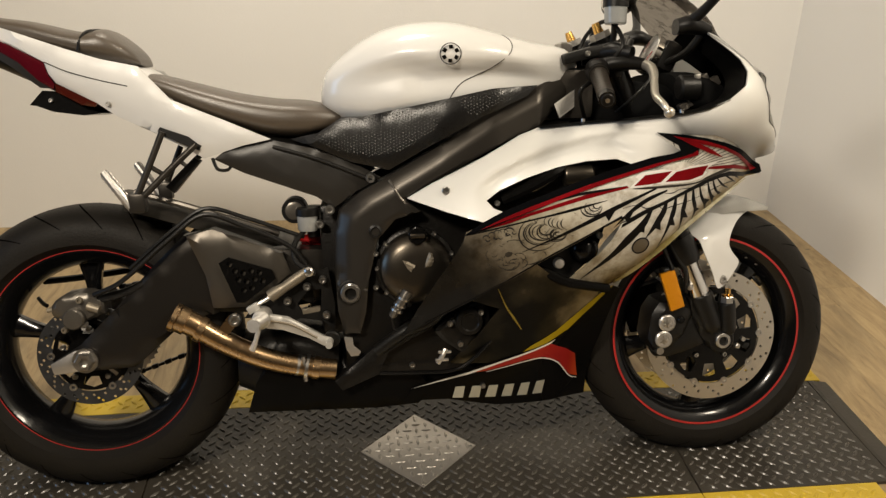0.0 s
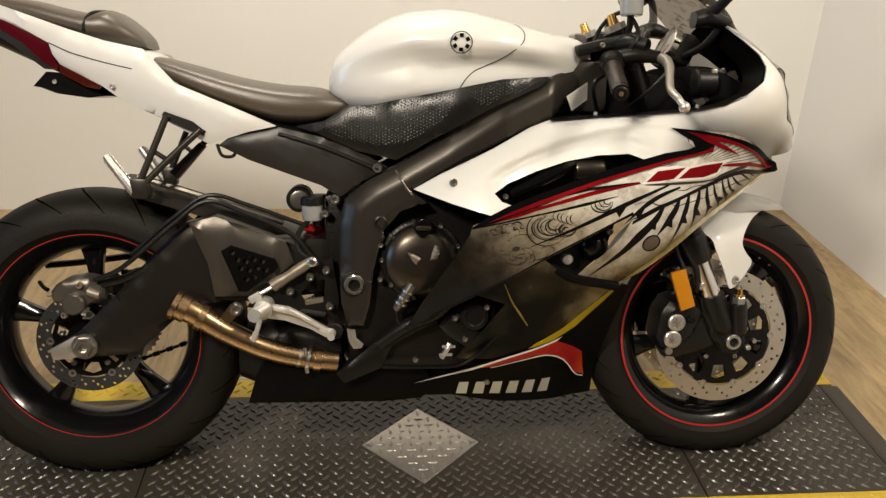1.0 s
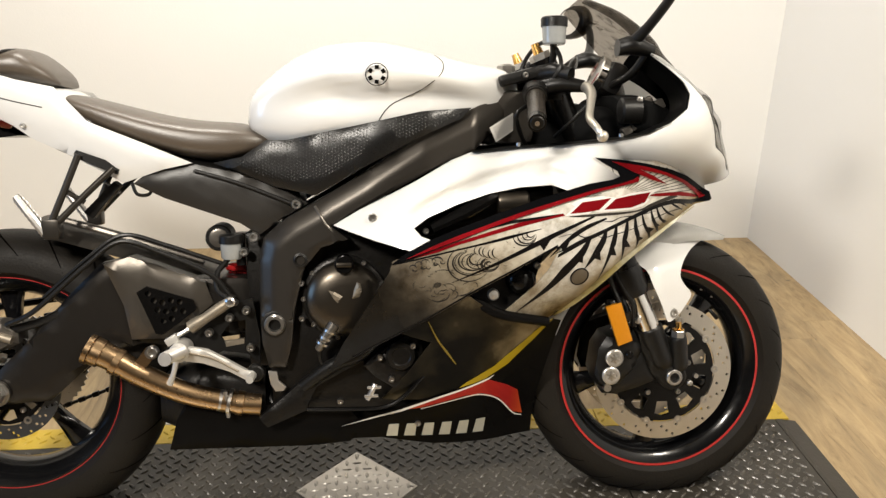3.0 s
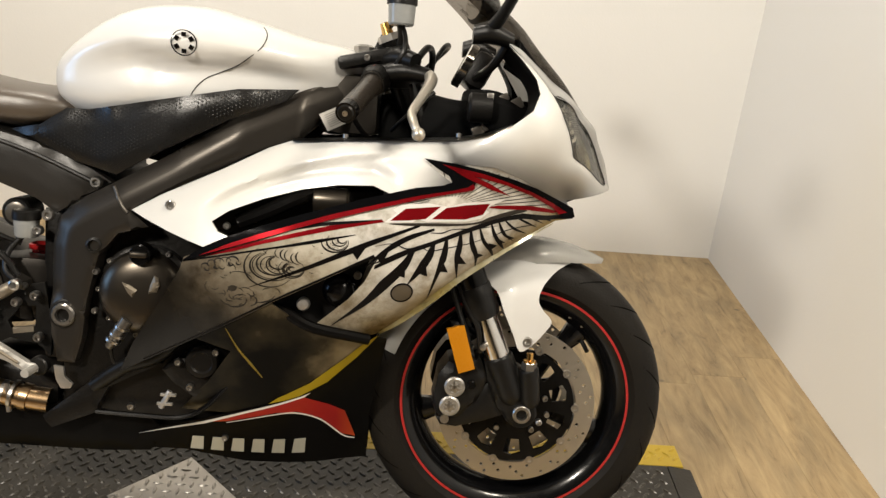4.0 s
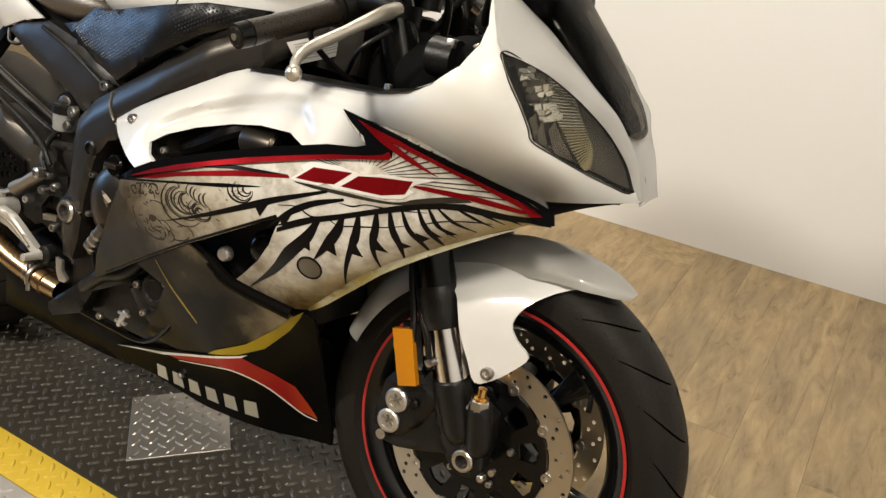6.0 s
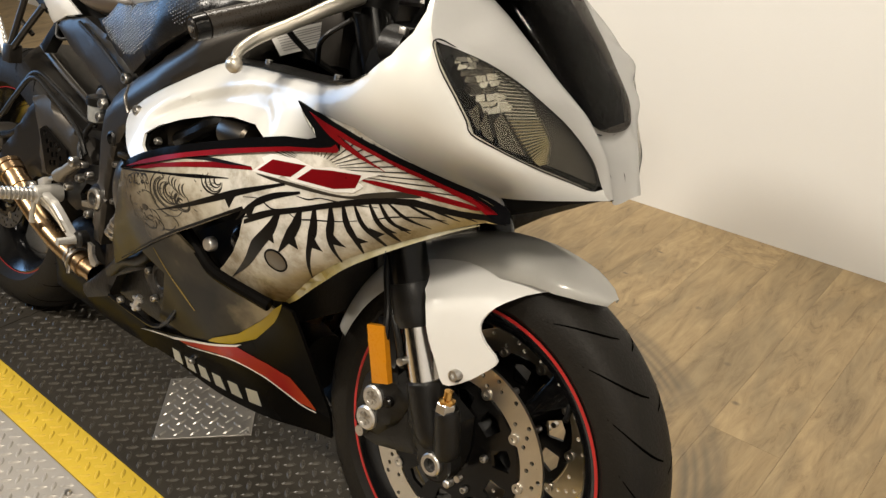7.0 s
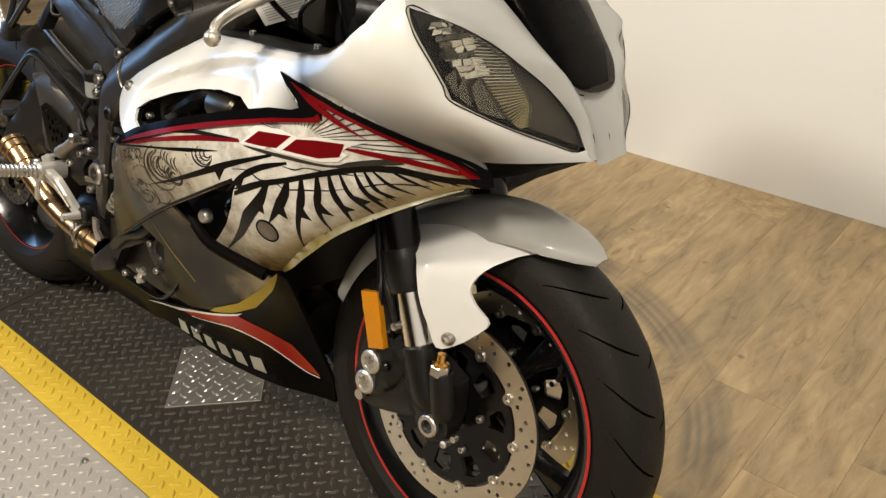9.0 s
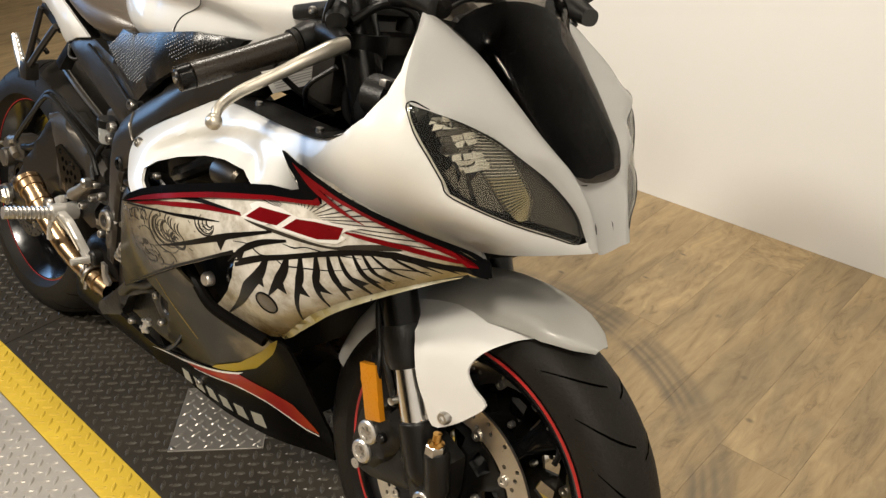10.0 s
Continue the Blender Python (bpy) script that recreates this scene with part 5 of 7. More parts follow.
both_sides("inner_cowl", inner_cowl(), M_BLACK, "matt black inner cockpit panel", centre=CENTRE)
for x, z in ((1.219, 0.797), (1.03, 0.781)):
    part("ledge_screw", lathe([(0.005, z - 0.003), (0.005, z + 0.003), (0.0004, z + 0.004)], "z", (x, side(x, z) + 0.02, 0), 12), M_STEEL, motorcycle)

# ---- headlamps ----
def clear_sheet(name, tint, rough, ior, haze=0.0):
    """A clear thin pane: tinted see-through with a sheen at its surface."""
    m = bpy.data.materials.new(name)
    m.use_nodes = True
    n, l = m.node_tree.nodes, m.node_tree.links
    n.remove(n["Principled BSDF"])
    see, shine, mix, edge = n.new("ShaderNodeBsdfTransparent"), n.new("ShaderNodeBsdfGlossy"), n.new("ShaderNodeMixShader"), n.new("ShaderNodeLayerWeight")
    see.inputs[0].default_value = (*tint, 1)
    shine.inputs["Roughness"].default_value = rough
    rise, base = n.new("ShaderNodeMath"), n.new("ShaderNodeMath")
    rise.operation, base.operation = "POWER", "MULTIPLY_ADD"
    rise.inputs[1].default_value = 4.0
    base.inputs[1].default_value, base.inputs[2].default_value = 0.4, (ior - 1) * 0.07
    l.new(edge.outputs["Facing"], rise.inputs[0])
    l.new(rise.outputs[0], base.inputs[0])
    l.new(base.outputs[0], mix.inputs[0])
    l.new(see.outputs[0], mix.inputs[1])
    l.new(shine.outputs[0], mix.inputs[2])
    dull, both = n.new("ShaderNodeBsdfDiffuse"), n.new("ShaderNodeMixShader")
    dull.inputs[0].default_value = (0.7, 0.68, 0.62, 1)
    both.inputs[0].default_value = haze
    l.new(mix.outputs[0], both.inputs[1])
    l.new(dull.outputs[0], both.inputs[2])
    l.new(both.outputs[0], n["Material Output"].inputs[0])
    return m


M_LENS = clear_sheet("clear_lamp_lens", (0.88, 0.87, 0.83), 0.03, 1.25, 0.0)
M_REFLECTOR = material("lamp_reflector", (0.90, 0.89, 0.86), 0.10, metal=0.95, vary=0.1, scale=40, bump=0.6, fine=90, spread=0.04)
M_AMBERRIB = material("yellowed_lamp_rib", (0.62, 0.55, 0.36), 0.2, metal=0.6, vary=0.25, scale=30, bump=0.3, fine=60)
M_LAMPDARK = material("dark_lamp_bezel", (0.045, 0.041, 0.037), 0.35, vary=0.3, coat=0.2)
M_LAMPGREY = material("smoked_lamp_petal", (0.20, 0.185, 0.165), 0.2, metal=0.9, vary=0.3)


def headlamp(sign):
    lamp_ob = tagged(empty("headlamp", None, motorcycle), "clear-lens headlamp with ribbed chrome reflector")

    def put(name, bm, mat, label=""):
        if sign > 0:
            bmesh.ops.scale(bm, vec=(1, -1, 1), verts=bm.verts[:])
            for v in bm.verts:
                v.co.y += 2 * middle(v.co.z)
        return part(name, bm, mat, lamp_ob, label)

    deep = lambda d: lambda x, z: side(x, z) + d
    put("bezel", sheet(LAMP, deep(0.034), 0.004, step=0.014), M_LAMPDARK, "dark grey inner bezel")
    facets = random.Random(7)
    for row in range(9):
        for col in range(8):
            # small tilted mirrors of the folded reflector
            x, z = 1.381 + 0.0052 * col + 0.0033 * row, 0.853 - 0.0066 * row + 0.0024 * col
            shape = [(x + facets.uniform(-0.001, 0.001) + u * 0.0058, z + facets.uniform(-0.001, 0.001) + v * 0.0070) for u, v in ((0, 0), (1, 0.35), (1.15, -0.65), (0.3, -1))]
            if all(inside(p, LAMP) for p in shape) and x < 1.406 + 0.0022 * row:
                a, b = facets.uniform(-0.8, 0.8), facets.uniform(-0.8, 0.8)
                put("reflector", sheet(shape, lambda px, pz: side(px, pz) + 0.024 + a * (px - x) + b * (pz - z), 0.002, step=0.02), M_REFLECTOR if facets.random() < 0.62 else M_LAMPGREY)
    left = [Vector((1.409, 0, 0.849)), Vector((1.417, 0, 0.825)), Vector((1.428, 0, 0.799)), Vector((1.443, 0, 0.775)), Vector((1.458, 0, 0.752)), Vector((1.464, 0, 0.745))]
    right = [Vector((1.421, 0, 0.849)), Vector((1.434, 0, 0.826)), Vector((1.447, 0, 0.802)), Vector((1.458, 0, 0.782)), Vector((1.464, 0, 0.768)), Vector((1.468, 0, 0.748))]
    put("ribbed_plate", sheet([(p.x, p.z) for p in left] + [(p.x, p.z) for p in reversed(right)], deep(0.026), 0.003, step=0.01), M_LAMPGREY, "grey ribbed plate")
    for k, (a, b) in enumerate(zip(spline(left, 7), spline(right, 7))):
        line = [a.lerp(b, u) for u in (0, 0.5, 1)]
        put("lens_rib", tube([(p.x, side(p.x, p.z) + 0.022, p.z) for p in line], 0.0007, 6), M_REFLECTOR if k < 16 else M_AMBERRIB)
    for shape in ([(1.405, 0.796), (1.410, 0.806), (1.415, 0.784), (1.4145, 0.776)], [(1.415, 0.784), (1.417, 0.799), (1.428, 0.766), (1.418, 0.773)], [(1.424, 0.788), (1.426, 0.800), (1.453, 0.755), (1.434, 0.762)]):
        put("petal", sheet(shape, deep(0.020), 0.003, step=0.01), M_LAMPGREY, "smoked petal")
    put("bulb", lathe([(0.0004, -0.010), (0.005, -0.008), (0.007, 0), (0.007, 0.010), (0.0004, 0.010)], "y", (1.402, side(1.402, 0.822) + 0.026, 0.822), 14), M_LAMPDARK, "dark bulb shield")
    put("lens", sheet(LAMP, side, 0.0025, step=0.012, lift=-0.001), M_LENS, "clear plastic lens")
    bm = bmesh.new()
    add_tube(bm, [(x, side(x, z) - 0.0002, z) for x, z in LAMP + LAMP[:2]], 0.0010, 6, 3)
    put("lens_seal", bm, M_BLACK, "black rubber seal")
    return lamp_ob


headlamp(-1)
headlamp(1)

# ---- windscreen ----
M_SCREEN = clear_sheet("smoked_screen", (0.30, 0.28, 0.255), 0.03, 1.15)


def screen_shell(inner=False):
    bm = bmesh.new()
    edge = spline([(1.488, -0.046, 0.790), (1.487, -0.066, 0.793)] + list(reversed(HIGH_EDGE[2:9])) + [(1.292, -0.176, 0.961), (1.228, -0.160, 1.022), (1.175, -0.115, 1.062)], 4)
    crest = spline([(1.489, CENTRE, 0.788), (1.489, CENTRE, 0.792), (1.486, CENTRE, 0.804), (1.466, CENTRE, 0.840), (1.440, CENTRE, 0.874), (1.415, CENTRE, 0.908), (1.392, CENTRE, 0.932), (1.370, CENTRE, 0.955), (1.350, CENTRE, 0.978), (1.322, CENTRE, 1.005), (1.262, CENTRE, 1.050), (1.190, CENTRE, 1.082)], 4)
    if inner:
        edge, crest = [e + Vector((-0.006, 0.006, -0.006)) for e in edge[:35]], [c + Vector((-0.014, 0, -0.010)) for c in crest[:35]]
    rows = []
    for e, c in zip(edge, crest):
        row = []
        for k in range(25):
            a = math.pi * k / 24
            s = math.sin(a) ** 0.85
            row.append(bm.verts.new((e.x + (c.x - e.x) * s, middle(e.z) + (e.y - middle(e.z)) * math.cos(a), e.z + (c.z - e.z) * s)))
        rows.append(row)
    for a, b in zip(rows, rows[1:]):
        for k in range(24):
            bm.faces.new((a[k], a[k + 1], b[k + 1], b[k]))
    bmesh.ops.solidify(bm, geom=bm.faces[:], thickness=0.003)
    return bm


part("windscreen", screen_shell(), M_SCREEN, motorcycle, "dark smoked plastic windscreen", 60)
# Added shell behind the pane; its black stands for the dark interior.
part("screen_liner", screen_shell(True), M_CAVITY, motorcycle, "matt black liner that darkens the screen", 60)


# ---- tank, seats and tail ----
from mathutils.bvhtree import BVHTree


def tank_shell():
    st = [(0.500, 0.815, 0.850, 0.085), (0.512, 0.795, 0.889, 0.120), (0.545, 0.775, 0.922, 0.150), (0.593, 0.765, 0.956, 0.178), (0.644, 0.768, 0.978, 0.200), (0.700, 0.775, 0.988, 0.214),
          (0.771, 0.785, 0.988, 0.221), (0.860, 0.800, 0.969, 0.210), (0.951, 0.815, 0.947, 0.172), (1.020, 0.835, 0.937, 0.115), (1.052, 0.860, 0.918, 0.070)]
    bm = loft(st, seg=96, power=2.8, per=6, mid=0.58)
    for v in bm.verts:
        crease = float(np.interp(v.co.x, [0.55, 0.60, 0.665, 0.76, 0.86, 0.95], [0.878, 0.892, 0.906, 0.898, 0.900, 0.890]))
        fade = float(np.interp(v.co.x, [0.53, 0.62, 0.70, 0.90, 1.00], [0.0, 0.6, 1.0, 1.0, 0.3]))
        d = crease + 0.012 - v.co.z
        a, b = max(0.0, min(1.0, d / 0.040)), max(0.0, min(1.0, (d - 0.035) / 0.075))
        v.co.y *= 1 - 0.17 * fade * (3 * a * a - 2 * a ** 3) * (1 - 0.75 * (3 * b * b - 2 * b ** 3))
    return bm


_bm = tank_shell()
_bm.normal_update()
TANK_TREE = BVHTree.FromBMesh(_bm)
tank = part("tank", _bm, M_WHITE, motorcycle, "pearl white fuel tank with pressed knee recess", 50)


def on_tank(x, z):
    hit, normal, *_ = TANK_TREE.ray_cast(Vector((x, -1, z)), Vector((0, 1, 0)))
    return (hit, normal) if hit else (Vector((x, -0.2, z)), Vector((0, -1, 0)))


seam = [(0.874, 0.955), (0.886, 0.940), (0.880, 0.915), (0.840, 0.885), (0.790, 0.862), (0.768, 0.840), (0.758, 0.822)]
seam_line = [on_tank(q.x, q.z)[0] + Vector((0, -0.0005, 0)) for q in spline([(x, 0, z) for x, z in seam], 2)]
part("tank_seam", tube(seam_line, 0.0010, 6, 4), M_COVER, tank, "dark seam line")
_hit, _nor = on_tank(0.758, 0.914)
_nor = -_nor if _nor.y > 0 else _nor
_turn = _nor.to_track_quat("Z", "Y").to_matrix().to_4x4()
badge = empty("badge", Matrix.Translation(_hit) @ _turn, tank)
part("ring", lathe([(0.0215, -0.001), (0.0215, 0.0012), (0.0200, 0.0012), (0.0200, -0.001)], "z", (0, 0, 0), 32, True), M_BLACKGLOSS, badge)
for k in range(6):
    bm = add_box(bmesh.new(), (0.010, -0.0040, -0.0005), (0.0175, 0.0040, 0.0012), 0.001, Matrix.Rotation(k * math.pi / 3 + 0.5, 4, "Z"))
    part("badge_bar", bm, M_BLACKGLOSS, badge)

PAD = [(0.434, 0.749), (0.492, 0.761), (0.541, 0.793), (0.582, 0.793), (0.672, 0.811), (0.758, 0.828), (0.844, 0.846), (0.943, 0.853), (0.922, 0.832), (0.832, 0.794), (0.716, 0.732), (0.635, 0.685), (0.556, 0.702), (0.490, 0.730)]
PAD_Y = lambda x, z: -float(np.interp(x, [0.43, 0.50, 0.58, 0.68, 0.76, 0.86, 0.95], [0.130, 0.148, 0.162, 0.190, 0.208, 0.206, 0.178]))
pad = both_sides("tank_side_cover", sheet(PAD, PAD_Y, 0.012, step=0.02, soft=0.008), M_PAD, "black textured tank side cover")


def dimples():
    bm = bmesh.new()
    zone = [(0.475, 0.752), (0.545, 0.786), (0.67, 0.806), (0.757, 0.823), (0.735, 0.772), (0.66, 0.722), (0.60, 0.712), (0.53, 0.726)]
    zone2 = [(0.768, 0.826), (0.845, 0.841), (0.93, 0.849), (0.90, 0.830), (0.80, 0.792)]
    p = 0.0062
    for i in range(70, 152):
        for j in range(115, 140):
            x, z = i * p, j * p + (p / 2 if i % 2 else 0)
            if inside((x, z), zone) or inside((x, z), zone2):
                y = PAD_Y(x, z) - 0.0003
                vs = [bm.verts.new((x + a, y, z + b)) for a, b in ((-0.0019, 0), (0, -0.0019), (0.0019, 0), (0, 0.0019))]
                top = bm.verts.new((x, y - 0.0007, z))
                for a, b in zip(vs, vs[1:] + vs[:1]):
                    bm.faces.new((a, b, top))
    return bm


tagged(part("grip_texture", dimples(), M_PAD, pad, "", 0), kind="stuff")

part("rider_seat", loft([(0.112, 0.868, 0.884, 0.075), (0.125, 0.858, 0.891, 0.092), (0.17, 0.838, 0.884, 0.112), (0.241, 0.803, 0.866, 0.128), (0.322, 0.773, 0.846, 0.138), (0.40, 0.752, 0.834, 0.143), (0.477, 0.750, 0.828, 0.138), (0.53, 0.768, 0.812, 0.120), (0.548, 0.785, 0.800, 0.10)], power=3.0, seg=36), M_SEAT, motorcycle, "dark brown-black vinyl rider seat", 50)
pillion = part("pillion_seat", loft([(-0.30, 1.00, 1.022, 0.03), (-0.26, 0.985, 1.018, 0.055), (-0.147, 0.960, 1.002, 0.078), (-0.08, 0.945, 0.993, 0.092), (-0.01, 0.925, 0.977, 0.103), (0.03, 0.915, 0.972, 0.108), (0.063, 0.908, 0.978, 0.107), (0.095, 0.904, 0.958, 0.098), (0.12, 0.902, 0.934, 0.080), (0.130, 0.903, 0.915, 0.06)], power=2.8, seg=36), M_SEAT, motorcycle, "black vinyl pillion seat pad", 50)
part("seat_strap", tube([(0.022, -0.107, 0.930), (0.026, -0.104, 0.950), (0.034, -0.088, 0.967), (0.044, -0.05, 0.974), (0.048, 0, 0.9765), (0.044, 0.05, 0.974), (0.034, 0.088, 0.967), (0.026, 0.104, 0.950)], 0.0035, 8), M_BLACK, pillion, "black seat strap")
TAIL = [(-0.30, 1.035), (-0.20, 1.000), (-0.109, 0.970), (-0.007, 0.935), (0.065, 0.913), (0.139, 0.898), (0.200, 0.832), (0.308, 0.788), (0.397, 0.750), (0.340, 0.738), (0.259, 0.712), (0.173, 0.760), (0.088, 0.800), (0.052, 0.826), (-0.028, 0.867), (-0.041, 0.886), (-0.046, 0.908), (-0.111, 0.944), (-0.30, 1.021)]
TAIL_Y = lambda x, z: -float(np.interp(x, [-0.30, -0.1, 0.0, 0.1, 0.25, 0.40], [0.055, 0.100, 0.115, 0.128, 0.142, 0.146])) + 0.25 * max(0.0, float(np.interp(x, [-0.3, 0.15, 0.4], [1.0, 0.83, 0.72])) - z)
tail_cowl = both_sides("tail_cowl", sheet(TAIL, TAIL_Y, 0.005, step=0.02, soft=0.006), M_WHITE, "pearl white tail cowl")
part("tail_top", loft([(-0.30, 1.0, 1.02, 0.04), (-0.2, 0.96, 0.99, 0.07), (-0.05, 0.90, 0.945, 0.095), (0.10, 0.86, 0.905, 0.115), (0.145, 0.84, 0.895, 0.115), (0.20, 0.80, 0.85, 0.11)]), M_WHITE, motorcycle, "pearl white tail deck")
part("subframe", loft([(-0.25, 0.94, 0.99, 0.04), (-0.05, 0.85, 0.92, 0.08), (0.15, 0.77, 0.86, 0.10), (0.30, 0.72, 0.79, 0.11), (0.45, 0.68, 0.76, 0.11), (0.60, 0.62, 0.74, 0.11)]), M_BLACK, motorcycle, "black rear subframe")
TAILLAMP = [(-0.30, 1.020), (-0.115, 0.943), (-0.047, 0.907), (-0.042, 0.884), (-0.030, 0.865), (-0.034, 0.855), (-0.062, 0.872), (-0.099, 0.909), (-0.16, 0.945), (-0.30, 1.004)]
LOWLAMP = [(-0.030, 0.866), (-0.009, 0.857), (0.052, 0.826), (0.046, 0.819), (0.021, 0.823), (-0.030, 0.850)]
UNDERTAIL = [(-0.30, 1.004), (-0.16, 0.946), (-0.099, 0.910), (-0.040, 0.857), (-0.062, 0.858), (-0.116, 0.900), (-0.167, 0.932), (-0.30, 0.988)]
PLATE_ARM = [(-0.089, 0.824), (-0.062, 0.853), (-0.044, 0.852), (-0.008, 0.840), (0.050, 0.806), (0.016, 0.802), (-0.043, 0.810), (-0.075, 0.822)]
both_sides("tail_lamp", sheet(TAILLAMP, lambda x, z: TAIL_Y(x, z + 0.02) + 0.003, 0.006, step=0.02, soft=0.003), M_TAIL, "deep red tail lamp lens")
both_sides("tail_lamp", sheet(LOWLAMP, lambda x, z: TAIL_Y(x, z + 0.02) + 0.005, 0.006, step=0.02, soft=0.003), M_LOWLENS, "dark orange-red lower lamp lens")
both_sides("undertail", sheet(UNDERTAIL, lambda x, z: TAIL_Y(x, z + 0.03) + 0.012, 0.02, step=0.02), M_COVER, "dark grey undertail")
plate_arm = part("number_plate_bracket", sheet(PLATE_ARM, flat(-0.080), 0.16, step=0.02), M_BLACKGLOSS, motorcycle, "black plate bracket under the tail", 25)
part("bracket_screw", bolt((-0.046, -0.081, 0.833), 0.005, 0.004), M_STEEL, plate_arm)
part("tail_seam", tube([(x, TAIL_Y(x, z) - 0.0003, z) for x, z in ((-0.044, 0.908), (-0.006, 0.891), (0.033, 0.879), (0.072, 0.869), (0.118, 0.859))], 0.0011, 6), M_COVER, tail_cowl, "dark panel seam")
part("tail_bolt", bolt((0.075, TAIL_Y(0.075, 0.825) - 0.0005, 0.825), 0.0055, 0.004), M_STEEL, tail_cowl)

# ---- frame ----
SPAR = [(0.517, 0.498), (0.519, 0.556), (0.530, 0.602), (0.577, 0.641), (0.635, 0.673), (0.716, 0.720), (0.833, 0.796), (0.950, 0.853), (1.021, 0.884), (1.039, 0.842), (0.980, 0.800), (0.939, 0.760), (0.856, 0.730), (0.760, 0.680), (0.665, 0.625), (0.697, 0.600), (0.644, 0.584), (0.608, 0.541), (0.588, 0.459), (0.580, 0.388), (0.567, 0.343), (0.534, 0.342), (0.522, 0.391)]
SPAR_TOP = [(0.517, 0.470), (0.519, 0.556), (0.530, 0.602), (0.577, 0.641), (0.635, 0.673), (0.716, 0.720), (0.833, 0.796), (0.950, 0.853), (1.021, 0.884)]


def SPAR_Y(x, z):
    """The spar's outer face; a slanting facet runs along its upper edge."""
    y = -float(np.interp(x, [0.51, 0.57, 0.65, 0.75, 0.85, 0.95, 1.04], [0.166, 0.178, 0.190, 0.196, 0.196, 0.176, 0.100]))
    p = Vector((x, z))
    near = 1.0
    for a, b in zip(SPAR_TOP, SPAR_TOP[1:]):
        a, b = Vector(a), Vector(b)
        t = max(0.0, min(1.0, (p - a).dot(b - a) / (b - a).length_squared))
        near = min(near, (p - a.lerp(b, t)).length)
    return y + 0.016 * max(0.0, 1 - near / 0.030)


frame_spar = both_sides("frame_spar", sheet(SPAR, SPAR_Y, 0.045, step=0.010, soft=0.006), M_FRAME, "dark bronze-grey aluminium frame spar")
part("weld_line", tube([(x, SPAR_Y(x, z) - 0.0002, z) for x, z in ((0.634, 0.664), (0.640, 0.655), (0.645, 0.646), (0.650, 0.637), (0.656, 0.628), (0.662, 0.622))], 0.0030, 8), M_HUG, frame_spar, "dull weld bead")
part("pivot_nut", lathe([(0.021, -0.160), (0.021, -0.181), (0.018, -0.185), (0.0125, -0.185), (0.0115, -0.160)], "y", (0.549, 0, 0.431), 24, True), M_STEEL, frame_spar, "steel swingarm pivot nut")
part("pivot_bore", lathe([(0.0118, -0.15), (0.0118, -0.174), (0.0004, -0.174)], "y", (0.549, 0, 0.431), 20), M_DARK, frame_spar)
part("pivot_washer", lathe([(0.027, -0.160), (0.027, -0.1745), (0.022, -0.176)], "y", (0.549, 0, 0.431), 28), M_BLACK, frame_spar)
part("frame_plug", lathe([(0.014, -0.17), (0.014, -0.186), (0.010, -0.188), (0.008, -0.180), (0.0004, -0.180)], "y", (0.603, 0, 0.560), 24), M_BLACK, frame_spar, "black frame plug")
SUB = [(0.398, 0.748), (0.488, 0.728), (0.580, 0.690), (0.618, 0.668), (0.578, 0.645), (0.520, 0.606), (0.484, 0.630), (0.338, 0.681), (0.278, 0.710), (0.307, 0.732)]
subpanel = both_sides("side_cover", sheet(SUB, lambda x, z: -float(np.interp(x, [0.28, 0.45, 0.62], [0.128, 0.142, 0.150])), 0.02, step=0.02, soft=0.008), M_COVER, "matt black subframe side cover")
part("cover_ridge", tube([(0.40, -0.142, 0.735), (0.49, -0.150, 0.708), (0.60, -0.158, 0.664)], 0.004, 8), M_BLACK, subpanel)
for x, y, z, r in ((0.597, -0.158, 0.668, 0.0105), (0.511, -0.150, 0.603, 0.0105), (0.490, -0.142, 0.573, 0.009)):
    part("frame_bolt", bolt((x, y, z), r, 0.008), M_STEEL, motorcycle)
part("steering_head", add_box(bmesh.new(), (0.97, -0.12, 0.78), (1.08, 0.12, 0.89), 0.02), M_FRAME, motorcycle, "dark frame head")
STICK = [(0.979, 0.814), (1.070, 0.863), (1.085, 0.836), (0.994, 0.785)]


def stick_y(x, z):
    """The label lies on the slanting inner face beside the frame head."""
    return -0.170 + 0.90 * (x - 0.979)


sticker = part("warning_sticker", sheet(STICK, stick_y, 0.002, step=0.03), M_STICKER, motorcycle, "white paper sticker with small grey lines")
for k in range(7):
    u = 0.16 + 0.11 * k
    a = (0.979 + 0.015 * u + 0.006, 0.814 - 0.029 * u + 0.003)
    b = (1.070 + 0.015 * u - 0.008 - 0.007 * (k % 3), 0.863 - 0.027 * u - 0.004 - 0.003 * (k % 3))
    part("print_line", sheet(ribbon([a, b], [0.0009, 0.0009]), lambda x, z: stick_y(x, z) - 0.0005, 0.0006, step=0.05), M_INK, sticker)
for x, z, w in ((1.273, 0.820, 0.013), (1.318, 0.856, 0.012), (1.297, 0.866, 0.008), (1.255, 0.806, 0.010)):
    part("connector", add_box(bmesh.new(), (x - w, -0.182, z - w * 0.8), (x + w, -0.160, z + w * 0.8), 0.003, Matrix.Translation((x, 0, z)) @ Matrix.Rotation(-0.5, 4, "Y") @ Matrix.Translation((-x, 0, -z))), M_HUG, motorcycle, "dull grey plug connector")

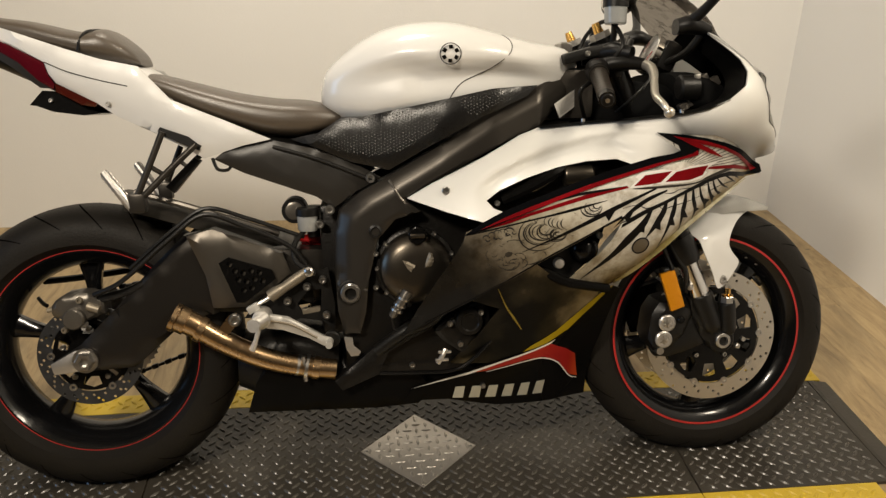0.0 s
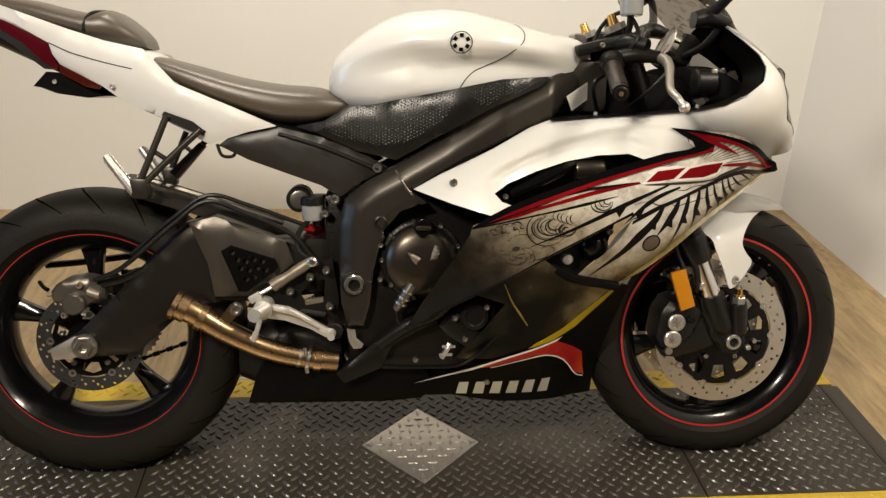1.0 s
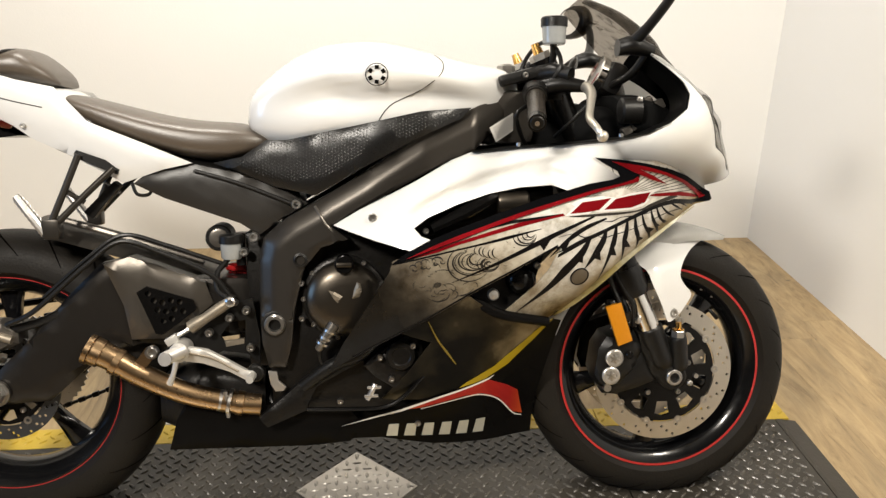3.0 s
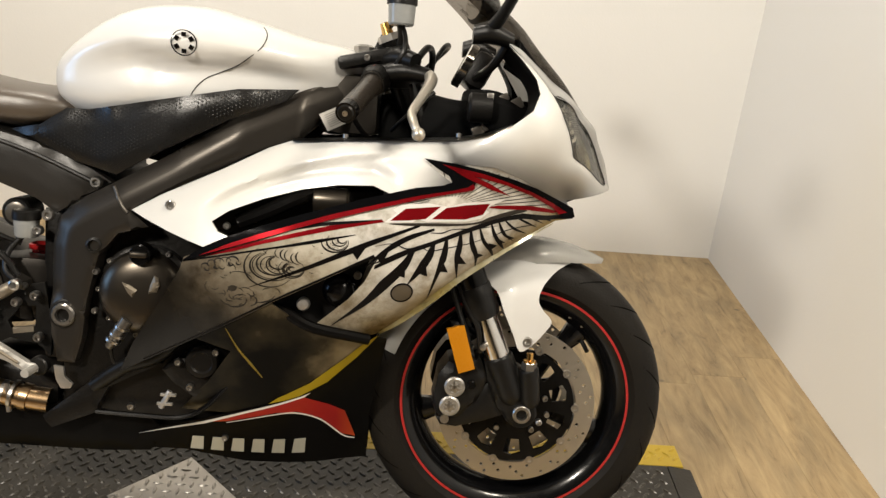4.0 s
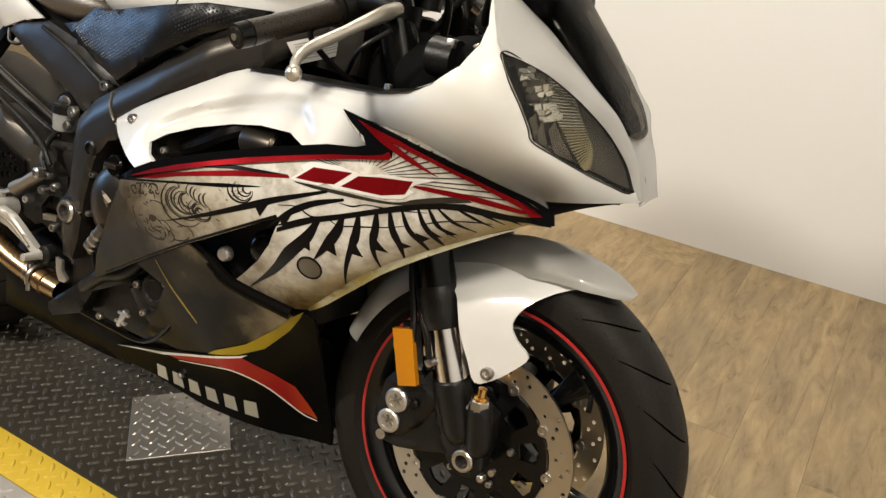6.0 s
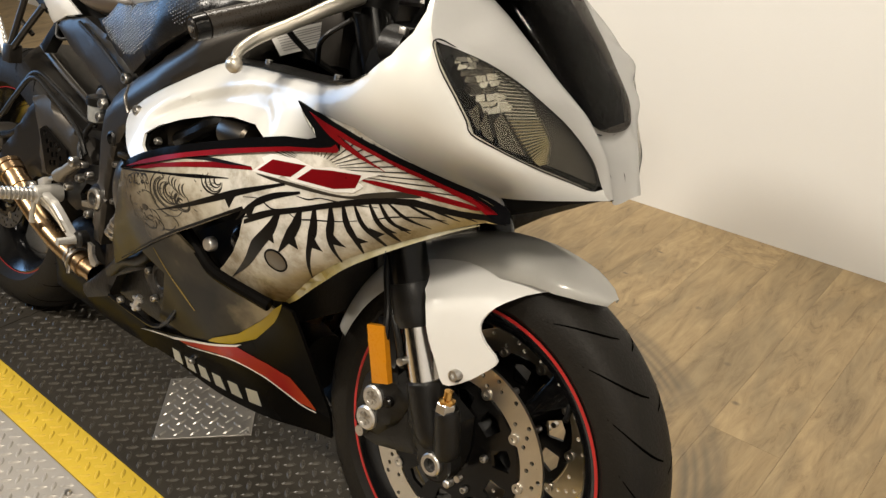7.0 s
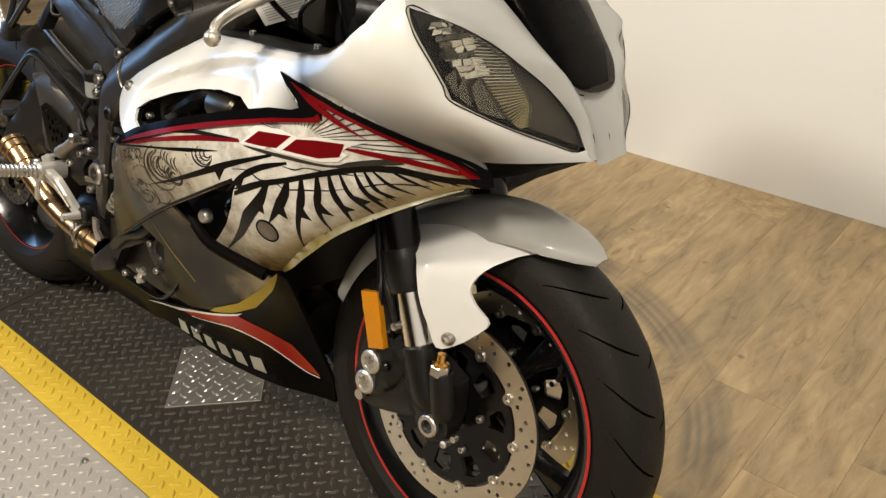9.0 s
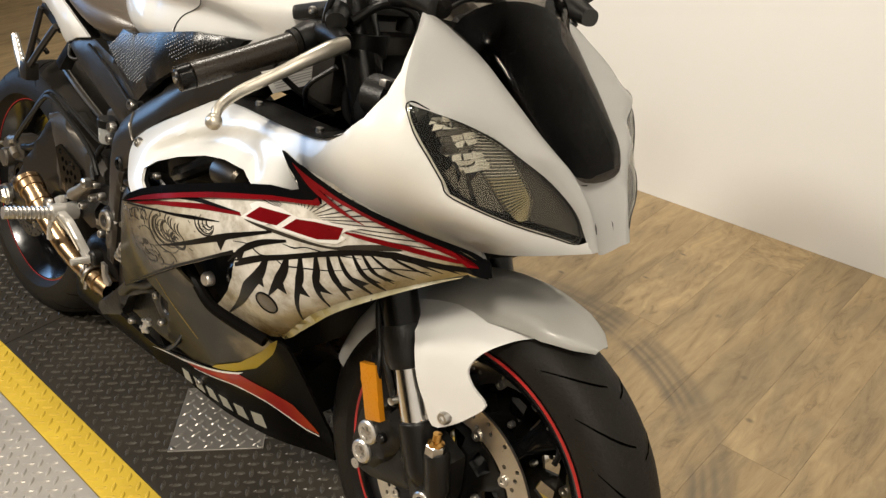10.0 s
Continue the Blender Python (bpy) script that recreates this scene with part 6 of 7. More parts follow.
# ---- engine ----
engine = tagged(empty("engine", None, motorcycle), "black and bronze four-cylinder engine")
part("crankcase", add_box(bmesh.new(), (0.53, -0.150, 0.235), (0.90, 0.150, 0.50), 0.03), M_DARK, engine, "dark cast crankcase", 40)
part("pivot_block", add_box(bmesh.new(), (0.488, -0.118, 0.330), (0.585, 0.118, 0.610), 0.012), M_DARK, engine, "dark swingarm pivot casting", 40)
part("cylinder_block", add_box(bmesh.new(), (0.62, -0.140, 0.44), (0.93, 0.140, 0.66), 0.02, Matrix.Translation((0.78, 0, 0.5)) @ Matrix.Rotation(-0.2, 4, "Y") @ Matrix.Translation((-0.78, 0, -0.5))), M_DARK, engine, "dark cylinder block", 40)
part("clutch_cover", lathe([(0.076, -0.13), (0.076, -0.176), (0.070, -0.186), (0.052, -0.196), (0.030, -0.199), (0.0004, -0.200)], "y", (0.686, 0, 0.479), 64), M_ENGINE, engine, "bronze-black clutch cover", 50)
part("clutch_flange", lathe([(0.084, -0.13), (0.084, -0.160), (0.078, -0.165), (0.070, -0.165)], "y", (0.686, 0, 0.479), 64), M_DARK, engine, "", 40)
for k in range(9):
    a = 0.35 + 2 * math.pi * k / 9
    part("cover_bolt", bolt((0.686 + 0.081 * math.cos(a), -0.164, 0.479 + 0.081 * math.sin(a)), 0.005, 0.005), M_STEEL, engine)
cap = part("oil_filler_cap", lathe([(0.0185, -0.18), (0.0185, -0.204), (0.016, -0.207), (0.0004, -0.207)], "y", (0.688, 0, 0.552), 28), M_BLACKGLOSS, engine, "black oil filler cap")
part("cap_grip", add_box(bmesh.new(), (0.673, -0.215, 0.548), (0.703, -0.205, 0.557), 0.003), M_ENGINE, cap)
for claw in ([(0.657, 0.501), (0.668, 0.498), (0.684, 0.489), (0.675, 0.475), (0.667, 0.483)], [(0.712, 0.516), (0.719, 0.513), (0.722, 0.499), (0.717, 0.487), (0.702, 0.483), (0.706, 0.499)]):
    part("cover_claw", sheet(claw, flat(-0.2035), 0.012, step=0.006, soft=0.005), M_TARNISH, engine, "bare metal claw rib")
fitting = part("sensor_fitting", tube([(0.667, -0.196, 0.434), (0.650, -0.198, 0.408), (0.634, -0.188, 0.382)], [0.012, 0.0105, 0.008], 14), M_HUG, engine, "grey hose fitting")
for u in (0.25, 0.5, 0.7):
    part("fitting_ring", tube([(0.667 - 0.033 * u, -0.197, 0.434 - 0.052 * u), (0.665 - 0.033 * u, -0.197, 0.430 - 0.052 * u)], 0.0135, 14), M_STEEL, fitting)
part("sensor_wire", tube([(0.634, -0.186, 0.382), (0.640, -0.180, 0.350), (0.665, -0.178, 0.352), (0.678, -0.176, 0.366)], 0.0035, 8), M_BLACK, engine, "black sensor wire")
for x, z in ((0.603, 0.512), (0.602, 0.441)):
    part("cover_bolt", bolt((x, -0.172, z), 0.006, 0.007), M_STEEL, engine)
part("lower_rail", sheet([(0.511, 0.240), (0.593, 0.308), (0.679, 0.369), (0.722, 0.350), (0.675, 0.327), (0.627, 0.301), (0.614, 0.276), (0.608, 0.253), (0.527, 0.219)], flat(-0.176), 0.02, step=0.015, soft=0.005), M_DARK, engine, "dark satin lower frame rail")
part("belly_edge", tube([(0.606, -0.172, 0.254), (0.690, -0.176, 0.253), (0.762, -0.178, 0.255), (0.805, -0.180, 0.279), (0.844, -0.188, 0.323)], 0.0045, 8), M_BLACKGLOSS, engine, "gloss black rolled edge")
part("lower_case_cover", sheet([(0.723, 0.342), (0.768, 0.378), (0.827, 0.411), (0.840, 0.393), (0.841, 0.340), (0.808, 0.303), (0.782, 0.294), (0.745, 0.318)], flat(-0.184), 0.04, step=0.018, soft=0.008), M_DARK, engine, "dark lower engine cover")
part("pulser_cover", lathe([(0.030, -0.15), (0.030, -0.190), (0.027, -0.194), (0.020, -0.195), (0.017, -0.192), (0.0004, -0.192)], "y", (0.797, 0, 0.363), 36), M_DARK, engine, "dark round side cover")
for x, z in ((0.755, 0.361), (0.821, 0.383), (0.777, 0.316), (0.674, 0.274)):
    part("cover_bolt", bolt((x, -0.190, z), 0.0065, 0.006), M_STEEL, engine)
part("coolant_hose", tube([(0.60, -0.165, 0.300), (0.66, -0.178, 0.345), (0.72, -0.182, 0.372), (0.78, -0.17, 0.44)], 0.014, 12), M_BLACK, engine, "black rubber hose")
clip = part("drain_clip", tube([(0.728, -0.196, 0.278), (0.738, -0.199, 0.296), (0.744, -0.197, 0.309)], 0.0055, 8), M_ALU, engine, "bright metal clip")
part("clip_bar", add_box(bmesh.new(), (0.722, -0.203, 0.283), (0.750, -0.197, 0.289), 0.002), M_ALU, clip)
part("clip_bar", add_box(bmesh.new(), (0.728, -0.203, 0.300), (0.756, -0.197, 0.306), 0.002), M_ALU, clip)
part("sump", loft([(0.40, 0.19, 0.27, 0.10), (0.55, 0.17, 0.30, 0.13), (0.75, 0.17, 0.30, 0.12), (0.92, 0.18, 0.30, 0.09), (1.02, 0.19, 0.30, 0.05)]), M_DARK, engine, "dark sump and collector")
radiator = tagged(empty("radiator", None, motorcycle), "black finned radiator behind the front wheel")
part("core", add_box(bmesh.new(), (0.955, -0.12, 0.34), (0.99, 0.12, 0.66), 0.006, Matrix.Translation((1, 0, 0.48)) @ Matrix.Rotation(-0.25, 4, "Y") @ Matrix.Translation((-1, 0, -0.48))), M_DARK, radiator)
for y in (-0.128, 0.128):
    part("tank", add_box(bmesh.new(), (0.95, y - 0.014, 0.34), (1.00, y + 0.014, 0.66), 0.01, Matrix.Translation((1, 0, 0.48)) @ Matrix.Rotation(-0.25, 4, "Y") @ Matrix.Translation((-1, 0, -0.48))), M_BLACK, radiator)
for k in range(4):
    part("header_pipe", tube([(0.86, -0.105 + 0.07 * k, 0.50), (0.95, -0.105 + 0.07 * k, 0.42), (0.94, -0.08 + 0.053 * k, 0.26), (0.82, -0.05 + 0.035 * k, 0.20)], 0.018, 12), M_COPPER, engine, "heat tinted header pipe")
# what shows through the openings in the fairing
part("air_duct", loft([(0.80, 0.58, 0.66, 0.205), (0.88, 0.60, 0.69, 0.215), (0.98, 0.62, 0.70, 0.215), (1.10, 0.64, 0.71, 0.205)], power=4), M_BLACK, motorcycle, "black inner air duct")
part("ignition_coil", lathe([(0.020, 0), (0.022, 0.004), (0.022, 0.055), (0.018, 0.060), (0.0004, 0.06)], "x", (0.985, -0.232, 0.672), 20), M_ENGINE, motorcycle, "bronze-grey ignition part")
part("duct_pipe", tube([(0.86, -0.222, 0.625), (0.91, -0.232, 0.648), (0.955, -0.236, 0.672), (0.99, -0.225, 0.69)], 0.014, 10), M_BLACKGLOSS, motorcycle, "gloss black pipe")
part("fairing_stay", tube([(0.905, -0.232, 0.492), (0.955, -0.236, 0.470), (0.998, -0.234, 0.450), (1.09, -0.205, 0.428)], 0.010, 10), M_BELLY, motorcycle, "black fairing stay")
part("window_box", sheet([(0.90, 0.485), (1.09, 0.59), (1.06, 0.50), (0.99, 0.44)], flat(-0.205), 0.02, step=0.03), M_BLACK, motorcycle, "black inner housing")
part("horn_dome", lathe([(0.030, -0.205), (0.030, -0.216), (0.024, -0.228), (0.012, -0.236), (0.0004, -0.238)], "y", (1.035, 0, 0.515), 24), M_BLACKGLOSS, motorcycle, "gloss black round horn")
part("stay_bolt", bolt((0.976, -0.234, 0.492), 0.0115, 0.009, False), M_ALU, motorcycle, "dull brass coloured bolt")
part("stay_bolt", bolt((1.065, -0.222, 0.545), 0.007, 0.006), M_STEEL, motorcycle)
REARBELLY = [(0.343, 0.232), (0.366, 0.275), (0.430, 0.272), (0.506, 0.250), (0.545, 0.262), (0.690, 0.243), (0.725, 0.195), (0.690, 0.166), (0.607, 0.160), (0.322, 0.163)]
both_sides("rear_belly_pan", sheet(REARBELLY, lambda x, z: -0.150 + 0.25 * max(0, 0.25 - z), 0.008, step=0.03, soft=0.006), M_BELLY, "gloss black rear belly fairing")
part("frame_link", sheet([(0.533, 0.338), (0.550, 0.336), (0.552, 0.318), (0.567, 0.305), (0.562, 0.297), (0.546, 0.296), (0.537, 0.312)], flat(-0.182), 0.006, step=0.012, soft=0.002), M_ALU, motorcycle, "bare alloy link plate")


# ---- swingarm, exhaust and footrests ----
swingarm = tagged(empty("swingarm", None, motorcycle), "black box-section swingarm")
SWING = [(-0.075, 0.290), (-0.022, 0.322), (0.057, 0.400), (0.143, 0.492), (0.205, 0.552), (0.267, 0.566), (0.408, 0.512), (0.470, 0.480), (0.470, 0.400), (0.332, 0.385), (0.274, 0.388), (0.203, 0.373), (0.093, 0.275), (0.002, 0.270), (-0.07, 0.272)]
_sw = sheet(SWING, flat(-0.132), 0.035, step=0.022, soft=0.016)
_sw2 = mirrored(_sw)
part("arm", _sw, M_SWING, swingarm, "black painted arm")
part("arm", _sw2, M_SWING, swingarm, "black painted arm")
part("bridge", add_box(bmesh.new(), (0.345, -0.12, 0.40), (0.50, 0.12, 0.52), 0.02), M_SWING, swingarm)
part("arm_gusset", sheet([(0.215, 0.553), (0.267, 0.567), (0.410, 0.513), (0.425, 0.470), (0.335, 0.400), (0.262, 0.400), (0.250, 0.470)], flat(-0.143), 0.015, step=0.022, soft=0.009), M_BRACE, swingarm, "dark grey upper brace")
GUARD = [(0.280, 0.498), (0.300, 0.510), (0.388, 0.481), (0.395, 0.462), (0.330, 0.413), (0.313, 0.414)]
guard_holes = []
for i in range(6):
    for j in range(4):
        x, z = 0.296 + 0.0165 * i + 0.006 * (j % 2), 0.440 + 0.0185 * j + 0.004 * (i % 2)
        hexagon = [(x + 0.0062 * math.cos(a), z + 0.0062 * math.sin(a)) for a in np.linspace(0, 2 * math.pi, 7)[:-1]]
        if all(inside((x + 1.9 * (px - x), z + 1.9 * (pz - z)), GUARD) for px, pz in hexagon):
            guard_holes.append(hexagon)
part("heel_guard", sheet(GUARD, flat(-0.153), 0.005, holes=guard_holes, step=0.014), M_BLACKGLOSS, swingarm, "black perforated guard", 20)
part("chain_adjuster", sheet([(-0.074, 0.292), (-0.025, 0.319), (0.009, 0.321), (0.018, 0.297), (0.003, 0.278), (-0.068, 0.270)], flat(-0.141), 0.008, step=0.02, soft=0.003), M_ALU, swingarm, "bare alloy axle plate")
part("axle_nut", lathe([(0.021, -0.138), (0.021, -0.150), (0.0175, -0.157), (0.0105, -0.157), (0.0095, -0.146), (0.0004, -0.146)], "y", (-0.003, 0, 0.299), 6), M_STEEL, swingarm, "steel axle nut", 20)
part("axle_washer", lathe([(0.026, -0.136), (0.026, -0.1435), (0.018, -0.1435)], "y", (-0.003, 0, 0.299), 28), M_STEEL, swingarm)
hugger = tagged(empty("hugger", None, motorcycle), "black rear tyre hugger")


def hugger_shell():
    bm = bmesh.new()
    rows = []
    for s in np.linspace(0, 1, 9):
        x, z = 0.065 + 0.36 * s, 0.640 - 0.115 * s ** 1.1
        rows.append([bm.verts.new((x + 0.02 * abs(v) ** 2, 0.098 * v, z - 0.035 * abs(v) ** 3)) for v in np.linspace(-1, 1, 11)])
    for a, b in zip(rows, rows[1:]):
        for k in range(10):
            bm.faces.new((a[k], a[k + 1], b[k + 1], b[k]))
    bmesh.ops.solidify(bm, geom=bm.faces[:], thickness=0.006)
    return bm


part("guard_shell", hugger_shell(), M_HUG, hugger)
part("rib", tube([(0.10, -0.06, 0.640), (0.22, -0.075, 0.606), (0.40, -0.08, 0.545)], 0.007, 8), M_HUG, hugger)

caliper = tagged(empty("rear_caliper", None, motorcycle), "black rear brake caliper")
part("body", sheet([(-0.072, 0.408), (-0.060, 0.424), (-0.043, 0.434), (-0.015, 0.438), (0.004, 0.437), (0.020, 0.430), (0.036, 0.424), (0.036, 0.393), (-0.002, 0.377), (-0.045, 0.380), (-0.069, 0.391)], flat(-0.122), 0.05, step=0.010, soft=0.010), M_HUG, caliper, "grey-brown cast caliper body")
part("piston_boss", lathe([(0.022, -0.11), (0.022, -0.136), (0.019, -0.140), (0.0004, -0.141)], "y", (-0.022, 0, 0.386), 28), M_HUG, caliper)
part("slide_pin", tube([(0.006, -0.128, 0.412), (0.030, -0.130, 0.404)], 0.009, 12), M_TARNISH, caliper, "tarnished slide pin")
part("bleed_nipple", tube([(-0.068, -0.118, 0.405), (-0.078, -0.120, 0.404)], 0.005, 10), M_TARNISH, caliper)
part("carrier_arm", tube([(0.02, -0.11, 0.42), (0.09, -0.118, 0.44), (0.15, -0.12, 0.47)], 0.009, 10), M_DARK, caliper)
for x, z in ((-0.010, 0.424), (-0.044, 0.362)):
    part("caliper_bolt", bolt((x, -0.124, z), 0.007, 0.007), M_TARNISH, caliper)
part("brake_hose", tube([(0.02, -0.125, 0.435), (0.085, -0.15, 0.467), (0.186, -0.155, 0.552), (0.256, -0.155, 0.600), (0.333, -0.152, 0.575), (0.422, -0.15, 0.532), (0.458, -0.15, 0.490)], 0.0052, 10, 8), M_BLACK, motorcycle, "black rubber brake hose")
part("second_hose", tube([(0.10, -0.14, 0.490), (0.20, -0.15, 0.575), (0.262, -0.15, 0.612), (0.34, -0.145, 0.590), (0.42, -0.14, 0.560), (0.455, -0.13, 0.545)], 0.0045, 8, 8), M_BLACK, motorcycle, "black rubber hose")

exhaust = tagged(empty("exhaust_pipe", None, motorcycle), "heat-tinted copper coloured exhaust stub")


def pipe(points, outer, wall=0.0018, seg=24):
    bm = bmesh.new()
    add_tube(bm, points, outer, seg, 6, None, False)
    add_tube(bm, points, [r - wall for r in outer] if not isinstance(outer, float) else outer - wall, seg, 6, None, False)
    return bm


PIPE = [(0.188, -0.172, 0.393), (0.226, -0.170, 0.374), (0.286, -0.166, 0.334), (0.365, -0.160, 0.294), (0.446, -0.152, 0.270), (0.512, -0.145, 0.259)]
part("pipe", pipe(PIPE, [0.0265, 0.0250, 0.0235, 0.0225, 0.0220, 0.0220]), M_COPPER, exhaust, "bent copper-tinted steel pipe", 50)


def collar(centre, along, r, half, mat, name, label=""):
    d = Vector(along).normalized()
    m = Matrix.Translation(centre) @ d.to_track_quat("X", "Z").to_matrix().to_4x4()
    return part(name, lathe([(r - 0.004, -half), (r, -half + 0.001), (r, half - 0.001), (r - 0.004, half)], "x", (0, 0, 0), 28, True, m), mat, exhaust, label)


collar((0.190, -0.172, 0.392), (-0.8, 0, 0.42), 0.0305, 0.006, M_COPPER, "tip_ring", "flared tip ring")
collar((0.205, -0.171, 0.385), (-0.8, 0, 0.42), 0.0285, 0.010, M_COPPER, "tip_sleeve")
collar((0.240, -0.169, 0.364), (-0.8, 0, 0.5), 0.0275, 0.007, M_COPPER, "weld_ring")
collar((0.434, -0.153, 0.273), (1, 0, -0.25), 0.0225, 0.005, M_STEEL, "clamp_ring")
collar((0.452, -0.152, 0.269), (1, 0, -0.22), 0.0275, 0.004, M_STEEL, "clamp_ring", "steel clamp ring")
collar((0.472, -0.149, 0.265), (1, 0, -0.2), 0.0250, 0.008, M_COPPER, "sleeve")
part("spring_bolt", tube([(0.446, -0.168, 0.296), (0.450, -0.170, 0.243)], 0.0045, 8), M_STEEL, exhaust)
part("hanger_tab", sheet([(0.270, 0.355), (0.290, 0.345), (0.324, 0.384), (0.314, 0.398), (0.298, 0.392)], flat(-0.178), 0.004, step=0.02), M_COPPER, exhaust, "copper tinted hanger tab")
part("hanger_bolt", bolt((0.311, -0.180, 0.384), 0.0135, 0.010), M_STEEL, exhaust)
part("silencer_box", loft([(0.30, 0.20, 0.30, 0.09), (0.36, 0.185, 0.335, 0.125), (0.44, 0.185, 0.345, 0.13), (0.52, 0.19, 0.33, 0.13)], power=4), M_DARK, motorcycle, "dark exhaust collector box")

footrest = tagged(empty("rider_footrest", None, motorcycle), "black footrest plate with bare alloy pedal and peg")
part("bracket", sheet([(0.326, 0.378), (0.345, 0.402), (0.403, 0.430), (0.459, 0.470), (0.503, 0.480), (0.516, 0.400), (0.514, 0.345), (0.490, 0.366), (0.442, 0.374), (0.426, 0.366), (0.378, 0.378)], flat(-0.146), 0.010, holes=[[(0.437, 0.405), (0.459, 0.432), (0.488, 0.436), (0.486, 0.394), (0.446, 0.388)]], step=0.014), M_BLACK, footrest, "black bracket plate", 25)
part("bracket_web", sheet([(0.446, 0.393), (0.484, 0.398), (0.484, 0.388), (0.448, 0.382)], flat(-0.150), 0.010, step=0.012, soft=0.003), M_TARNISH, footrest, "bare alloy web edge")
part("pedal_arm", sheet([(0.366, 0.398), (0.380, 0.395), (0.418, 0.388), (0.445, 0.373), (0.491, 0.345), (0.506, 0.342), (0.510, 0.328), (0.491, 0.325), (0.460, 0.343), (0.409, 0.362), (0.378, 0.366), (0.364, 0.376)], flat(-0.196), 0.012, step=0.010, soft=0.004), M_PEDAL, footrest, "bare white-alloy brake pedal")
part("pedal_rib", tube([(0.385, -0.1975, 0.384), (0.430, -0.1985, 0.372), (0.478, -0.1975, 0.344)], 0.0028, 6), M_TARNISH, footrest)
part("pedal_pivot", lathe([(0.019, -0.150), (0.019, -0.203), (0.015, -0.207), (0.0004, -0.207)], "y", (0.366, 0, 0.386), 20), M_PEDAL, footrest)
part("pedal_tip", tube([(0.502, -0.225, 0.334), (0.504, -0.19, 0.334)], 0.0075, 10), M_PEDAL, footrest)
part("tip_rubber", lathe([(0.017, -0.17), (0.017, -0.186), (0.014, -0.189), (0.0004, -0.189)], "y", (0.508, 0, 0.336), 20), M_BLACK, footrest, "black rubber stop")
peg = part("footpeg", tube([(0.372, -0.185, 0.386), (0.366, -0.24, 0.392), (0.361, -0.295, 0.398)], [0.013, 0.0115, 0.0125], 16), M_ALU, footrest, "knurled alloy footpeg")
for k in range(12):
    s = k / 11
    c = Vector((0.371 - 0.0095 * s, -0.198 - 0.09 * s, 0.388 + 0.010 * s))
    part("knurl_ring", lathe([(0.0115, -0.0022), (0.0136, 0), (0.0115, 0.0022)], "y", c, 14, True), M_ALU, peg)
part("peg_stop", tube([(0.361, -0.20, 0.372), (0.354, -0.20, 0.345), (0.345, -0.195, 0.323)], [0.0055, 0.005, 0.007], 8), M_PEDAL, footrest)
part("master_cylinder", tube([(0.383, -0.164, 0.427), (0.398, -0.165, 0.437), (0.413, -0.166, 0.446), (0.440, -0.166, 0.464), (0.462, -0.164, 0.478)], [0.0135, 0.0125, 0.0105, 0.0115, 0.010], 16), M_TARNISH, footrest, "tarnished brake master cylinder")
part("push_rod", tube([(0.344, -0.172, 0.405), (0.385, -0.166, 0.428)], 0.0048, 8), M_STEEL, footrest)
part("push_clevis", add_box(bmesh.new(), (0.336, -0.182, 0.398), (0.362, -0.166, 0.414), 0.003, Matrix.Translation((0.349, 0, 0.406)) @ Matrix.Rotation(-0.5, 4, "Y") @ Matrix.Translation((-0.349, 0, -0.406))), M_PEDAL, footrest)
part("banjo", lathe([(0.010, -0.172), (0.010, -0.184), (0.006, -0.187), (0.0004, -0.187)], "y", (0.465, 0, 0.480), 14), M_STEEL, footrest)
for x, z, r in ((0.459, 0.444, 0.0085), (0.418, 0.415, 0.0085), (0.492, 0.458, 0.0085), (0.498, 0.382, 0.0085), (0.472, 0.474, 0.006)):
    part("bracket_bolt", bolt((x, -0.158, z), r, 0.010), M_STEEL, footrest)
M_CLEAR = material("cloudy_reservoir_plastic", (0.34, 0.35, 0.345), 0.15, vary=0.45, scale=30)
res = tagged(empty("rear_reservoir", None, motorcycle), "cloudy brake reservoir with black cap")
part("cup", lathe([(0.0185, 0.558), (0.021, 0.562), (0.022, 0.588), (0.022, 0.590), (0.0004, 0.590)], "z", (0.464, -0.130, 0), 24), M_CLEAR, res)
part("cap", lathe([(0.0245, 0.590), (0.0245, 0.604), (0.022, 0.607), (0.0004, 0.607)], "z", (0.464, -0.130, 0), 24), M_BLACK, res, "black screw cap")
part("feed_hose", tube([(0.458, -0.130, 0.560), (0.436, -0.138, 0.532), (0.436, -0.150, 0.500), (0.460, -0.160, 0.480)], 0.0055, 10), M_BLACK, res)
shock = tagged(empty("rear_shock", None, motorcycle), "rear shock with red spring collar")
part("damper", tube([(0.475, -0.03, 0.36), (0.475, -0.03, 0.60)], 0.018, 16), M_DARK, shock)
for z, r in ((0.531, 0.0285), (0.519, 0.0235), (0.489, 0.0215), (0.480, 0.0245)):
    part("spring_collar", lathe([(r - 0.004, -0.006), (r, -0.004), (r, 0.004), (r - 0.004, 0.006)], "z", (0.468, -0.060, z), 28, True), M_REDPART, shock, "red anodised collar")
part("collar_sleeve", lathe([(0.0175, 0.478), (0.0185, 0.484), (0.0185, 0.518), (0.0175, 0.524)], "z", (0.468, -0.060, 0), 28), M_TARNISH, shock, "dull alloy sleeve")
part("piggyback", lathe([(0.0004, -0.03), (0.024, -0.03), (0.027, -0.026), (0.027, 0.026), (0.024, 0.03), (0.0004, 0.03)], "y", (0.436, -0.08, 0.598), 28), M_BLACK, shock, "black shock reservoir")
part("reservoir_cap", lathe([(0.019, -0.106), (0.019, -0.112), (0.014, -0.114), (0.0004, -0.112)], "y", (0.436, 0, 0.598), 28), M_HUG, shock)

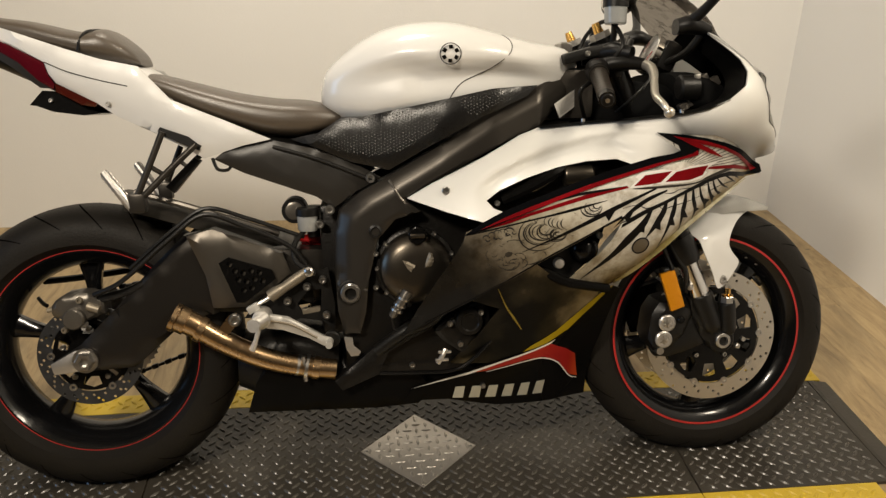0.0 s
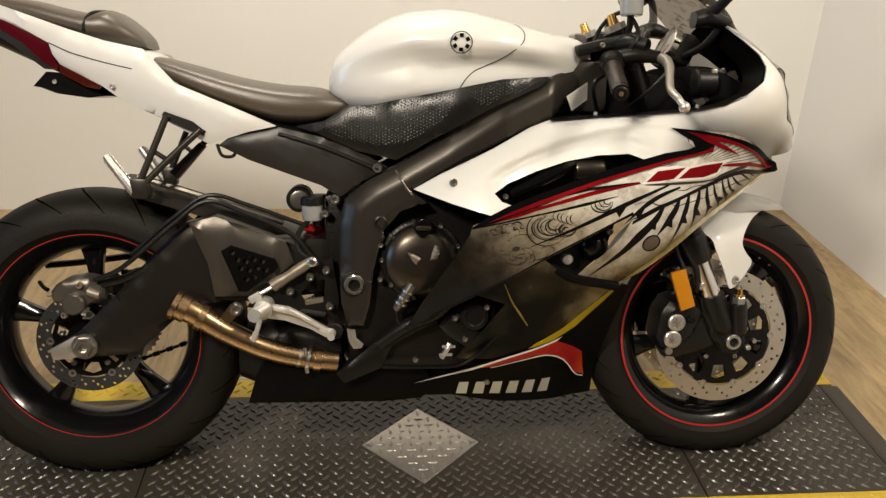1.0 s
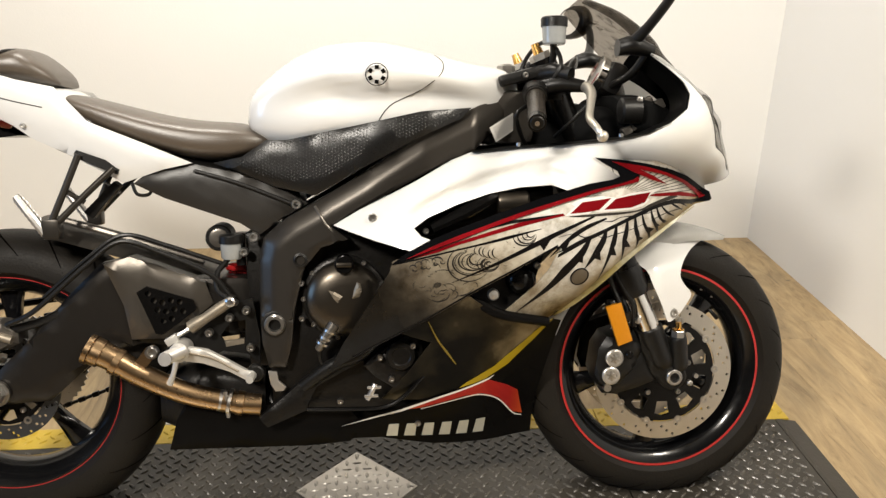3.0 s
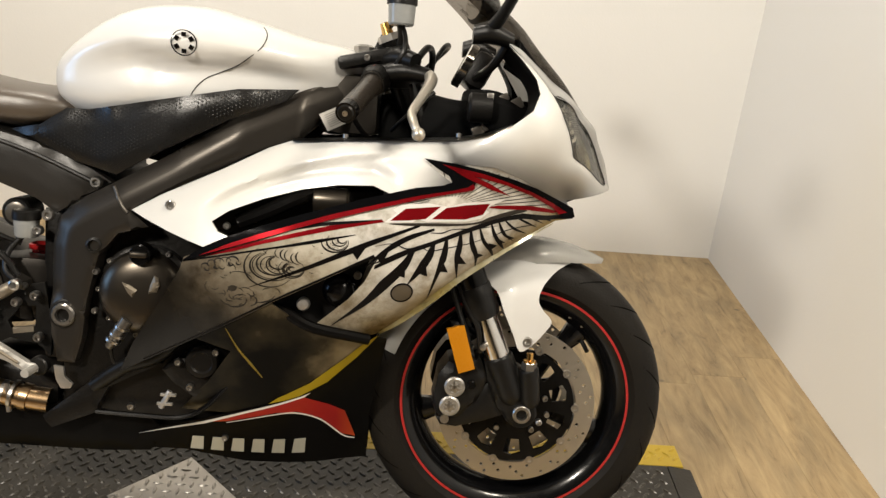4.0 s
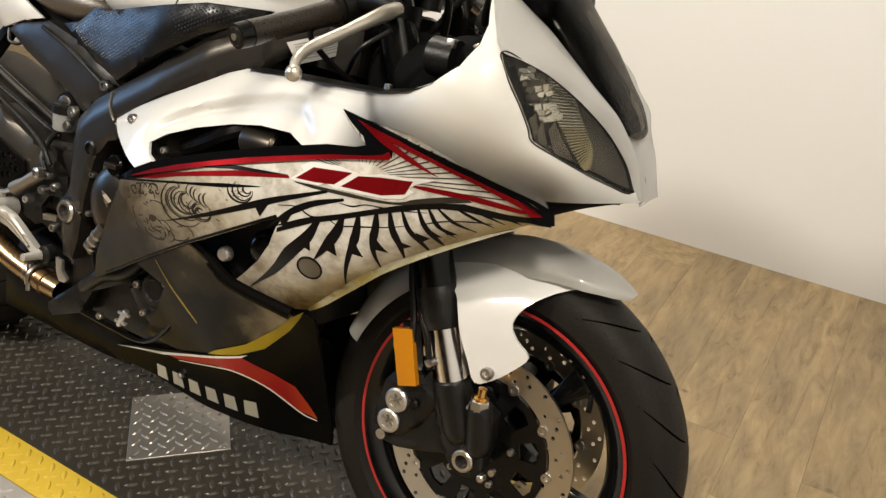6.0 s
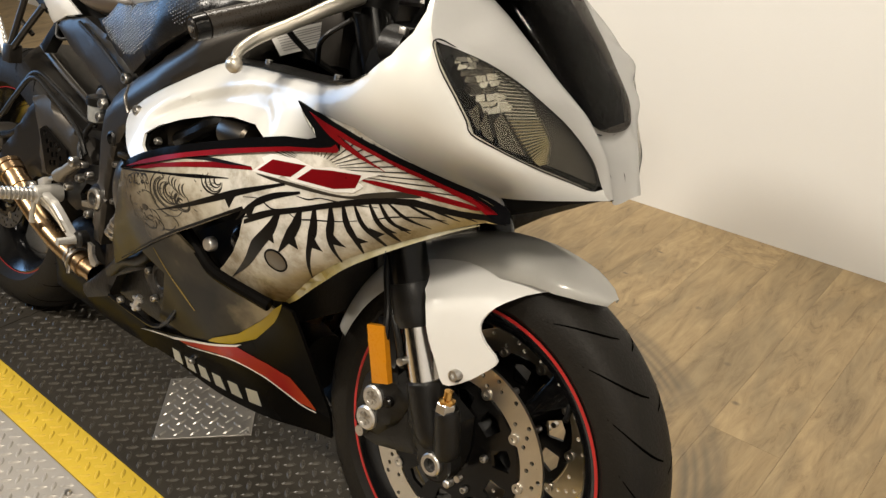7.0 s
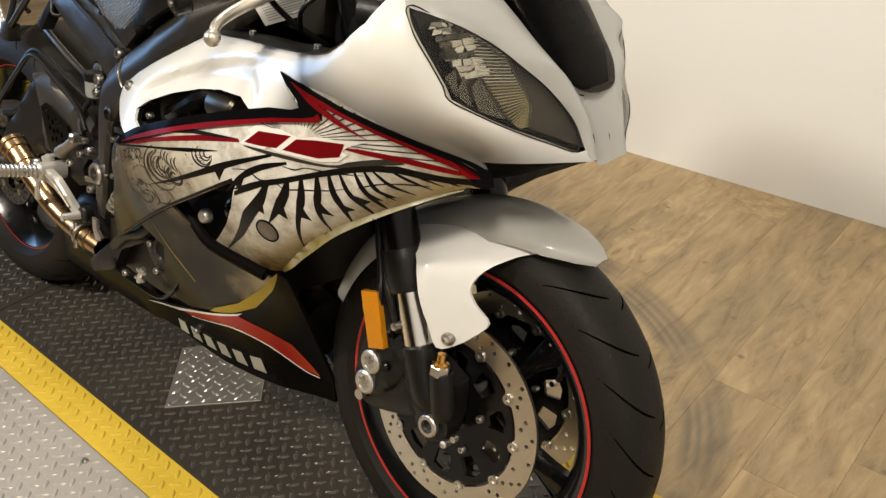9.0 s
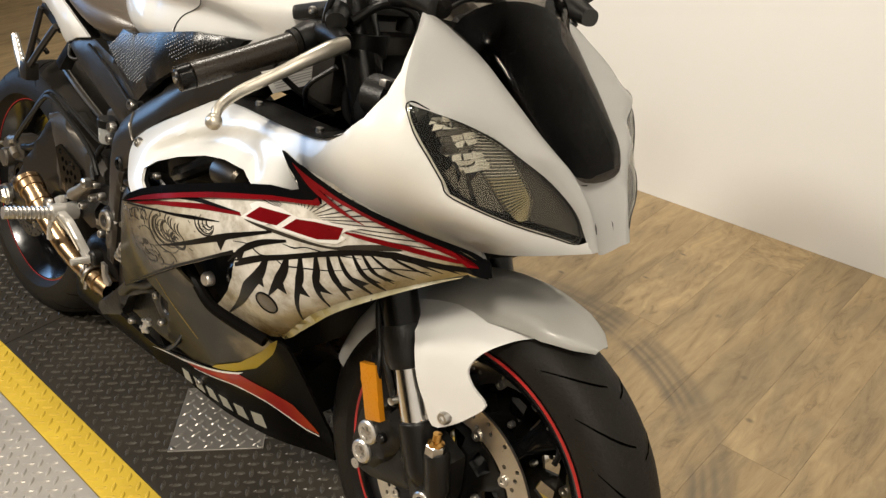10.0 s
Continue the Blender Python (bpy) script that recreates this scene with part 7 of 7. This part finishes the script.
for y in (-0.135, 0.135):
    hanger = tagged(empty("pillion_hanger", None, motorcycle), "dark tubular pillion footrest hanger")
    out = -1 if y < 0 else 1
    part("strut", tube([(0.181, y, 0.768), (0.152, y + out * 0.004, 0.70), (0.122, y + out * 0.008, 0.632)], 0.0068, 12), M_FRAME, hanger)
    part("strut", tube([(0.246, y, 0.742), (0.19, y + out * 0.004, 0.69), (0.133, y + out * 0.008, 0.634)], 0.0068, 12), M_FRAME, hanger)
    part("mount_plate", sheet([(0.171, 0.770), (0.176, 0.777), (0.252, 0.750), (0.257, 0.740), (0.251, 0.729), (0.228, 0.738), (0.204, 0.749), (0.186, 0.757), (0.175, 0.759)], flat(y - out * 0.004), 0.006, step=0.02), M_BLACK, hanger, "black mounting plate", 25)
    part("cross_brace", tube([(0.150, y, 0.700), (0.185, y - out * 0.01, 0.675)], 0.005, 8), M_FRAME, hanger)
    ppeg = part("folded_peg", tube([(0.062, y - 0.006, 0.690), (0.090, y - 0.008, 0.650), (0.118, y - 0.008, 0.610)], [0.0075, 0.0095, 0.0095], 10), M_ALU, hanger, "folded bare alloy peg")
    for k in range(8):
        s = k / 7
        part("peg_groove", lathe([(0.0095, -0.0015), (0.0112, 0), (0.0095, 0.0015)], "y", (0.068 + 0.04 * s, y - 0.007, 0.682 - 0.058 * s), 10, True), M_ALU, ppeg)
    part("pivot_block", add_box(bmesh.new(), (0.108, y - 0.018, 0.605), (0.142, y + 0.012, 0.645), 0.006), M_FRAME, hanger)
part("rear_switch", sheet([(0.235, 0.714), (0.247, 0.705), (0.191, 0.640), (0.174, 0.654)], flat(-0.105), 0.026, step=0.02, soft=0.003), M_BLACK, motorcycle, "black plastic box under the tail")
part("wire_loop", tube([(0.275, -0.12, 0.712), (0.285, -0.125, 0.690), (0.305, -0.12, 0.688), (0.312, -0.11, 0.70)], 0.0035, 8), M_BLACK, motorcycle, "black wire loop")


# ---- front end ----
def fork_x(z):
    return 1.314 - (z - 0.43) * 0.425


def fork_leg(sign):
    y = 0.112 * sign
    leg = tagged(empty("fork_leg", None, motorcycle), "upside-down fork leg, black upper tube and chrome lower")
    part("upper_tube", tube([(fork_x(0.950), y, 0.950), (fork_x(0.475), y, 0.475)], 0.0290, 24), M_BLACKGLOSS, leg, "gloss black upper tube")
    part("dust_seal", tube([(fork_x(0.520), y, 0.520), (fork_x(0.505), y, 0.505), (fork_x(0.475), y, 0.475), (fork_x(0.462), y, 0.462)], [0.0300, 0.0325, 0.0330, 0.0300], 24), M_BLACK, leg)
    part("stanchion", tube([(fork_x(0.475), y, 0.475), (fork_x(0.345), y, 0.345)], 0.0235, 28), M_CHROME, leg, "polished chrome tube")
    part("top_cap", tube([(fork_x(0.950), y, 0.950), (fork_x(0.962), y, 0.962)], 0.022, 6), M_STEEL, leg)
    part("preload_cap", tube([(fork_x(0.962), y, 0.962), (fork_x(0.982), y, 0.982)], [0.011, 0.008], 12), M_GOLD, leg, "gold adjuster cap")
    out = 1 if sign < 0 else -1

    def place(name, outline, face, thick, mat, label="", soft=0.008, holes=()):
        bm = sheet(outline, flat(face), thick, step=0.016, soft=soft, holes=holes)
        if sign > 0:
            bmesh.ops.scale(bm, vec=(1, -1, 1), verts=bm.verts[:])
        return part(name, bm, mat, leg, label)

    def spin(name, rings, x, z, mat, label="", seg=24):
        bm = lathe(rings, "y", (x, 0, z), seg)
        if sign > 0:
            bmesh.ops.scale(bm, vec=(1, -1, 1), verts=bm.verts[:])
        return part(name, bm, mat, leg, label)

    place("fork_bottom", [(1.306, 0.380), (1.345, 0.388), (1.364, 0.372), (1.406, 0.352), (1.410, 0.300), (1.405, 0.268), (1.384, 0.252), (1.358, 0.262), (1.338, 0.290), (1.318, 0.330)], -0.128, 0.042, M_BLACK, "black cast axle clamp", 0.010)
    part("stanchion_socket", tube([(fork_x(0.388), y, 0.388), (fork_x(0.378), y, 0.378), (fork_x(0.318), y, 0.318), (fork_x(0.298), y, 0.298)], [0.0265, 0.0285, 0.0275, 0.018], 24), M_BLACK, leg)
    part("damper_pillar", tube([(1.400, sign * 0.118, 0.298), (1.398, sign * 0.121, 0.310), (1.392, sign * 0.127, 0.362), (1.390, sign * 0.128, 0.372)], [0.015, 0.0195, 0.0190, 0.0165], 24), M_BLACK, leg)
    place("caliper_carrier", [(1.330, 0.345), (1.345, 0.300), (1.352, 0.272), (1.310, 0.256), (1.262, 0.243), (1.232, 0.246), (1.222, 0.262), (1.262, 0.285), (1.300, 0.318)], -0.116, 0.018, M_BLACK, "black caliper carrier arm", 0.006)
    spin("axle_boss", [(0.030, -0.10), (0.030, -0.124), (0.026, -0.127), (0.0004, -0.127)], 1.384, 0.281, M_BLACK, "", 28)
    spin("axle_end", [(0.0175, -0.125), (0.0175, -0.134), (0.0155, -0.136), (0.0105, -0.136), (0.0095, -0.124), (0.0004, -0.124)], 1.384, 0.281, M_STEEL, "hollow steel axle end")
    spin("clamp_bolt", [(0.006, -0.125), (0.006, -0.136), (0.004, -0.138), (0.0004, -0.138)], 1.418, 0.268, M_STEEL, "", 14)
    spin("clamp_bolt", [(0.005, -0.125), (0.005, -0.134), (0.0004, -0.134)], 1.432, 0.283, M_STEEL, "", 14)
    part("adjuster", lathe([(0.009, 0.372), (0.0125, 0.376), (0.0125, 0.388), (0.007, 0.390), (0.0065, 0.402), (0.0004, 0.403)], "z", (1.390, sign * 0.132, 0), 12), M_GOLD, leg, "gold damping adjuster")
    part("adjuster_collar", lathe([(0.0145, 0.370), (0.0145, 0.383), (0.012, 0.386), (0.0004, 0.386)], "z", (1.390, sign * 0.132, 0), 6), M_STEEL, leg)
    # fender leg
    guard = smooth_loop([(1.262, 0.545), (1.300, 0.574), (1.340, 0.590), (1.385, 0.594), (1.430, 0.587), (1.470, 0.570), (1.440, 0.552), (1.412, 0.528), (1.401, 0.500), (1.412, 0.478), (1.432, 0.455), (1.417, 0.432), (1.395, 0.411), (1.371, 0.401), (1.355, 0.435), (1.334, 0.478), (1.318, 0.515), (1.290, 0.530)], 3)

    def flare(x, z):
        r = math.dist((x, z), FRONT)
        s = max(0.0, min(1.0, (0.312 - r) / 0.075))
        return -float(np.interp(r, [0.20, 0.237, 0.255, 0.272, 0.288, 0.305, 0.33], [0.136, 0.132, 0.118, 0.096, 0.075, 0.052, 0.03])) + 0.50 * max(0.0, x - 1.345) * s

    bm = sheet(guard, flare, 0.004, step=0.014)
    if sign > 0:
        bmesh.ops.scale(bm, vec=(1, -1, 1), verts=bm.verts[:])
    part("fork_guard", bm, M_WHITE, leg, "pearl white fork guard", 50)
    spin("guard_bolt", [(0.0105, -0.102), (0.0105, -0.117), (0.008, -0.122), (0.005, -0.122), (0.0045, -0.117), (0.0004, -0.117)], 1.384, 0.419, M_STEEL, "", 16)
    # caliper
    place("caliper_body", [(1.222, 0.345), (1.240, 0.372), (1.296, 0.388), (1.318, 0.345), (1.300, 0.300), (1.268, 0.262), (1.225, 0.262), (1.214, 0.290)], -0.124, 0.075, M_BLACK, "black radial brake caliper", 0.012)
    for x, z in ((1.254, 0.326), (1.247, 0.288)):
        spin("piston_cap", [(0.0195, -0.115), (0.0195, -0.128), (0.0165, -0.1305), (0.0115, -0.1305), (0.0105, -0.129), (0.0004, -0.129)], x, z, M_ALU, "bright alloy piston cap", 28)
        if sign < 0:
            for a in (0.4, 1.45, 2.5):
                bm = add_box(bmesh.new(), (-0.011, -0.0008, -0.0022), (0.011, 0.0008, 0.0022), 0.0006, Matrix.Translation((x, -0.1302, z)) @ Matrix.Rotation(a, 4, "Y"))
                part("cap_slot", bm, M_STEEL, leg)
    spin("caliper_bolt", [(0.0085, -0.118), (0.0085, -0.131), (0.006, -0.134), (0.0004, -0.134)], 1.285, 0.333, M_BLACKGLOSS, "", 14)
    spin("caliper_bolt", [(0.0085, -0.118), (0.0085, -0.129), (0.0004, -0.129)], 1.239, 0.262, M_STEEL, "", 14)
    # reflector
    ref = place("reflector_bracket", [(1.236, 0.452), (1.266, 0.458), (1.294, 0.365), (1.270, 0.352)], -0.130, 0.004, M_BLACK)
    place("reflector", [(1.230, 0.440), (1.262, 0.449), (1.288, 0.367), (1.258, 0.356)], -0.141, 0.010, M_ORANGE, "amber side reflector", 0.0015)
    part("brake_line", tube([(1.265, y * 1.12, 0.385), (1.262, y * 1.18, 0.44), (1.250, y * 1.1, 0.475), (1.232, y * 1.05, 0.53), (1.215, y * 0.9, 0.60)], 0.0055, 10), M_BLACK, leg, "black brake line")
    part("brake_line", tube([(1.296, y * 1.1, 0.395), (1.288, y * 1.22, 0.445), (1.268, y * 1.18, 0.478), (1.244, y * 1.08, 0.53)], 0.005, 10), M_BLACK, leg, "black brake line")
    spin("line_bolt", [(0.006, -0.12), (0.006, -0.138), (0.0004, -0.139)], 1.300, 0.408, M_STEEL, "", 12)
    return leg


fork_leg(-1)
fork_leg(1)


def fender_shell():
    bm = bmesh.new()
    rows = []
    for a in np.linspace(61.3, 160, 30):
        t = radians(a)
        r = float(np.interp(a, [61, 75, 100, 130, 160], [0.331, 0.327, 0.321, 0.312, 0.298]))
        w = float(np.interp(a, [61, 64, 71, 85, 110, 160], [0.010, 0.034, 0.058, 0.072, 0.078, 0.080]))
        drop = float(np.interp(a, [61, 71, 90, 130, 160], [0.010, 0.026, 0.045, 0.050, 0.040]))
        row = []
        for v in np.linspace(-1, 1, 19):
            rr = r - drop * abs(v) ** 2.6
            row.append(bm.verts.new((FRONT[0] + rr * math.cos(t), w * math.sin(v * math.pi / 2) ** 1 if abs(v) < 1 else w * v, FRONT[1] + rr * math.sin(t))))
        rows.append(row)
    for a, b in zip(rows, rows[1:]):
        for k in range(18):
            bm.faces.new((a[k], a[k + 1], b[k + 1], b[k]))
    bmesh.ops.solidify(bm, geom=bm.faces[:], thickness=-0.004)
    return bm


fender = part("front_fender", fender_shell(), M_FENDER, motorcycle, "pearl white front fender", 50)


# ---- handlebars and cockpit ----
cockpit = tagged(empty("steering_head_clamp", None, motorcycle), "black top clamp with cables and lock")
part("top_clamp", add_box(bmesh.new(), (1.002, -0.145, 0.908), (1.122, 0.145, 0.931), 0.008, Matrix.Translation((1.061, 0, 0.919)) @ Matrix.Rotation(-0.25, 4, "Y") @ Matrix.Translation((-1.061, 0, -0.919))), M_BLACK, cockpit, "black cast top clamp", 40)
part("lower_clamp", add_box(bmesh.new(), (1.110, -0.135, 0.700), (1.205, 0.135, 0.735), 0.010), M_BLACK, cockpit, "black cast lower clamp", 40)
part("stem_nut", lathe([(0.020, 0.93), (0.020, 0.946), (0.014, 0.950), (0.0004, 0.950)], "z", (1.040, 0, 0), 6), M_STEEL, cockpit)
part("ignition_lock", lathe([(0.022, 0.90), (0.022, 0.950), (0.018, 0.955), (0.0004, 0.955)], "z", (1.105, 0.0, 0), 20), M_BLACK, cockpit)
part("key", add_box(bmesh.new(), (1.101, -0.010, 0.955), (1.109, 0.010, 0.985), 0.003), M_BLACK, cockpit)
part("clamp_bolt", bolt((1.055, -0.146, 0.917), 0.006, 0.006), M_STEEL, cockpit)


def bar(sign):
    grip_in, grip_out = Vector((1.068, sign * 0.185, 0.872)), Vector((1.042, sign * 0.325, 0.826))
    d = (grip_out - grip_in).normalized()
    clip = tagged(empty("handlebar", None, motorcycle), "black clip-on handlebar with rubber grip")
    part("tube", tube([grip_in - d * 0.08, grip_out], 0.011, 14), M_BLACK, clip)
    part("bar_clamp", lathe([(0.027, -0.016), (0.035, -0.016), (0.035, 0.016), (0.027, 0.016)], "z", (fork_x(0.885), sign * 0.107, 0.885), 24, True), M_BLACK, clip)
    g = part("grip", tube([grip_in, grip_in.lerp(grip_out, 0.5), grip_out], [0.0185, 0.0166, 0.0172], 20), M_GRIP, clip, "black rubber grip")
    part("grip_flange", tube([grip_in - d * 0.004, grip_in + d * 0.004], 0.0215, 20), M_RUBBER, clip)
    part("bar_end", tube([grip_out + d * 0.002, grip_out + d * 0.020], [0.0172, 0.0165], 20), M_BLACKGLOSS, clip, "black bar-end weight")
    part("bar_end_ring", tube([grip_out + d * 0.018, grip_out + d * 0.0225], [0.0150, 0.0110], 20), M_DARK, clip)
    part("end_screw", tube([grip_out + d * 0.022, grip_out + d * 0.0245], 0.0045, 10), M_STEEL, clip)
    sw = grip_in - d * 0.030
    part("switch_housing", loft([(-0.024, -0.020, 0.020, 0.020), (0.0, -0.024, 0.026, 0.026), (0.024, -0.022, 0.022, 0.021)], per=3), M_BLACK, clip, "black switch housing").matrix_basis = Matrix.Translation(sw) @ d.to_track_quat("X", "Z").to_matrix().to_4x4()
    part("kill_switch", add_box(bmesh.new(), (1.066, sign * 0.163 - 0.006, 0.893), (1.082, sign * 0.163 + 0.006, 0.905), 0.003), M_REDPART if sign < 0 else M_BLACK, clip, "red kill switch" if sign < 0 else "")
    pivot = Vector((1.165, sign * 0.180, 0.893))
    part("lever_perch", tube([(1.075, sign * 0.150, 0.890), (1.120, sign * 0.165, 0.898), pivot], [0.016, 0.017, 0.012], 14), M_BLACK, clip, "black lever perch")
    lever = part("lever", tube([pivot, (1.168, sign * 0.210, 0.885), (1.164, sign * 0.240, 0.872), (1.153, sign * 0.275, 0.852), (1.140, sign * 0.320, 0.828), (1.144, sign * 0.350, 0.812), (1.150, sign * 0.360, 0.800)], [0.010, 0.011, 0.0095, 0.008, 0.0075, 0.0068, 0.006], 12, 6), M_LEVER, clip, "cast alloy brake lever" if sign < 0 else "cast alloy clutch lever")
    bm = bmesh.new()
    bmesh.ops.create_uvsphere(bm, u_segments=16, v_segments=10, radius=0.0105, matrix=Matrix.Translation((1.152, sign * 0.363, 0.796)))
    part("lever_ball", bm, M_LEVER, lever)
    return clip


bar(-1)
bar(1)
brake = tagged(empty("brake_master_cylinder", None, motorcycle), "black brake master cylinder with cloudy reservoir")
part("cylinder_body", tube([(1.075, -0.115, 0.915), (1.110, -0.150, 0.922), (1.140, -0.178, 0.915)], [0.015, 0.018, 0.014], 14), M_BLACK, brake)
part("reservoir", lathe([(0.020, 0.975), (0.0225, 0.978), (0.024, 1.010), (0.0004, 1.010)], "z", (1.110, -0.155, 0), 24), M_CLEAR, brake, "cloudy fluid reservoir")
part("reservoir_cap", lathe([(0.0265, 1.010), (0.0265, 1.026), (0.024, 1.029), (0.0004, 1.029)], "z", (1.110, -0.155, 0), 24), M_BLACK, brake, "black screw cap")
part("reservoir_stay", tube([(1.110, -0.150, 0.975), (1.112, -0.140, 0.955), (1.105, -0.130, 0.930)], 0.007, 10), M_BLACK, brake)
part("front_hose", tube([(1.140, -0.150, 0.918), (1.160, -0.110, 0.945), (1.170, -0.060, 0.930), (1.165, -0.040, 0.860), (1.170, -0.06, 0.74)], 0.0062, 10, 8), M_BLACK, brake, "black brake hose")
part("throttle_cable", tube([(1.085, -0.150, 0.880), (1.120, -0.175, 0.935), (1.105, -0.120, 0.985), (1.075, -0.06, 0.96), (1.04, -0.05, 0.87)], 0.0045, 8, 8), M_BLACK, cockpit, "black cable")
part("throttle_cable", tube([(1.060, -0.160, 0.860), (1.030, -0.185, 0.838), (1.045, -0.150, 0.80), (1.07, -0.10, 0.77)], 0.0045, 8, 8), M_BLACK, cockpit, "black cable")
part("clutch_cable", tube([(1.140, 0.180, 0.905), (1.200, 0.10, 0.960), (1.190, 0.0, 0.955), (1.150, -0.04, 0.88), (1.11, -0.06, 0.80)], 0.0045, 8, 8), M_BLACK, cockpit, "black cable")
part("wire_stay", tube([(1.105, -0.185, 0.795), (1.140, -0.215, 0.832), (1.175, -0.20, 0.865)], 0.0035, 8), M_BLACK, cockpit)
# Added dark body that closes the gap, standing in for the hollow's shade.
part("cockpit_filler", loft([(1.08, 0.74, 0.86, 0.10), (1.15, 0.74, 0.87, 0.14), (1.22, 0.75, 0.86, 0.16), (1.30, 0.77, 0.86, 0.17)]), M_CAVITY, cockpit, "dark filler body in the cockpit hollow")
dash = tagged(empty("instrument_cluster", None, motorcycle), "black instrument cluster with round dial")
part("housing", add_box(bmesh.new(), (1.238, -0.085, 0.880), (1.280, 0.085, 0.950), 0.016, Matrix.Translation((1.258, 0, 0.915)) @ Matrix.Rotation(0.45, 4, "Y") @ Matrix.Translation((-1.258, 0, -0.915))), M_BLACK, dash, "", 40)
_face = Matrix.Translation((1.236, -0.035, 0.922)) @ Matrix.Rotation(0.45, 4, "Y")
part("dial_rim", lathe([(0.044, 0.004), (0.044, -0.010), (0.040, -0.012), (0.039, 0.0)], "x", (0, 0, 0), 32, True, _face), M_CHROME, dash, "bright dial rim")
part("dial_face", lathe([(0.040, -0.003), (0.0004, -0.003)], "x", (0, 0, 0), 32, False, _face), M_STICKER, dash, "pale dial face")
part("dial_needle", add_box(bmesh.new(), (-0.006, -0.0012, -0.028), (-0.0045, 0.0012, 0.006), 0.0004, _face @ Matrix.Rotation(0.6, 4, "X")), M_REDPART, dash)
part("fairing_bracket", tube([(1.25, -0.08, 0.90), (1.275, -0.13, 0.92), (1.295, -0.16, 0.955)], 0.008, 10), M_BLACK, dash)
part("fairing_bracket", tube([(1.25, 0.08, 0.90), (1.275, 0.13, 0.92), (1.295, 0.14, 0.955)], 0.008, 10), M_BLACK, dash)
part("lamp_back", loft([(1.24, 0.80, 0.88, 0.17), (1.29, 0.79, 0.88, 0.20), (1.34, 0.78, 0.86, 0.19)], power=3.5), M_CAVITY, dash, "dark headlamp back")
part("lamp_socket", lathe([(0.022, -0.02), (0.026, -0.016), (0.026, 0.02), (0.0004, 0.02)], "x", (1.255, -0.19, 0.845), 18), M_BLACK, dash)
for x, y, z in ((1.27, -0.205, 0.865), (1.262, -0.20, 0.832)):
    part("socket_clip", add_box(bmesh.new(), (x - 0.006, y - 0.004, z - 0.006), (x + 0.006, y + 0.004, z + 0.006), 0.002), M_STEEL, dash)


def mirror(sign):
    ob = tagged(empty("rear_view_mirror", None, motorcycle), "black rear-view mirror on a slim stalk")
    part("foot", loft([(1.235, 0.952, 0.985, 0.020), (1.265, 0.955, 0.992, 0.030), (1.305, 0.950, 0.975, 0.022)]), M_BLACK, ob, "black rubber foot").location = (0, sign * 0.165, 0)
    part("stalk", tube([(1.262, sign * 0.170, 0.975), (1.282, sign * 0.215, 1.005), (1.300, sign * 0.285, 1.050), (1.298, sign * 0.320, 1.072)], [0.013, 0.010, 0.009, 0.010], 12), M_BLACK, ob)
    head = loft([(-0.022, -0.030, 0.030, 0.055), (-0.014, -0.040, 0.040, 0.070), (0.006, -0.038, 0.038, 0.066), (0.030, -0.018, 0.018, 0.035), (0.036, -0.006, 0.006, 0.012)], power=2.6)
    part("shell", head, M_BLACK, ob, "black mirror shell").matrix_basis = Matrix.Translation((1.285, sign * 0.365, 1.085)) @ Matrix.Rotation(sign * 0.25, 4, "Z")
    glass = lathe([(0.050, -0.0235), (0.050, -0.0220), (0.0004, -0.0220)], "x", (0, 0, 0), 28)
    bmesh.ops.scale(glass, vec=(1, 1.15, 0.62), verts=glass.verts[:])
    part("glass", glass, M_CHROME, ob, "mirror glass").matrix_basis = Matrix.Translation((1.285, sign * 0.365, 1.085)) @ Matrix.Rotation(sign * 0.25, 4, "Z")
    return ob


mirror(-1)
mirror(1)

lay_planks(floor)
